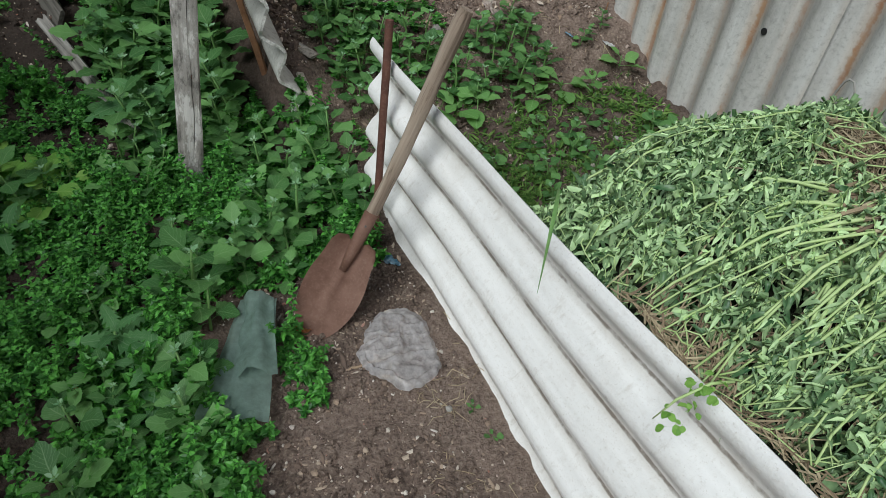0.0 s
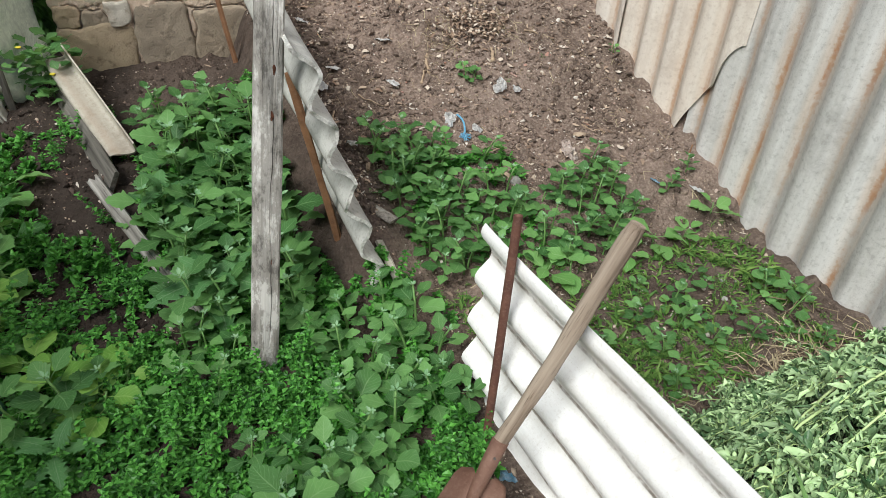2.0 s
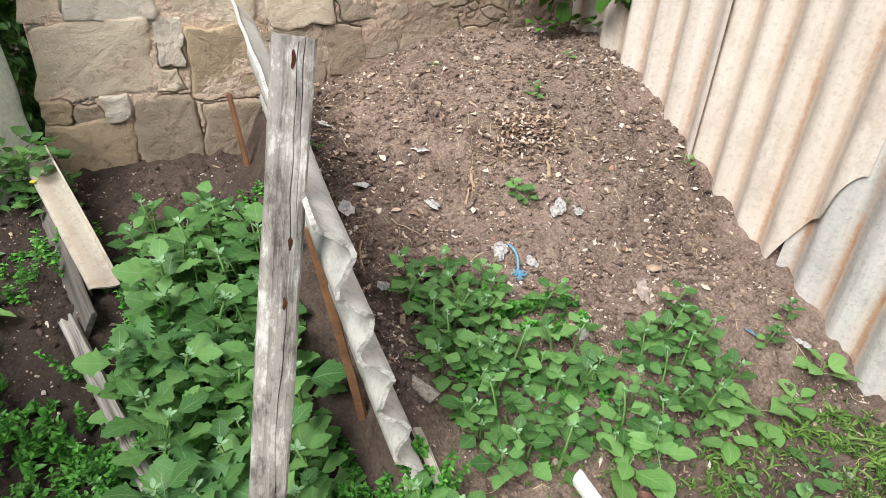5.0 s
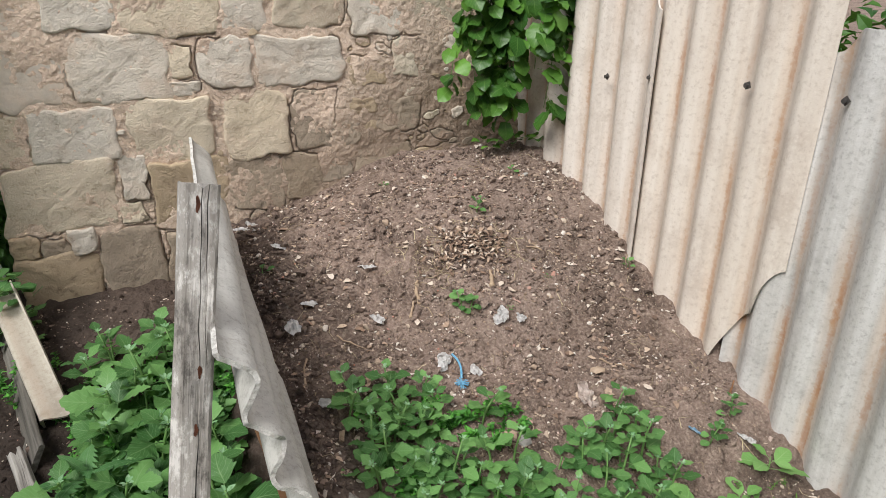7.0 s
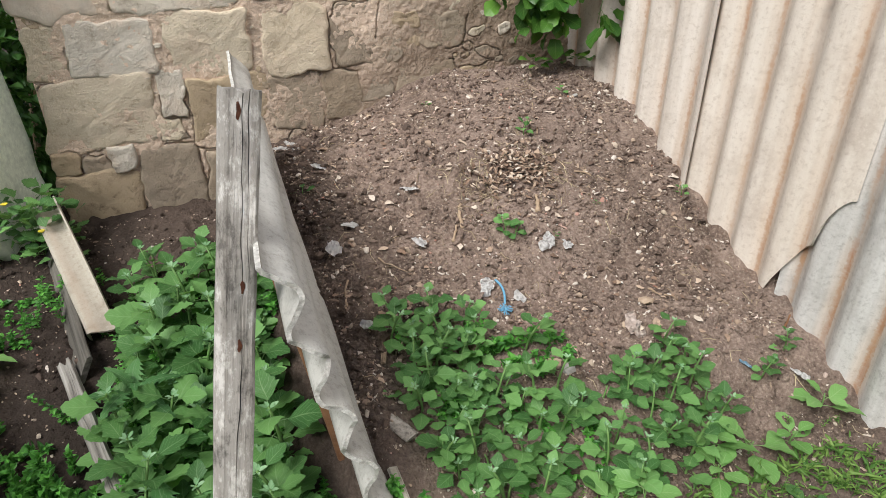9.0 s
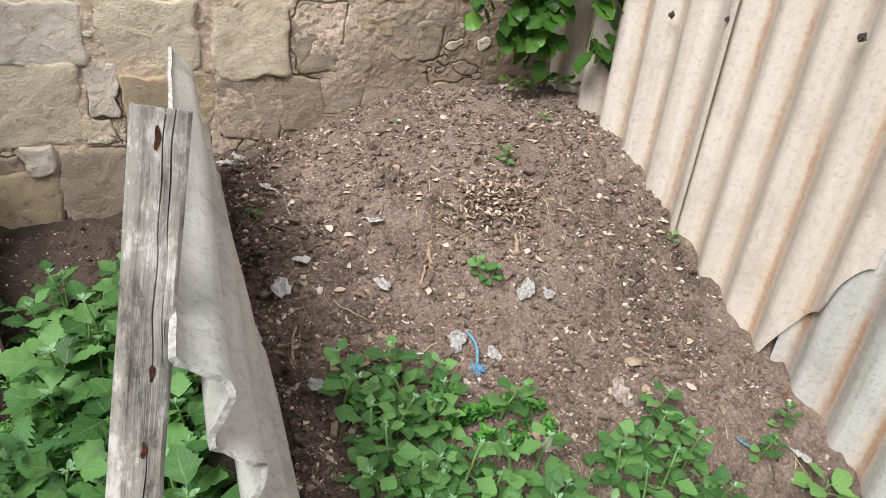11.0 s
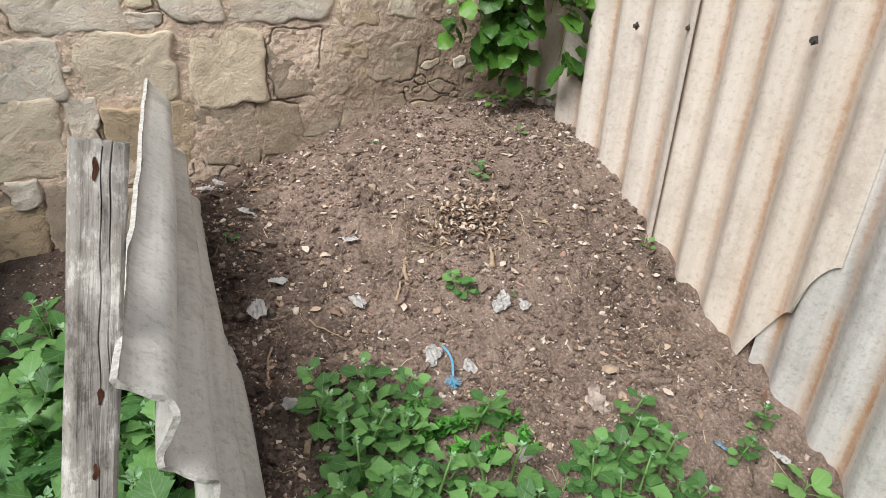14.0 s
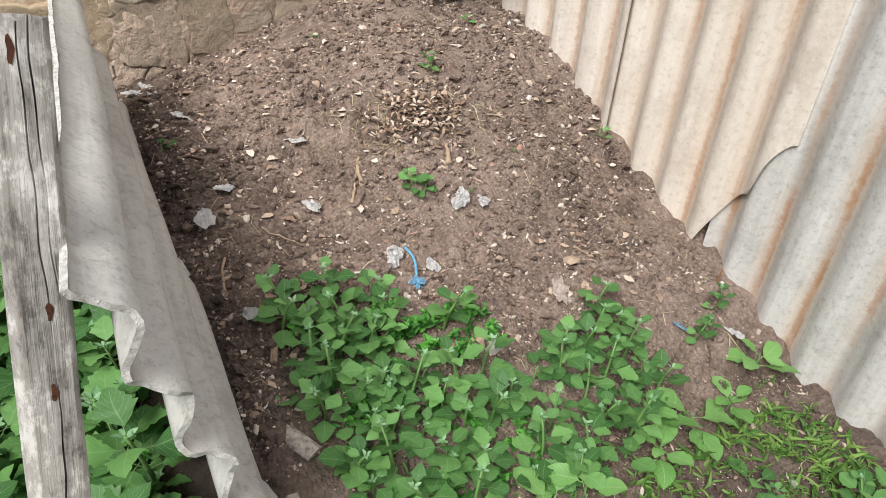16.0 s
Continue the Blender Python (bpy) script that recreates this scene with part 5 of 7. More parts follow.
def leaf_mesh(name, length, width, material, teeth=0.0, lobes=0.0, droop=0.25, cup=0.25, heart=0.0, stalk=0.3, segments=9, twist=0.0, rhomb=False):
    """One leaf along +x on its stalk: folded along the midrib, bent down towards the tip, toothed or lobed."""
    verts, uvs, faces = [], [], []
    foot = stalk * length
    for j in range(segments + 1):
        k = j / segments
        half = 0.5 * width * math.sin(math.pi * (k ** (0.72 if not lobes else 1.15))) ** (0.85 if not lobes else 0.7)
        if rhomb:
            # broad near the base, straight coarse-toothed sides down to the tip
            half = 0.5 * width * min(1.0, k / 0.27) ** 0.75 * (1.0 if k < 0.27 else max(0.0, (1 - k) / 0.73) ** 0.72)
        if j in (0, segments):
            half = 0.001
        half *= 1 + (teeth if j % 2 else -teeth)
        if lobes:
            half *= 1 + lobes * (1 if j % 2 else -1) * (0.9 - 0.2 * k)
        x = foot + length * k
        back = -heart * length * 0.16 if j == 1 else 0.0
        z = -droop * length * k * k + 0.18 * length * k
        rise = cup * half
        tw = twist * k
        sway = 0.04 * length * math.sin(k * 4 + twist * 9)
        wave = 0.10 * half * math.sin(j * 2.1 + twist * 20)
        lean = -0.35 * half if not lobes else (0.45 * half if j % 2 else 0)
        verts += [(x + back - lean, half + sway, z + rise + tw * half + wave), (x, sway, z), (x + back - lean, -half + sway, z + rise - tw * half - wave)]
        uvs += [(0.0, k), (0.5, k), (1.0, k)]
    for j in range(segments):
        a = 3 * j
        faces += [(a, a + 1, a + 4, a + 3), (a + 1, a + 2, a + 5, a + 4)]
    n = len(verts)
    r = max(0.0007, 0.013 * length)
    for x, z in ((0.0, -0.22 * foot), (foot * 0.6, -0.04 * foot), (foot + 0.04 * length, 0.0)):
        verts += [(x, -r, z), (x, r, z), (x, 0, z - 1.6 * r)]
        uvs += [(0.5, 0.0)] * 3
    for q in range(2):
        for k in range(3):
            a, b = n + 3 * q + k, n + 3 * q + (k + 1) % 3
            faces.append((a, a + 3, b + 3, b))
    me = bpy.data.meshes.new(name)
    me.from_pydata(verts, [], faces)
    me.materials.append(material)
    layer = me.uv_layers.new(name="UVMap")
    layer.data.foreach_set("uv", np.asarray(uvs, float)[[l.vertex_index for l in me.loops]].ravel())
    me.shade_smooth()
    return me


BROAD = [leaf_mesh("leaf", 1.0, leaf_rng.uniform(0.80, 0.98), LEAF, 0.08, 0, leaf_rng.uniform(0.0, 0.32), leaf_rng.uniform(0.05, 0.28), 0, 0.36, 11, leaf_rng.uniform(-0.25, 0.25), True) for _ in range(8)]
ROUND = [leaf_mesh("leaf", 1.0, leaf_rng.uniform(0.82, 0.98), LEAF, 0.03, 0, leaf_rng.uniform(0.0, 0.3), leaf_rng.uniform(0.1, 0.35), 0.3, 0.40, 9, leaf_rng.uniform(-0.3, 0.3)) for _ in range(6)]
MEALY = [leaf_mesh("young_leaf", 1.0, leaf_rng.uniform(0.42, 0.6), LEAF_YOUNG, 0.05, 0, leaf_rng.uniform(-0.2, 0.15), 0.5, 0, 0.15, 7, leaf_rng.uniform(-0.3, 0.3)) for _ in range(4)]
LIME = [leaf_mesh("leaf", 1.0, leaf_rng.uniform(0.62, 0.72), LEAF_LIME, 0.02, 0, leaf_rng.uniform(0.1, 0.4), 0.2, 0, 0.25, 9, leaf_rng.uniform(-0.3, 0.3)) for _ in range(4)]
YELLOWISH = [leaf_mesh("leaf", 1.0, leaf_rng.uniform(0.70, 0.85), LEAF_YELLOW, 0.03, 0, leaf_rng.uniform(0.1, 0.4), 0.2, 0.3, 0.30, 9, leaf_rng.uniform(-0.3, 0.3)) for _ in range(3)]
LOBED = [leaf_mesh("lobed_leaf", 1.0, leaf_rng.uniform(0.34, 0.44), LEAF_THISTLE, 0.0, 0.42, leaf_rng.uniform(0.3, 0.75), 0.2, 0, 0.06, 14, leaf_rng.uniform(-0.3, 0.3)) for _ in range(5)]
HEART = [leaf_mesh("leaf", 1.0, leaf_rng.uniform(0.80, 0.95), LEAF_VINE, 0.03, 0, leaf_rng.uniform(0.1, 0.5), leaf_rng.uniform(0.05, 0.3), 1.0, 0.35, 10, leaf_rng.uniform(-0.3, 0.3)) for _ in range(6)]


def put_leaf(mesh, parent, at, size, turn, tilt, roll=0.0, name="leaf"):
    ob = new(name, mesh)
    ob.parent = parent
    ob.matrix_local = Matrix.Translation(at) @ pose(0, 0, 0, 0, 0, turn) @ pose(0, 0, 0, roll, -tilt, 0) @ Matrix.Diagonal((size, size, size, 1))
    return ob


def seedling(height, pairs, size, kinds, crown=True, label="", flat=0.0):
    """An upright weed: leaves in crosswise pairs up the stem, smaller and paler towards the tip."""
    plant = thing("weed_plant", Matrix(), label, "weed", "broad-leaved weeds")
    lean = (leaf_rng.uniform(-0.25, 0.25) * height, leaf_rng.uniform(-0.25, 0.25) * height)
    pts = [(lean[0] * k * k, lean[1] * k * k, height * k - 0.02 * (k == 0)) for k in np.linspace(0, 1, 5)]
    v, f = tube(pts, [0.0035 * (1.2 - 0.5 * k) * (0.6 + height * 4) for k in np.linspace(0, 1, 5)], 5)
    link_mesh("stem", v, f, STEM, plant, smooth=True)
    turn = leaf_rng.uniform(0, 360)
    for i in range(pairs):
        k = (i + 0.6) / pairs
        at = Vector((lean[0] * k * k, lean[1] * k * k, height * (0.12 + 0.86 * k)))
        s = size * (0.92 + 0.28 * math.sin(math.pi * min(1.0, 0.25 + 0.8 * k)) - 0.32 * k ** 5) * leaf_rng.uniform(0.82, 1.15)
        for side in (0, 180):
            put_leaf(leaf_rng.choice(kinds), plant, at, s * leaf_rng.uniform(0.85, 1.1), turn + side + leaf_rng.uniform(-18, 18), (-2 + 24 * k) * (1 - flat) + leaf_rng.uniform(-15, 15), leaf_rng.uniform(-14, 14))
        turn += 90 + leaf_rng.uniform(-20, 20)
    if crown:
        for i in range(6):
            put_leaf(leaf_rng.choice(MEALY), plant, (*lean, height * 0.99), size * leaf_rng.uniform(0.14, 0.30), turn + 77 * i + leaf_rng.uniform(-20, 20), leaf_rng.uniform(4, 28), 0, "young_leaf")
    return plant


def rosette(size, count, kinds, label, name="weed_plant", category="weed", group="sow thistles"):
    plant = thing(name, Matrix(), label, category, group)
    v, f = tube([(0, 0, -0.03), (0, 0, 0.03), (0.004, 0, 0.09)], [0.006, 0.006, 0.004], 6)
    link_mesh("stem", v, f, STEM, plant, smooth=True)
    for i in range(count):
        put_leaf(leaf_rng.choice(kinds), plant, (0, 0, 0.02 + 0.07 * i / count), size * (1.1 - 0.5 * i / count) * leaf_rng.uniform(0.85, 1.15), 137.5 * i, 12 + 45 * i / count + leaf_rng.uniform(-8, 8), leaf_rng.uniform(-15, 15))
    return plant


GOOSE = "young goosefoot weed with toothed green leaves and mealy tip"
NETTLE = "bushy green weed with rounded leaves growing in soil"
TALL = [seedling(0.21, 5, 0.095, BROAD, True, GOOSE), seedling(0.17, 5, 0.088, BROAD, True, GOOSE), seedling(0.24, 5, 0.090, BROAD, True, GOOSE)]
MIDDLE = [seedling(0.150, 4, 0.060, BROAD, True, GOOSE), seedling(0.12, 5, 0.050, ROUND, True, NETTLE), seedling(0.155, 5, 0.053, BROAD, True, NETTLE), seedling(0.135, 4, 0.063, BROAD, True, GOOSE)]
SMALL = [seedling(0.05, 3, 0.034, BROAD, True, "small green weed seedling in bare soil"), seedling(0.035, 2, 0.039, ROUND, False, "small green weed seedling in bare soil")]
BIG_FLAT = [seedling(0.055, 3, 0.078, LIME, False, "pale green broad-leaved seedling with smooth leaves", 0.5), seedling(0.05, 2, 0.088, LIME, False, "pale green broad-leaved seedling with smooth leaves", 0.6)]
THISTLE = [rosette(0.20, 9, LOBED, "sow thistle with long lobed grey-green leaves"), rosette(0.16, 8, LOBED, "sow thistle with long lobed grey-green leaves")]
LIMES = [seedling(0.07, 3, 0.074, YELLOWISH, False, "yellow-green young weed with smooth rounded leaves", 0.4), seedling(0.06, 2, 0.078, YELLOWISH, False, "yellow-green young weed with smooth rounded leaves", 0.5)]
PROTOTYPES = TALL + MIDDLE + SMALL + BIG_FLAT + THISTLE + LIMES
used_up = set()


def plant_at(kind, x, y, scale=1.0, lift=0.0):
    m = pose(x, y, ground_z(x, y) + lift, leaf_rng.uniform(-7, 7), leaf_rng.uniform(-7, 7), leaf_rng.uniform(0, 360)) @ Matrix.Scale(scale, 4)
    if kind not in used_up:
        used_up.add(kind)
        kind.matrix_world = m
        return kind
    return copy_thing(kind, m)


def scatter(kinds, count, x0, x1, y0, y1, gap, inside, lo=0.8, hi=1.2):
    """Sets plants at random over a stretch of ground, none nearer than gap to another of the same sowing."""
    rng = random.Random(int(1000 * (x0 + 3 * y0 + 7)))
    done = []
    for _ in range(count * 30):
        x, y = rng.uniform(x0, x1), rng.uniform(y0, y1)
        if len(done) >= count:
            break
        if not inside(x, y) or any((x - a) ** 2 + (y - b) ** 2 < gap * gap for a, b in done):
            continue
        done.append((x, y))
        plant_at(rng.choice(kinds), x, y, rng.uniform(lo, hi))


def blob(cx, cy, rx, ry):
    return lambda x, y: ((x - cx) / rx) ** 2 + ((y - cy) / ry) ** 2 + 0.35 * wobble(x, y, 4, 7) < 1


def heap_z(x, y):
    near = smooth_step(0.0, 0.20, x - sheet_back(y))
    far = (0.60 + 0.12 * near) * smooth_step(0.27, -0.40, y + 0.10 * wobble(x, y, 3, 3))
    rise = (0.90 + 0.10 * smooth_step(0.25, 0.6, x)) * (1 - 0.50 * smooth_step(0.95, 1.45, x))
    far *= smooth_step(-1.62, -1.22, y + 0.12 * wobble(x, y, 2, 4))
    return far * rise + (0.05 * wobble(x, y, 6, 6) + 0.035 * wobble(x, y, 8, 15)) * (far > 0.05) - 0.03


def sheet_back(y):
    """How far the back of the leaning white sheet reaches into the heap."""
    return 0.222 + 0.13 * (max(0.0, 0.585 - y) / 1.6) ** 1.3


def sow_plants():
    # patch at the foot of the soil heap
    clump_left = ((0.22, 1.54), (0.19, 1.50), (0.35, 1.56), (0.35, 1.45), (0.45, 1.53), (0.47, 1.45), (0.22, 1.35), (0.30, 1.39), (0.25, 1.30), (0.37, 1.36), (0.31, 1.26), (0.38, 1.26), (0.42, 1.22), (0.28, 1.18), (0.33, 1.14), (0.36, 1.19), (0.21, 1.25), (0.22, 1.10), (0.25, 1.06), (0.31, 1.08), (0.27, 1.46))
    clump_middle = ((0.60, 1.37), (0.55, 1.21), (0.49, 1.17), (0.63, 1.21), (0.59, 1.10), (0.66, 1.13), (0.45, 1.06), (0.40, 1.02), (0.52, 1.01), (0.35, 0.98), (0.44, 0.94), (0.26, 0.96))
    clump_right = ((1.05, 1.26), (1.09, 1.19), (0.87, 1.20), (0.94, 1.17), (1.06, 1.12), (1.08, 1.07), (0.96, 1.09), (0.84, 1.14), (0.88, 1.07), (0.74, 1.04), (0.89, 1.00), (0.95, 0.95), (1.11, 1.02), (0.80, 0.95), (0.68, 0.99), (0.73, 0.90), (1.00, 1.20))
    rng = random.Random(19)
    for spots, big in ((clump_left, 0.92), (clump_middle, 1.02), (clump_right, 0.98)):
        for x, y in spots:
            plant_at(rng.choice(MIDDLE), x, y, big * rng.uniform(0.86, 1.14))
    left, right = blob(0.34, 1.27, 0.15, 0.30), blob(0.80, 1.04, 0.34, 0.14)
    scatter(SMALL, 16, 0.15, 0.60, 0.90, 1.58, 0.060, left, 1.0, 1.5)
    scatter(SMALL, 12, 0.40, 1.12, 0.84, 1.20, 0.070, right, 1.0, 1.5)
    for kind, x, y, s in ((BIG_FLAT[0], 1.03, 0.97, 1.15), (BIG_FLAT[1], 1.15, 0.92, 1.15), (BIG_FLAT[0], 0.99, 0.87, 0.8), (BIG_FLAT[0], 0.63, 0.88, 1.05), (BIG_FLAT[1], 0.72, 0.86, 0.85), (BIG_FLAT[0], 1.30, 0.91, 0.85), (BIG_FLAT[0], 1.48, 0.97, 0.85), (MIDDLE[2], 1.47, 1.15, 0.62), (MIDDLE[1], 1.34, 1.10, 0.66)):
        plant_at(kind, x, y, s)
    for kind, x, y, s in ((MIDDLE[1], 0.73, 1.81, 0.62), (SMALL[0], 0.76, 1.80, 0.9), (MIDDLE[0], 1.00, 2.24, 0.5), (SMALL[1], 0.06, 2.20, 0.75), (SMALL[1], 1.33, 2.52, 0.6), (SMALL[0], 1.53, 1.84, 0.65), (SMALL[1], 1.15, 1.87, 0.35), (SMALL[1], 0.70, 2.62, 0.4), (SMALL[1], 0.92, 1.78, 0.4)):
        plant_at(kind, x, y, s)
    # bed between the side fence and the border
    bed = lambda x, y: x > (-0.52 - 0.20 * (y - 1.0) if y < 1.6 else -0.58) and x < -0.17 and not (abs(x + 0.33) < 0.07 and y < 1.0)
    scatter(TALL, 44, -0.82, -0.15, 0.98, 2.05, 0.082, bed, 0.8, 1.15)
    scatter(MIDDLE, 34, -0.84, -0.08, 0.93, 2.12, 0.085, bed, 0.9, 1.3)
    scatter(TALL, 5, -0.58, -0.28, 2.14, 2.38, 0.09, lambda x, y: True, 0.55, 0.8)
    for x, y in ((-1.24, 2.66), (-1.30, 2.72), (-1.19, 2.74), (-1.33, 2.60)):
        plant_at(TALL[1], x, y, 0.85)
    plant_at(TALL[1], -0.42, 2.28, 0.75)
    plant_at(TALL[0], -0.32, 2.26, 0.7)
    plant_at(MIDDLE[0], -0.52, 2.34, 0.9)
    plant_at(THISTLE[0], -0.475, 1.12, 0.85, 0.10)
    plant_at(THISTLE[1], -0.58, 1.62, 0.95, 0.12)
    # foreground
    front = lambda x, y: x < -0.02 + 0.25 * (y - 0.45) and not (x > -0.42 and y < 0.30)
    scatter(MIDDLE, 24, -0.30, 0.22, 0.42, 0.98, 0.085, lambda x, y: -0.30 + 0.25 * (0.9 - y) < x < 0.14 - 0.2 * (y - 0.6), 0.9, 1.3)
    scatter(MIDDLE + TALL[:1], 13, -0.50, -0.20, 0.10, 0.50, 0.09, front, 0.8, 1.1)
    scatter(MIDDLE, 22, -0.85, -0.49, -0.55, 0.36, 0.095, lambda x, y: wobble(x, y, 33, 4) > -0.12, 0.65, 1.0)
    scatter(MIDDLE, 5, -0.66, -0.44, 0.72, 1.0, 0.10, front, 0.8, 1.05)
    for kind, x, y, s in ((TALL[1], -0.86, -0.42, 0.75), (MIDDLE[0], -0.80, -0.28, 1.2), (MIDDLE[3], -0.72, 0.02, 1.0), (MIDDLE[3], -0.52, -0.05, 1.25), (MIDDLE[0], -0.53, -0.20, 1.1), (MIDDLE[1], -0.18, 0.32, 1.05), (SMALL[0], 0.125, -0.36, 0.4), (SMALL[1], -0.26, -0.52, 0.8), (THISTLE[1], -0.68, 0.16, 0.85), (THISTLE[0], -0.60, 0.02, 0.8), (THISTLE[1], -0.95, 0.70, 0.9), (SMALL[0], -0.20, 0.25, 1.3), (SMALL[1], 0.14, -0.45, 0.4)):
        plant_at(kind, x, y, s)
    # by the fence and the heap
    scatter(MIDDLE[1:3] + SMALL, 22, 0.36, 1.45, 0.26, 0.72, 0.085, lambda x, y: heap_z(x, y) < 0.03, 0.55, 0.9)
    for kind, x, y, s in ((MIDDLE[0], 1.36, 0.42, 0.8), (SMALL[0], 1.45, 0.50, 1.3), (MIDDLE[1], 0.62, 0.50, 0.75), (MIDDLE[3], 0.80, 0.42, 0.75), (SMALL[0], 1.0, 0.52, 1.2), (MIDDLE[1], 0.48, 0.62, 0.8), (SMALL[1], 1.15, 0.70, 1.3), (SMALL[0], 0.35, 0.70, 1.5)):
        plant_at(kind, x, y, s)
    # beyond the path, by the greenhouse
    scatter(BIG_FLAT + MIDDLE[:2], 24, -1.75, -1.06, 1.05, 2.02, 0.11, lambda x, y: x < -1.10 + 0.12 * (y - 1.5), 1.2, 1.8)
    scatter(TALL[:2], 5, -1.6, -1.20, 1.3, 1.85, 0.2, lambda x, y: True, 0.8, 1.1)
    for kind, x, y, s in ((TALL[0], -0.92, 0.86, 0.85), (TALL[1], -0.86, 0.92, 0.8), (LIMES[0], -0.90, 1.02, 1.2), (MIDDLE[0], -0.60, 0.98, 0.95), (TALL[0], -1.04, 0.85, 0.8), (MIDDLE[3], -0.54, 0.92, 0.9), (LIMES[1], -1.15, 1.42, 1.3), (LIMES[0], -1.24, 1.46, 1.2), (LIMES[1], -1.12, 1.52, 1.0), (LIMES[0], -0.84, 0.84, 1.15), (LIMES[1], -0.96, 0.94, 1.2), (LIMES[0], -1.02, 1.08, 1.1), (LIMES[0], -0.78, 0.92, 0.9)):
        plant_at(kind, x, y, s)
    for p in PROTOTYPES:
        if p not in used_up:
            plant_at(p, -1.5, 1.0)


sow_plants()


def leaf_cloud(name, roots, ups, sizes, material, label, category, width=0.45, seed=1, fold=0.25, stems=None, droop=0.3, rich=False):
    """Very many small leaves in one mesh. roots: places; ups: the way each leaf points; sizes: lengths."""
    rng = np.random.default_rng(seed)
    roots, d = np.asarray(roots, float), np.asarray(ups, float)
    n = len(roots)
    d /= np.linalg.norm(d, axis=1, keepdims=True)
    side = np.cross(d, rng.normal(0, 0.35, (n, 3)) + (0, 0, 1))
    side /= np.linalg.norm(side, axis=1, keepdims=True) + 1e-9
    up = np.cross(side, d)
    L = np.asarray(sizes, float)[:, None]
    W = L * width * rng.uniform(0.8, 1.2, (n, 1))
    dr = droop * rng.uniform(0.2, 1.6, (n, 1))
    if rich:
        # rounded outline in five rows, curled and wavy
        curl, wave = rng.normal(1.0, 1.4, (n, 1)), rng.normal(0, 0.8, (n, 1))
        pts = [roots]
        for k, w in ((0.16, 0.62), (0.42, 1.0), (0.78, 0.86)):
            spine = roots + L * (k * d - curl * k * k * 0.6 * up) + 0.16 * L * k * k * wave * side
            half, lift = 0.5 * w * W * side, W * w * up
            pts += [spine + half + lift * (fold + wave * math.cos(9 * k)), spine, spine - half + lift * (fold - wave * math.sin(7 * k))]
        pts.append(roots + L * (d - curl * 0.6 * up) + 0.16 * L * wave * side)
        m = 11
        shape = [(0, 2, 1), (0, 3, 2), (1, 2, 5), (1, 5, 4), (2, 3, 6), (2, 6, 5), (4, 5, 8), (4, 8, 7), (5, 6, 9), (5, 9, 8), (7, 8, 10), (8, 9, 10)]
    else:
        pts = [roots, roots + 0.45 * L * d + 0.5 * W * side + fold * W * up, roots + 0.5 * L * d - dr * 0.12 * L * up, roots + 0.45 * L * d - 0.5 * W * side + fold * W * up,
               roots + 0.80 * L * d + 0.30 * W * side - dr * 0.4 * L * up, roots + 0.80 * L * d - 0.30 * W * side - dr * 0.4 * L * up, roots + L * d - dr * L * up]
        m = 7
        shape = [(0, 2, 1), (0, 3, 2), (1, 2, 6), (1, 6, 4), (2, 3, 6), (3, 5, 6)]
    verts = np.stack(pts, 1).reshape(-1, 3)
    faces = (np.array(shape)[None] + (np.arange(n) * m)[:, None, None]).reshape(-1, 3).tolist()
    verts = verts.tolist()
    if stems:
        k = len(verts)
        verts += stems[0]
        faces += [tuple(i + k for i in f) for f in stems[1]]
    ob = link_mesh(name, verts, faces, material, smooth=rich)
    return tagged(ob, label, category, kind="stuff")


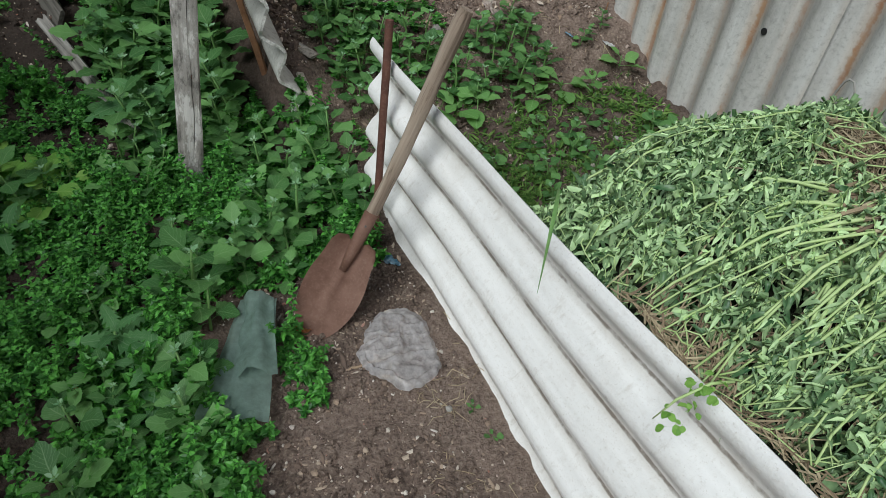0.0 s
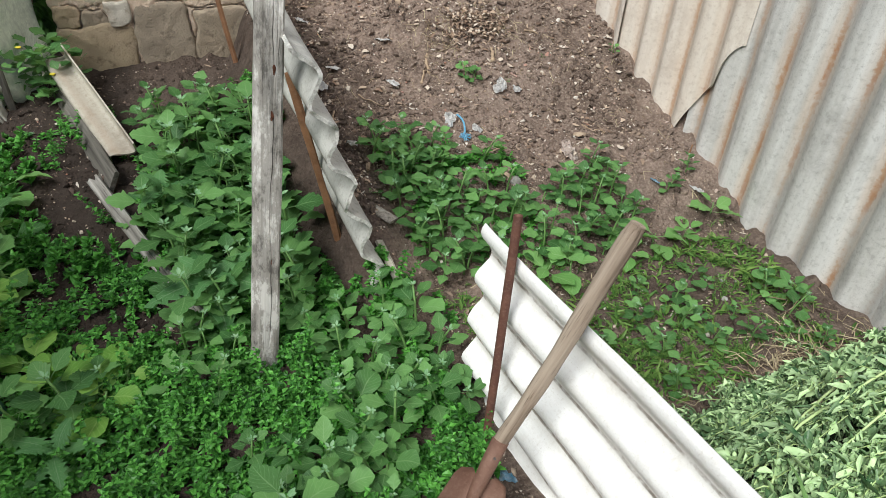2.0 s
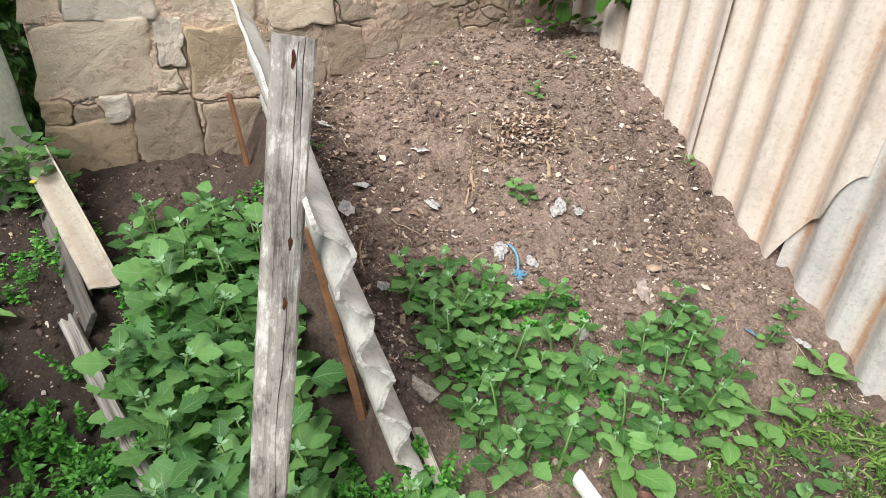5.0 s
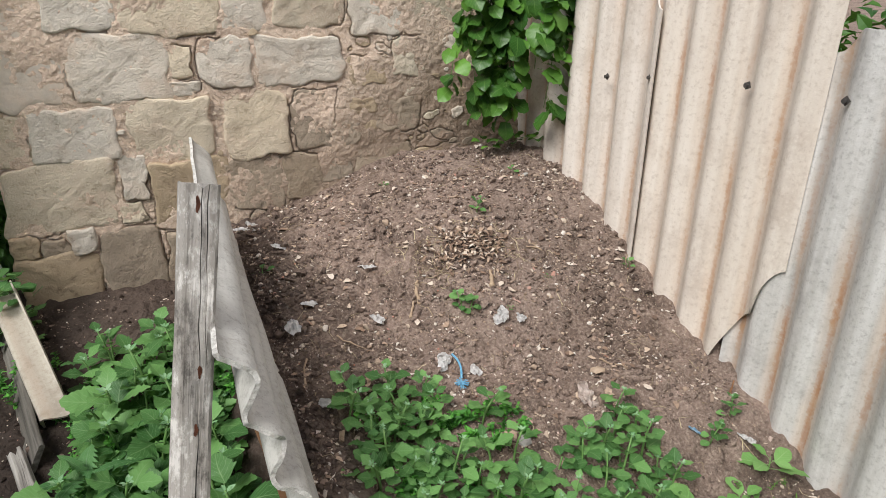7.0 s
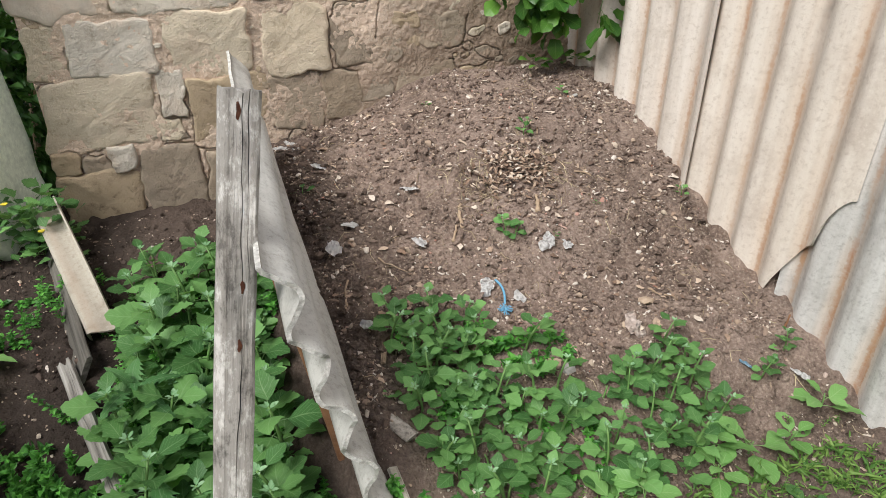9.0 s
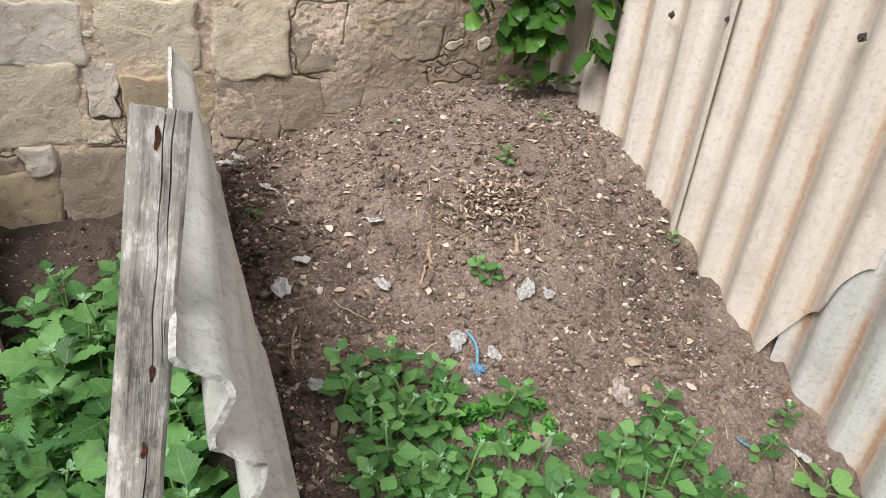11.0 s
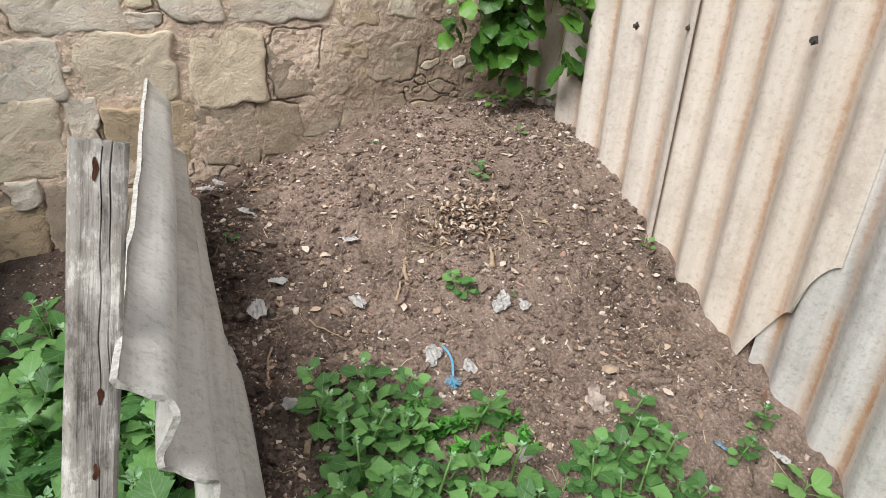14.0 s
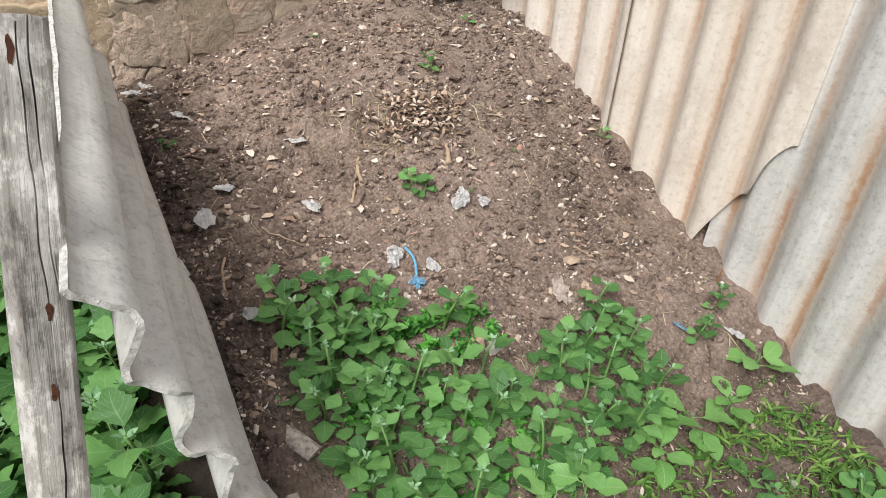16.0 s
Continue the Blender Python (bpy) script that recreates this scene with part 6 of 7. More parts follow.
def ground_mat():
    """The low, dense mat of small-leaved weeds and fine grass."""
    rng = random.Random(77)

    def cover(x, y):
        d = 0.0
        if x < 0.1 and y < 1.05:
            edge = -0.40 - 0.30 * smooth_step(-0.1, -0.75, y) * 0.2 if y < 0.22 else 0.12
            d = max(d, smooth_step(edge + 0.05, edge - 0.05, x + 0.05 * wobble(x, y, 2, 6)))
            d *= 1 - 0.85 * math.exp(-((x + 0.86) ** 2 + (y - 0.02) ** 2) / 0.02)
        if 0.22 < x < 1.5 and 0.3 < y < 0.95:
            d = max(d, 0.55 * smooth_step(-0.25, 0.2, wobble(x, y, 9, 4)) * smooth_step(0.90, 0.62, y) * (1 - 0.5 * smooth_step(0.9, 1.3, x)) + 0.05)
        if 0.2 < x < 0.75 and 0.75 < y < 1.5:
            d = max(d, 0.35 * smooth_step(-0.1, 0.25, wobble(x, y, 5, 7)))
        if x < -0.08 and 0.9 < y < 2.3:
            d = max(d, 0.5 * smooth_step(-0.1, 0.3, wobble(x, y, 9, 4)))
        if x < -0.68 and y > 0.2:
            d = max(d, (0.90 - 0.45 * smooth_step(1.1, 1.8, y)) * smooth_step(-0.4, 0.1, wobble(x, y, 9, 3)))
        if y > 1.15:
            d *= 1 - 0.80 * smooth_step(-1.14, -1.02, x) * smooth_step(-0.60, -0.66, x) * smooth_step(1.25, 1.75, y + 0.5 * (x + 0.9))
        if x < 0.12:
            d *= 0.18 + 0.82 * smooth_step(-0.30, 0.05, wobble(x, y, 41, 6))
        if -0.49 < x < -0.24 and -0.24 < y < 0.22 and abs(x + 0.365 + 0.30 * (y - 0.0)) < 0.10:
            d *= 0.04
        if -0.300 < x < -0.215 + 0.02 * wobble(x, y, 2, 20) and -0.22 < y < 0.03:
            d = 0.95
        # thins out behind the camera and towards the far yard
        return d * smooth_step(-0.95, -0.45, y + 0.35 * wobble(x, y, 15, 3)) * smooth_step(-1.80, -1.30, x + 0.3 * wobble(x, y, 18, 3))

    roots, ups, sizes, sv, sf = [], [], [], [], []
    thin = ([], [], [])
    while len(roots) < 105000:
        x, y = rng.uniform(-1.75, 1.5), rng.uniform(-0.95, 2.4)
        if rng.random() > cover(x, y):
            continue
        thick = 0.18 + 0.55 * smooth_step(-0.25, 0.35, wobble(x, y, 12, 5)) + 0.75 * smooth_step(0.0, 0.3, wobble(x, y, 33, 12))
        h = rng.uniform(0.02, 0.125) * thick * (0.5 if x > 0.15 else 1.0)
        a, lean = rng.uniform(0, 6.28), rng.uniform(0.1, 0.6) * h
        z = ground_z(x, y)
        tip = (lean * math.cos(a), lean * math.sin(a), h)
        k = len(sv)
        for px, py, pz in ((x, y, z), (x + tip[0], y + tip[1], z + h)):
            sv += [(px - 0.0009, py, pz), (px + 0.0009, py, pz), (px, py + 0.0014, pz)]
        sf += [(k, k + 1, k + 4, k + 3), (k + 1, k + 2, k + 5, k + 4), (k + 2, k, k + 3, k + 5)]
        grassy = wobble(x, y, 21, 2.2) > 0.28
        levels = 4 + int(h / 0.011)
        turn = rng.uniform(0, 6.28)
        for i in range(levels):
            q = (i + 1) / levels
            turn += 1.57 + rng.uniform(-0.4, 0.4)
            for s in (0, math.pi):
                b = turn + s
                up = rng.uniform(0.1, 0.9) if not grassy else rng.uniform(0.8, 2.2)
                length = rng.uniform(0.012, 0.030) * (1.15 - 0.45 * q) * (1.5 if grassy else 1.0)
                if x > 0.22 and y < 0.95:
                    up, length = up + 0.5, length * 0.6
                for store, item in zip(thin if x > 0.22 and y < 0.95 else (roots, ups, sizes), ((x + tip[0] * q, y + tip[1] * q, z + h * q), (math.cos(b), math.sin(b), up), length)):
                    store.append(item)
    leaf_cloud("weed_mat", roots, ups, sizes, LEAF_MAT, "dense low mat of small-leaved green weeds and grass", "ground cover", 0.62, 5, stems=(sv, sf))
    # thin yellowish grass between the white sheet and the fence
    for _ in range(3400):
        x, y = rng.uniform(0.26, 1.54), rng.uniform(0.24, 0.86)
        if wobble(x, y, 27, 4) < rng.uniform(-0.25, 0.25) or heap_z(x, y) > 0.06:
            continue
        b = rng.uniform(0, 6.28)
        for store, item in zip(thin, ((x, y, ground_z(x, y) - 0.004), (math.cos(b), math.sin(b), rng.uniform(0.5, 2.5)), rng.uniform(0.02, 0.055))):
            store.append(item)
    leaf_cloud("sparse_grass", *thin, LEAF_DRYISH, "sparse yellowish grass and seedlings beside the weed heap", "ground cover", 0.24, 6, droop=0.6)


ground_mat()


# ---- the heap of pulled weeds ----


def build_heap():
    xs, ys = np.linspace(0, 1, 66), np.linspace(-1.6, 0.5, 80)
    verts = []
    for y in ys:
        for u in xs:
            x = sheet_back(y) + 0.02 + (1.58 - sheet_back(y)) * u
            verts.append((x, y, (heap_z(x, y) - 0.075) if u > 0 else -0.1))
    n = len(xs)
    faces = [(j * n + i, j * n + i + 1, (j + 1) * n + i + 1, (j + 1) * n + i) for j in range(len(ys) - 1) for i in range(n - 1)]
    # near-black colour stands for the shade deep between the loose leaves
    core = link_mesh("heap_core", verts, faces, plain_material("heap_gap_shade", (0.012, 0.017, 0.008), (0.04, 0.045, 0.02), 35, 0.9, 0.9), smooth=True)
    tagged(core, "core of the pulled-weed heap, near-black for shade between leaves", "weed heap", kind="stuff")
    rng = random.Random(31)
    roots, ups, sizes, sv, sf, dv, df = [], [], [], [], [], [], []

    def strand(store, pts, r, sides=4):
        v, f = tube(pts, r, sides, False)
        k = len(store[0])
        store[0].extend(v)
        store[1].extend(tuple(i + k for i in face) for face in f)

    # bundles: pulled plants laid together, roots at one end, leafy tops at the other
    bundles = [(0.92, -0.50, 178, 44, 0.46), (0.98, -0.62, 200, 40, 0.42), (0.86, -0.36, 150, 34, 0.42), (0.80, -0.80, 170, 34, 0.42), (1.05, -0.20, 160, 30, 0.40), (1.30, -0.30, 110, 30, 0.40), (0.72, -0.62, 215, 30, 0.36), (1.2, -0.75, 190, 34, 0.45),
               (0.62, -0.95, 160, 30, 0.4), (1.35, -0.05, 140, 26, 0.4), (0.95, -1.0, 185, 30, 0.45), (0.75, -0.1, 140, 26, 0.34), (0.6, -0.35, 120, 24, 0.32)]
    for bx, by, heading, count, reach in bundles:
        for _ in range(int(count * 0.35)):
            a = radians(heading + rng.gauss(0, 22))
            x0, y0 = bx + rng.gauss(0, 0.05), by + rng.gauss(0, 0.07)
            length = reach * rng.uniform(0.6, 1.15)
            lift = rng.uniform(0.005, 0.065)
            bend = rng.gauss(0, 0.5)
            pts = []
            for k in np.linspace(0, 1, 7):
                aa = a + bend * k
                x, y = x0 + length * k * math.cos(aa), y0 + length * k * math.sin(aa)
                x = max(x, sheet_back(y))
                pts.append((x, y, heap_z(x, y) + lift + 0.02 * math.sin(3 * k) + 0.004))
            strand((sv, sf), pts, [0.0024 * (1 - 0.6 * k) * rng.uniform(0.7, 1.2) for k in np.linspace(0, 1, 7)])
            for _ in range(40):
                k = rng.betavariate(3.4, 1.3)
                i = min(5, int(k * 6))
                p = Vector(pts[i]).lerp(Vector(pts[i + 1]), k * 6 - i)
                b = a + bend * k + rng.gauss(0, 0.9)
                roots.append(p)
                ups.append((math.cos(b), math.sin(b), rng.gauss(0.1, 0.65)))
                sizes.append(rng.uniform(0.008, 0.022))
    # fans of bare stems, their leafy tops spread out away from the roots
    fans = [(0.71, -0.655, 158, 11, 34, 0.40), (0.68, -0.69, 176, 10, 32, 0.44), (0.61, -0.745, 203, 9, 26, 0.32), (0.82, -0.43, 172, 12, 22, 0.30), (0.74, -0.32, 176, 16, 22, 0.30), (0.98, -0.32, 150, 14, 20, 0.30), (0.60, -0.95, 168, 9, 30, 0.34), (0.58, -0.20, 165, 18, 16, 0.26)]
    for fx, fy, heading, wide, count, far in fans:
        for _ in range(int(count * 0.48)):
            a, bend = radians(heading + rng.gauss(0, 0.7 * wide)), rng.gauss(0, 0.22)
            x0, y0 = fx + rng.gauss(0, 0.022), fy + rng.gauss(0, 0.035)
            length, lift = far * rng.uniform(0.5, 1.0), rng.uniform(0.015, 0.065)
            pts = []
            for k in np.linspace(0, 1, 7):
                x, y = x0 + length * k * math.cos(a + bend * k), y0 + length * k * math.sin(a + bend * k)
                x = max(x, sheet_back(y))
                pts.append((x, y, lift + 0.028 * math.sin(2.8 * k)))
            ends = [heap_z(*pts[i][:2]) for i in (0, 3, 6)]
            pts = [(x, y, z + float(np.interp(i, (0, 3, 6), ends))) for i, (x, y, z) in enumerate(pts)]
            r = rng.uniform(0.0028, 0.0050)
            strand((sv, sf), pts, [r * (1 - 0.5 * k) for k in np.linspace(0, 1, 7)], 5)
            strand((dv, df), [Vector(p) + Vector((0, 0, 0.0015)) for p in pts[:2]], [1.35 * r, 1.1 * r], 5)
            for _ in range(14):
                k = rng.uniform(0.6, 0.999)
                i = int(k * 6)
                roots.append(Vector(pts[i]).lerp(Vector(pts[i + 1]), k * 6 - i))
                b = a + bend * k + rng.gauss(0, 0.8)
                ups.append((math.cos(b), math.sin(b), rng.gauss(0.0, 0.6)))
                sizes.append(rng.uniform(0.009, 0.022))
            for _ in range(3):
                b, q = a + math.pi + rng.gauss(0, 0.6), rng.uniform(0.02, 0.06)
                p = Vector(pts[0])
                strand((dv, df), [p, p + Vector((0.5 * q * math.cos(b), 0.5 * q * math.sin(b), rng.uniform(-0.01, 0.01))), p + Vector((q * math.cos(b), q * math.sin(b), -0.015))], [0.0022, 0.0016, 0.0007], 3)
    # leafy shoot ends, limp and turned all ways
    for _ in range(2300):
        x0, y0 = rng.uniform(0.24, 1.55), rng.uniform(-1.35, 0.36)
        if heap_z(x0, y0) < 0.03 or x0 < sheet_back(y0) + 0.02 or ((x0 - 0.92) / 0.16) ** 2 + ((y0 + 0.58) / 0.20) ** 2 < 1:
            continue
        a, bend, length, lift = rng.uniform(0, 6.28), rng.gauss(0, 0.9), rng.uniform(0.04, 0.10), rng.uniform(0.0, 0.05)
        pts = []
        for k in (0, 0.33, 0.67, 1):
            x, y = x0 + length * k * math.cos(a + bend * k), y0 + length * k * math.sin(a + bend * k)
            x = max(x, sheet_back(y))
            pts.append((x, y, heap_z(x, y) + lift + 0.03 * math.sin(2.6 * k)))
        strand((sv, sf), pts, [0.0022, 0.0019, 0.0015, 0.0008], 4)
        for i in range(24):
            k = (i + 0.5) / 24
            q = min(2, int(k * 3))
            roots.append(Vector(pts[q]).lerp(Vector(pts[q + 1]), k * 3 - q))
            b = a + bend * k + (1 if i % 2 else -1) * rng.uniform(0.3, 1.5)
            ups.append((math.cos(b), math.sin(b), rng.gauss(-0.1, 0.7)))
            sizes.append(rng.uniform(0.013, 0.034) * (1.1 - 0.5 * k))
    # leaves that hang over the white sheet's edge
    for _ in range(1500):
        y = rng.uniform(-1.35, -0.28)
        roots.append((sheet_back(y) + rng.uniform(0.004, 0.05), y, heap_z(sheet_back(y) + 0.02, y) + rng.uniform(-0.03, 0.03)))
        b = math.pi + rng.gauss(0, 1.1)
        ups.append((math.cos(b), math.sin(b), rng.gauss(0.25, 0.5)))
        sizes.append(rng.uniform(0.014, 0.038))
    for _ in range(30000):
        x, y = rng.uniform(0.215, 1.57), rng.uniform(-1.4, 0.42)
        if heap_z(x, y) < 0.02 or x < sheet_back(y):
            continue
        if rng.random() < 0.60 and any(0 < (x - fx) * math.cos(radians(h)) + (y - fy) * math.sin(radians(h)) < 0.75 * far and abs((y - fy) * math.cos(radians(h)) - (x - fx) * math.sin(radians(h))) < 0.07 for fx, fy, h, _, _, far in fans):
            continue
        if wobble(x, y, 44, 14) > 0.18 and rng.random() < 0.85:
            continue
        if wobble(x, y, 40, 3.5) > 0.30 or (x > 0.98 and -0.62 < y < -0.36 and x < 1.15):
            if rng.random() < 0.75:
                continue
        b = rng.uniform(0, 6.28)
        roots.append((x, y, heap_z(x, y) + rng.uniform(-0.075, 0.040)))
        ups.append((math.cos(b), math.sin(b), rng.gauss(0.1, 0.8)))
        sizes.append(rng.uniform(0.012, 0.030))
    keep = [sheet_back(r[1]) + 0.035 < r[0] < 1.57 and (rng.random() > 0.8 or ((r[0] - 1.28) / 0.24) ** 2 + ((r[1] - 0.02) / 0.15) ** 2 > 1) and (rng.random() > 0.86 or ((r[0] - 0.90) / 0.15) ** 2 + ((r[1] + 0.58) / 0.22) ** 2 > 1) for r in roots]
    roots, ups, sizes = ([v for v, k in zip(some, keep) if k] for some in (roots, ups, sizes))
    leaf_cloud("wilted_leaves", roots, ups, sizes, LEAF_WILT, "heap of pulled weeds, wilting grey-green leaves", "weed heap", 0.46, 9, 0.75, None, 0.9, True)
    ob = link_mesh("weed_stems", sv, sf, STEM_CUT, smooth=True)
    tagged(ob, "pale green bare stems fanned over the weed heap", "weed heap", kind="stuff")
    # dry roots and straw: at the bundles' root ends, along the sheet and on the far right
    for bx, by, spread_, count in ((0.78, -0.67, 0.06, 260), (0.87, -0.60, 0.09, 380), (0.95, -0.48, 0.10, 320), (0.70, -0.80, 0.07, 100), (0.33, -0.74, 0.09, 150), (0.40, -0.92, 0.10, 140), (0.30, -0.62, 0.05, 60), (1.05, -0.05, 0.14, 260), (1.3, 0.08, 0.15, 420), (1.2, -0.2, 0.14, 260), (1.1, 0.15, 0.10, 160)):
        for _ in range(count):
            x, y = rng.gauss(bx, spread_), rng.gauss(by, spread_)
            x = max(x, sheet_back(y))
            a, length = rng.uniform(0, 6.28), rng.uniform(0.03, 0.13)
            curl = rng.gauss(0, 1.2)
            pts = []
            for k in (0, 0.5, 1):
                px, py = x + length * k * math.cos(a + curl * k), y + length * k * math.sin(a + curl * k)
                px = min(1.56, max(sheet_back(py), px))
                pts.append((px, py, max(heap_z(px, py), ground_z(px, py)) + rng.uniform(0.005, 0.045)))
            strand((dv, df), pts, [0.0022, 0.0018, 0.0008], 3)
    ob = link_mesh("dry_roots", dv, df, STRAW)
    tagged(ob, "tangled dry roots and straw on the weed heap", "weed heap", kind="stuff")


build_heap()


def build_sheet_sprigs():
    """A wilted sprig and a grass blade that hang over the white sheet's top edge."""
    rng = random.Random(3)
    for x, y, z, n, mat_kinds, label in ((0.262, -0.80, 0.585, 34, YELLOWISH, "wilted yellow-green sprig hanging over the white sheet"),):
        sprig = thing("wilted_sprig", pose(x, y, z), label, "sprig")
        v, f = tube([(0.06, 0, 0.02), (0.02, 0.01, 0.022), (-0.03, 0.02, -0.01), (-0.05, 0.03, -0.07)], [0.003, 0.003, 0.0025, 0.001], 5)
        link_mesh("stem", v, f, STEM_CUT, sprig, smooth=True)
        for i in range(n):
            k = rng.random()
            put_leaf(rng.choice(mat_kinds), sprig, (0.04 - 0.09 * k, rng.uniform(-0.02, 0.025), 0.025 - 0.08 * k * k), rng.uniform(0.009, 0.02), rng.uniform(90, 270), rng.uniform(-50, 10), rng.uniform(-40, 40))
    blade = thing("grass_blade", pose(0.20, -0.38, 0.60), "long pale grass blade bent over the white sheet", "grass blade")
    nv, verts = 12, []
    for j in range(nv + 1):
        k = j / nv
        w = 0.0065 * math.sin(math.pi * min(1, k * 0.9 + 0.1)) + 0.0006
        p = Vector((0.10 - 0.155 * k, 0.10 - 0.20 * k, 0.02 + 0.05 * math.sin(k * 2.4) - 0.10 * k * k * k))
        verts += [(p.x, p.y - w, p.z + 0.3 * w), (p.x, p.y, p.z), (p.x, p.y + w, p.z + 0.3 * w)]
    faces = [f for j in range(nv) for f in ((3 * j, 3 * j + 1, 3 * j + 4, 3 * j + 3), (3 * j + 1, 3 * j + 2, 3 * j + 5, 3 * j + 4))]
    link_mesh("blade", verts, faces, STEM, blade, smooth=True)


build_sheet_sprigs()


# ---- vine in the corner, foliage beyond the fence and wall ----


def build_vine():
    vine = thing("climbing_vine", pose(1.45, 2.83, 0.75), "green climbing vine hanging in the corner of wall and fence", "vine")
    rng = random.Random(8)
    runs = []
    for k in range(14):
        x0 = rng.uniform(-0.27, 0.05)
        y0 = rng.uniform(-0.02, 0.04) - 1.9 * max(0.0, x0 + 0.08)
        low = rng.uniform(0.16, 0.60)
        pts = [(x0 + 0.05 * math.sin(q * 3 + k) + 0.03 * q * math.cos(k * 2.0), y0 - 0.05 * math.sin(q * 3) - 0.03, 1.35 - (1.35 - low) * q) for q in np.linspace(0, 1, 10)]
        runs.append(pts)
        v, f = tube(pts, [0.0045 - 0.003 * q for q in np.linspace(0, 1, 10)], 5)
        link_mesh("stem", v, f, STEM, vine, smooth=True)
    for i in range(500):
        pts = rng.choice(runs)
        q = rng.random() ** 0.8 * 8.99
        p = Vector(pts[int(q)]).lerp(Vector(pts[int(q) + 1]), q % 1)
        put_leaf(rng.choice(HEART), vine, p + Vector((rng.uniform(-0.02, 0.02), rng.uniform(-0.06, 0.0), 0)), rng.uniform(0.05, 0.115), rng.uniform(180, 360), rng.uniform(-75, -15), rng.uniform(-40, 40))
    for x, y, s in ((-0.16, -0.06, 0.05), (-0.10, -0.08, 0.04), (0.02, -0.05, 0.05), (0.06, -0.10, 0.05), (0.10, -0.06, 0.045), (0.0, -0.09, 0.04), (0.13, -0.12, 0.04), (-0.13, -0.09, 0.04)):
        for a in (200, 260, 320):
            put_leaf(rng.choice(HEART), vine, (x, y, 0.03 + rng.uniform(0, 0.05)), s, a + rng.uniform(-30, 30), rng.uniform(0, 40), rng.uniform(-20, 20))


build_vine()


def build_far_foliage():
    rng = random.Random(14)
    for cx, cy, cz, rx, ry, rz, count, label in ((2.25, 0.9, 1.0, 0.5, 1.2, 0.75, 3600, "dark green bush growing behind the fence"), (2.2, 2.2, 1.0, 0.45, 1.0, 0.8, 2400, "dark green bush growing behind the fence"), (-1.35, 4.1, 0.75, 0.75, 0.5, 0.95, 4200, "green bush behind the greenhouse and wall end"), (-1.12, 3.50, 0.55, 0.30, 0.34, 0.65, 2600, "dark green bush crowding the gap beside the greenhouse")):
        bush = thing("bush", pose(cx, cy, 0), label, "bush", "bushes beyond")
        v, f = [], []
        for k in range(9):
            a = rng.uniform(0, 6.28)
            pts = [(0.05 * math.cos(a), 0.05 * math.sin(a), -0.05), (0.3 * rx * math.cos(a), 0.3 * ry * math.sin(a), 0.5 * cz), (0.7 * rx * math.cos(a), 0.7 * ry * math.sin(a), cz + 0.3 * rz)]
            vv, ff = tube(pts, [0.02, 0.012, 0.004], 6)
            f += [tuple(i + len(v) for i in face) for face in ff]
            v += vv
        link_mesh("stems", v, f, DRY_STICK, bush, smooth=True)
        roots, ups, sizes = [], [], []
        while len(roots) < count:
            d = Vector((rng.gauss(0, 1), rng.gauss(0, 1), rng.gauss(0, 1))).normalized()
            r = rng.uniform(0.45, 1.0) ** 0.5 * (0.85 + 0.3 * noise.noise(d * 2.3 + Vector((cx, cy, 0))))
            p = (d.x * r * rx, d.y * r * ry, cz + d.z * r * rz)
            if p[2] < 0.02 or (cx > 0 and cx + p[0] < 1.70) or (cx < 0 and cy + p[1] < 3.5 and cx + p[0] > -0.9):
                continue
            roots.append(p)
            ups.append((d.x + rng.gauss(0, 0.6), d.y + rng.gauss(0, 0.6), d.z - 0.3 + rng.gauss(0, 0.5)))
            sizes.append(rng.uniform(0.04, 0.085))
        crown = leaf_cloud("crown", roots, ups, sizes, LEAF_FAR, "", "", 0.55, 17, 0.2)
        crown.parent = bush
        del crown["kind"]
    # small yellow-flowered herb at the wall end
    herb = thing("flowering_herb", pose(-0.95, 2.68, ground_z(-0.95, 2.68)), "small herb with yellow flowers beside the greenhouse", "herb")
    for i in range(130):
        z = rng.uniform(0.0, 0.26)
        put_leaf(rng.choice(BROAD), herb, (rng.gauss(0, 0.07), rng.gauss(0, 0.08), z), rng.uniform(0.04, 0.07), rng.uniform(0, 360), rng.uniform(-10, 40), rng.uniform(-20, 20))
    v, f = tube([(0, 0, -0.02), (0.01, 0, 0.12), (0.0, -0.02, 0.27)], [0.004, 0.003, 0.002], 5)
    link_mesh("stem", v, f, STEM, herb, smooth=True)
    for x, y, z in ((0.03, -0.08, 0.14), (-0.07, -0.05, 0.26)):
        bm = bmesh.new()
        bmesh.ops.create_cone(bm, cap_ends=True, segments=10, radius1=0.004, radius2=0.013, depth=0.008)
        b = part("flower", bm, YELLOW, herb, "small yellow flower")
        b.location = (x, y, z)


build_far_foliage()


# ---- crumbs, pebbles, chips and dry bits on the bare soil ----


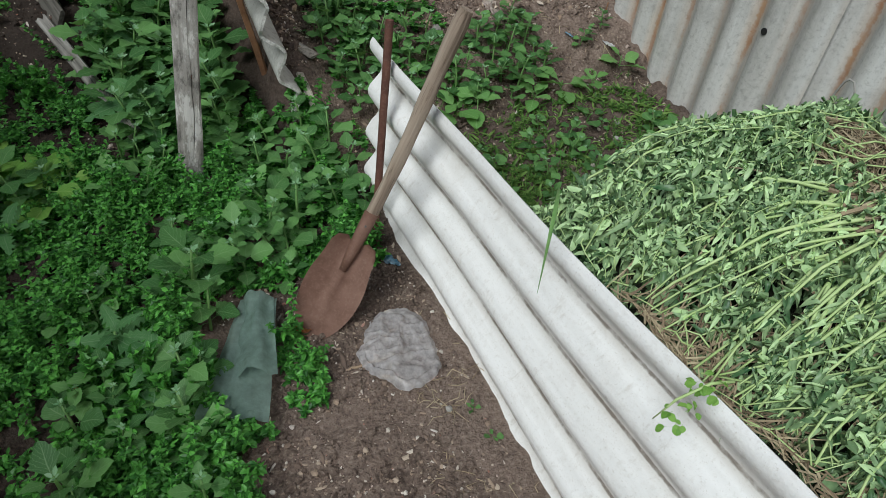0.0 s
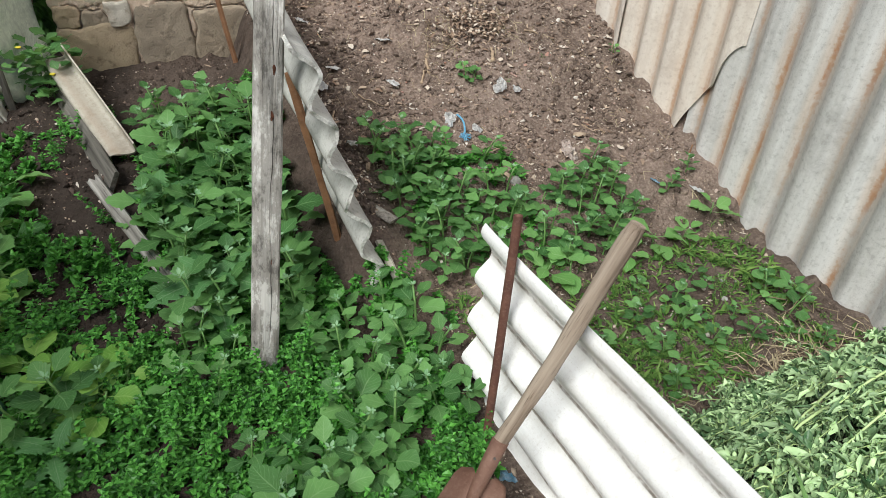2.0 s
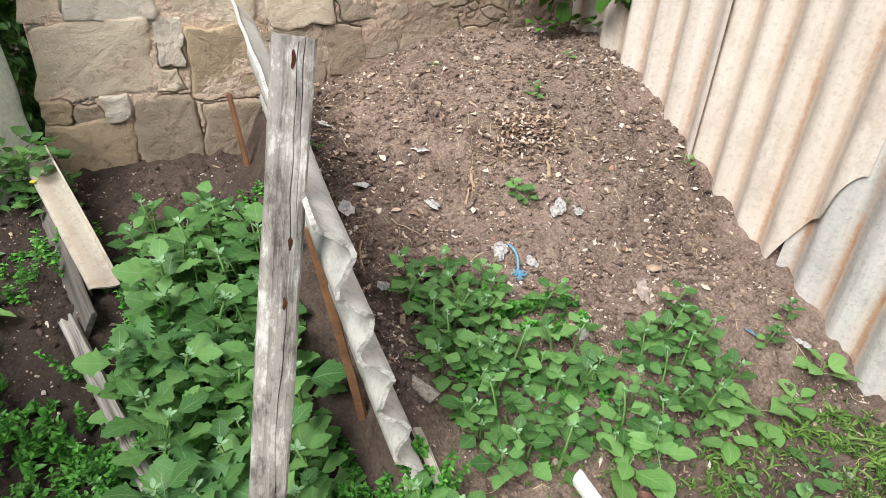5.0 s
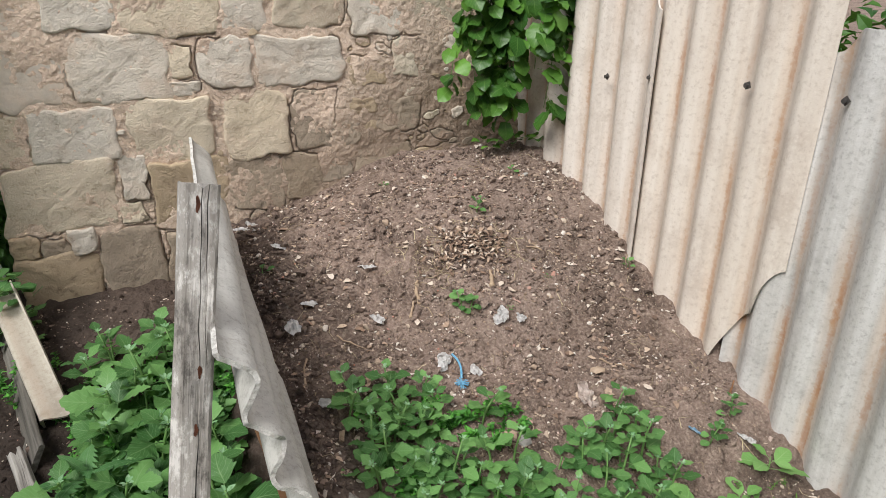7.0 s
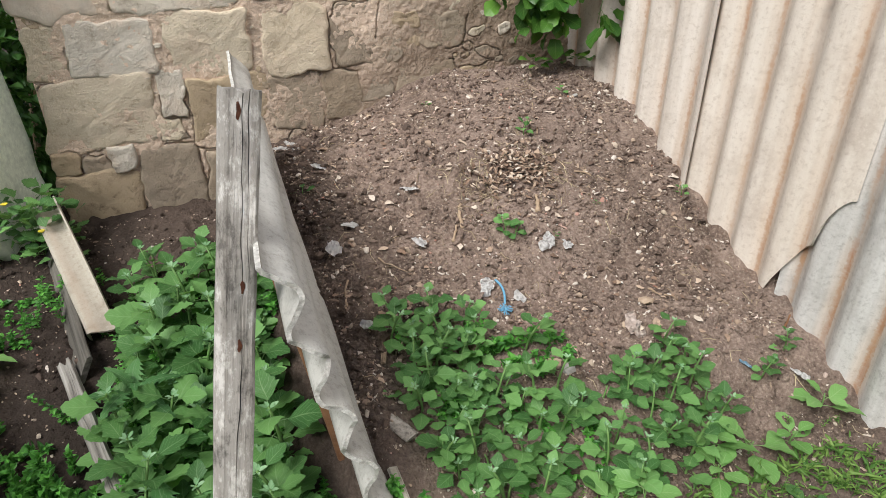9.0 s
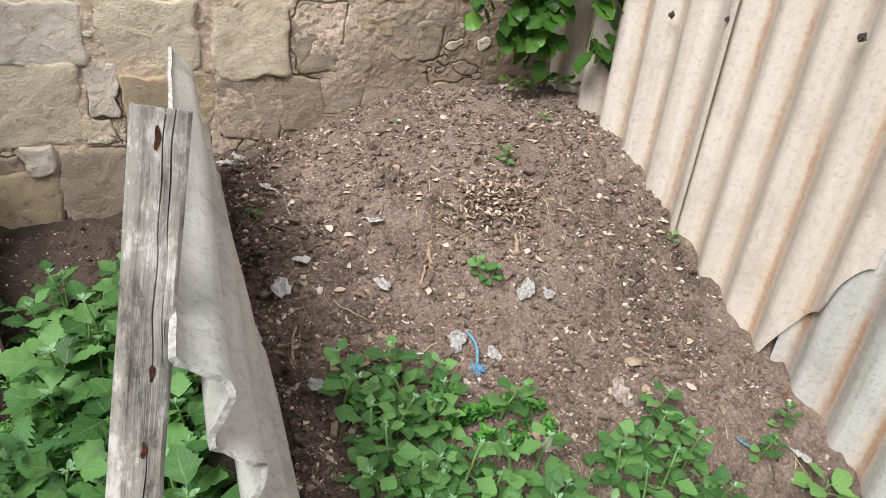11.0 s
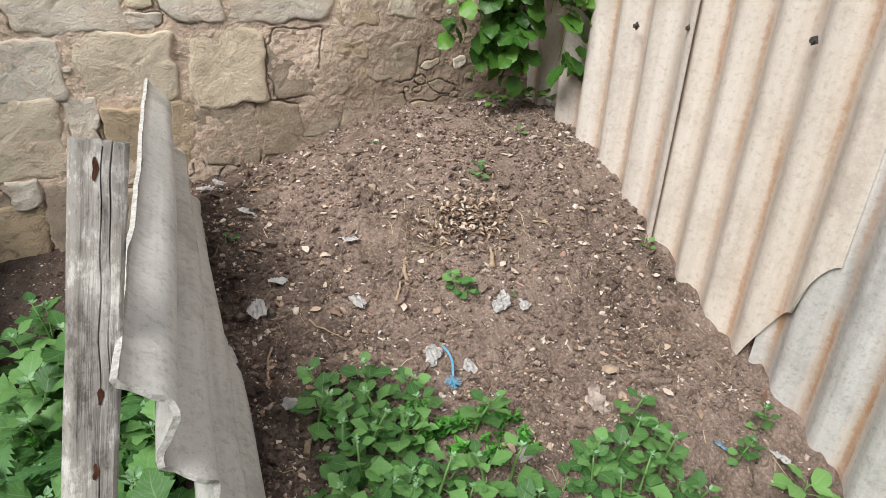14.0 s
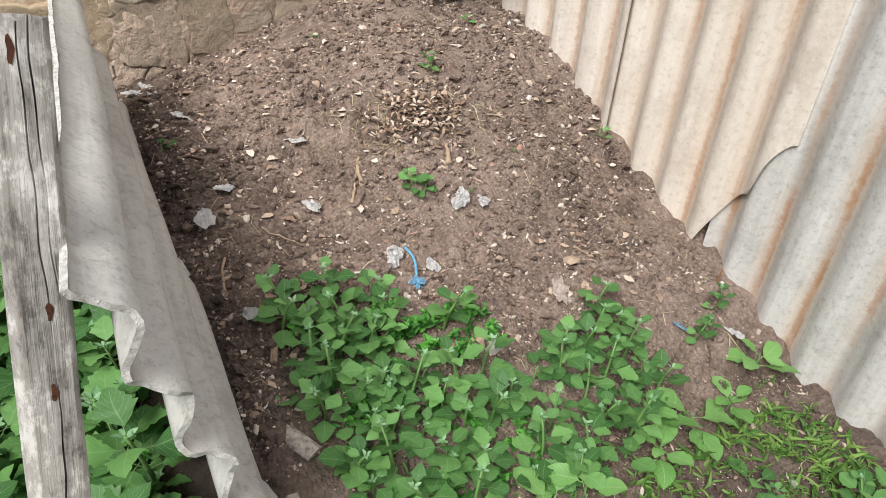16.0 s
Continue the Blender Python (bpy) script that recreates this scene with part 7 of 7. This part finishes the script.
def soil_bits():
    rng = np.random.default_rng(4)
    ball = bmesh.new()
    bmesh.ops.create_icosphere(ball, subdivisions=1, radius=1.0)
    shape, tris = np.array([tuple(v.co) for v in ball.verts]), np.array([[v.index for v in f.verts] for f in ball.faces])
    ball.free()
    zones = ((9000, -0.02, 1.58, 1.25, 2.92, 1.0), (2600, 0.02, 1.58, 0.35, 1.3, 0.85), (2500, -0.42, 0.155, -0.75, 0.35, 0.8), (1300, -1.15, -0.15, 0.9, 2.85, 0.9), (260, 0.02, 0.24, 1.0, 2.8, 1.3))
    for name, share, least, grow, most, chips, material, label in (("soil_litter", 3.0, 0.0014, 0.0025, 0.016, 0.26, BITS, "pebbles, wood chips and dry bits on bare soil"),
                                                                   ("soil_crumbs", 1.0, 0.003, 0.0046, 0.021, 0.0, SOIL, "loose crumbs and clods of brown soil")):
        verts, faces, k = [], [], 0
        for count, x0, x1, y0, y1, big in zones:
            for _ in range(int(count * share)):
                x, y = rng.uniform(x0, x1), rng.uniform(y0, y1)
                if wobble(x, y, 30, 5) + 0.6 * wobble(x, y, 36, 16) < rng.uniform(-0.55, 0.30):
                    continue
                r = min(least + grow * rng.exponential(0.9), most) * big
                a = rng.uniform(0, 6.28)
                if rng.random() < chips:
                    s = np.array((r * rng.uniform(1.4, 2.6), r * rng.uniform(0.4, 0.8), r * 0.4))
                else:
                    s = np.array((r, r * rng.uniform(0.65, 1), r * rng.uniform(0.5, 0.95)))
                p = shape * s * rng.uniform(0.55, 1.35, (12, 1))
                c, q = math.cos(a), math.sin(a)
                tilt = rng.normal(0, 0.35)
                p = np.stack([p[:, 0] * c - p[:, 1] * q, p[:, 0] * q + p[:, 1] * c, p[:, 2] + tilt * p[:, 0]], 1)
                p += (x, y, ground_z(x, y) + s[2] * 0.4)
                verts.extend(p.tolist())
                faces.extend((tris + k).tolist())
                k += 12
        tagged(link_mesh(name, verts, faces, material), label, "soil litter", kind="stuff")
    # curled bits of dry leaf and husk, thickest in one nest on the slope
    r3 = random.Random(12)
    v, f = [], []
    for k in range(620):
        x, y = (r3.gauss(0.86, 0.085), r3.gauss(2.05, 0.060)) if k < 70 else (r3.uniform(0.03, 1.55), r3.uniform(1.2, 2.88))
        a, size, curl = r3.uniform(0, 6.28), 0.005 + 0.014 * r3.random() ** 2, r3.uniform(-0.7, 1.3)
        c, q = math.cos(a), math.sin(a)
        z = ground_z(x, y) + 0.004 + (r3.uniform(0, 0.032) if k < 70 else 0)
        n = len(v)
        for i in range(4):
            u = i / 3 - 0.5
            w = size * (0.22, 0.62, 0.55, 0.12)[i] * r3.uniform(0.7, 1.2)
            lift = size * (curl * (0.5 - 2 * u * u) + 0.3 * r3.random())
            for side in (-1, 1):
                lx, ly = 2 * size * u, side * w
                px, py = x + lx * c - ly * q, y + lx * q + ly * c
                v.append((px, py, max(z, ground_z(px, py) + 0.002) + max(0.0, lift)))
        f += [(n + 2 * i, n + 2 * i + 1, n + 2 * i + 3, n + 2 * i + 2) for i in range(3)]
    # the nest: brown strips of withered leaf curled into loops
    for k in range(300):
        x, y = r3.gauss(0.86, 0.085), r3.gauss(2.05, 0.055)
        a, ring, width, turns = r3.uniform(0, 6.28), r3.uniform(0.005, 0.014), r3.uniform(0.0025, 0.0065), r3.uniform(1.8, 4.4)
        tip, z, n = r3.uniform(-1.2, 1.2), ground_z(x, y) + 0.004 + 0.030 * r3.random() ** 2, len(v)
        for i in range(7):
            b = turns * i / 6
            lx, lz = ring * math.cos(b) * (1 + 0.1 * i), ring * math.sin(b)
            for side in (-1, 1):
                ly = side * width * (0.4 if i in (0, 6) else 1) + tip * lz
                v.append((x + lx * math.cos(a) - ly * math.sin(a), y + lx * math.sin(a) + ly * math.cos(a), z + 0.5 * ring + lz))
        f += [(n + 2 * i, n + 2 * i + 1, n + 2 * i + 3, n + 2 * i + 2) for i in range(6)]
    tagged(link_mesh("dry_leaf_bits", v, f, LEAF_BITS), "curled pale bits of dry leaf on the soil heap", "soil litter", kind="stuff")
    # dry rootlets and straw
    r2 = random.Random(6)
    v, f = [], []
    for _ in range(1100):
        pick = r2.random()
        if pick < 0.40:
            x, y = r2.gauss(0.86, 0.12), r2.gauss(2.05, 0.07)
        elif pick < 0.56:
            x, y = r2.gauss(0.03, 0.09), r2.gauss(-0.38, 0.12)
        else:
            x, y = r2.uniform(0.0, 1.55), r2.uniform(0.5, 2.85)
        if wobble(x, y, 50, 4) < -0.1:
            continue
        a, length, curl = r2.uniform(0, 6.28), r2.uniform(0.012, 0.06), r2.gauss(0, 1)
        pts = []
        for k in (0, 0.5, 1):
            px, py = x + length * k * math.cos(a + curl * k), y + length * k * math.sin(a + curl * k)
            pts.append((px, py, ground_z(px, py) + 0.002 + 0.010 * math.sin(k * 3) * r2.random()))
        vv, ff = tube(pts, [0.0014, 0.0014, 0.0006], 3, False)
        f += [tuple(i + len(v) for i in face) for face in ff]
        v += vv
    ob = link_mesh("dry_rootlets", v, f, STRAW)
    tagged(ob, "scattered dry rootlets and straw on the soil heap", "soil litter", kind="stuff")


soil_bits()
build_stones()
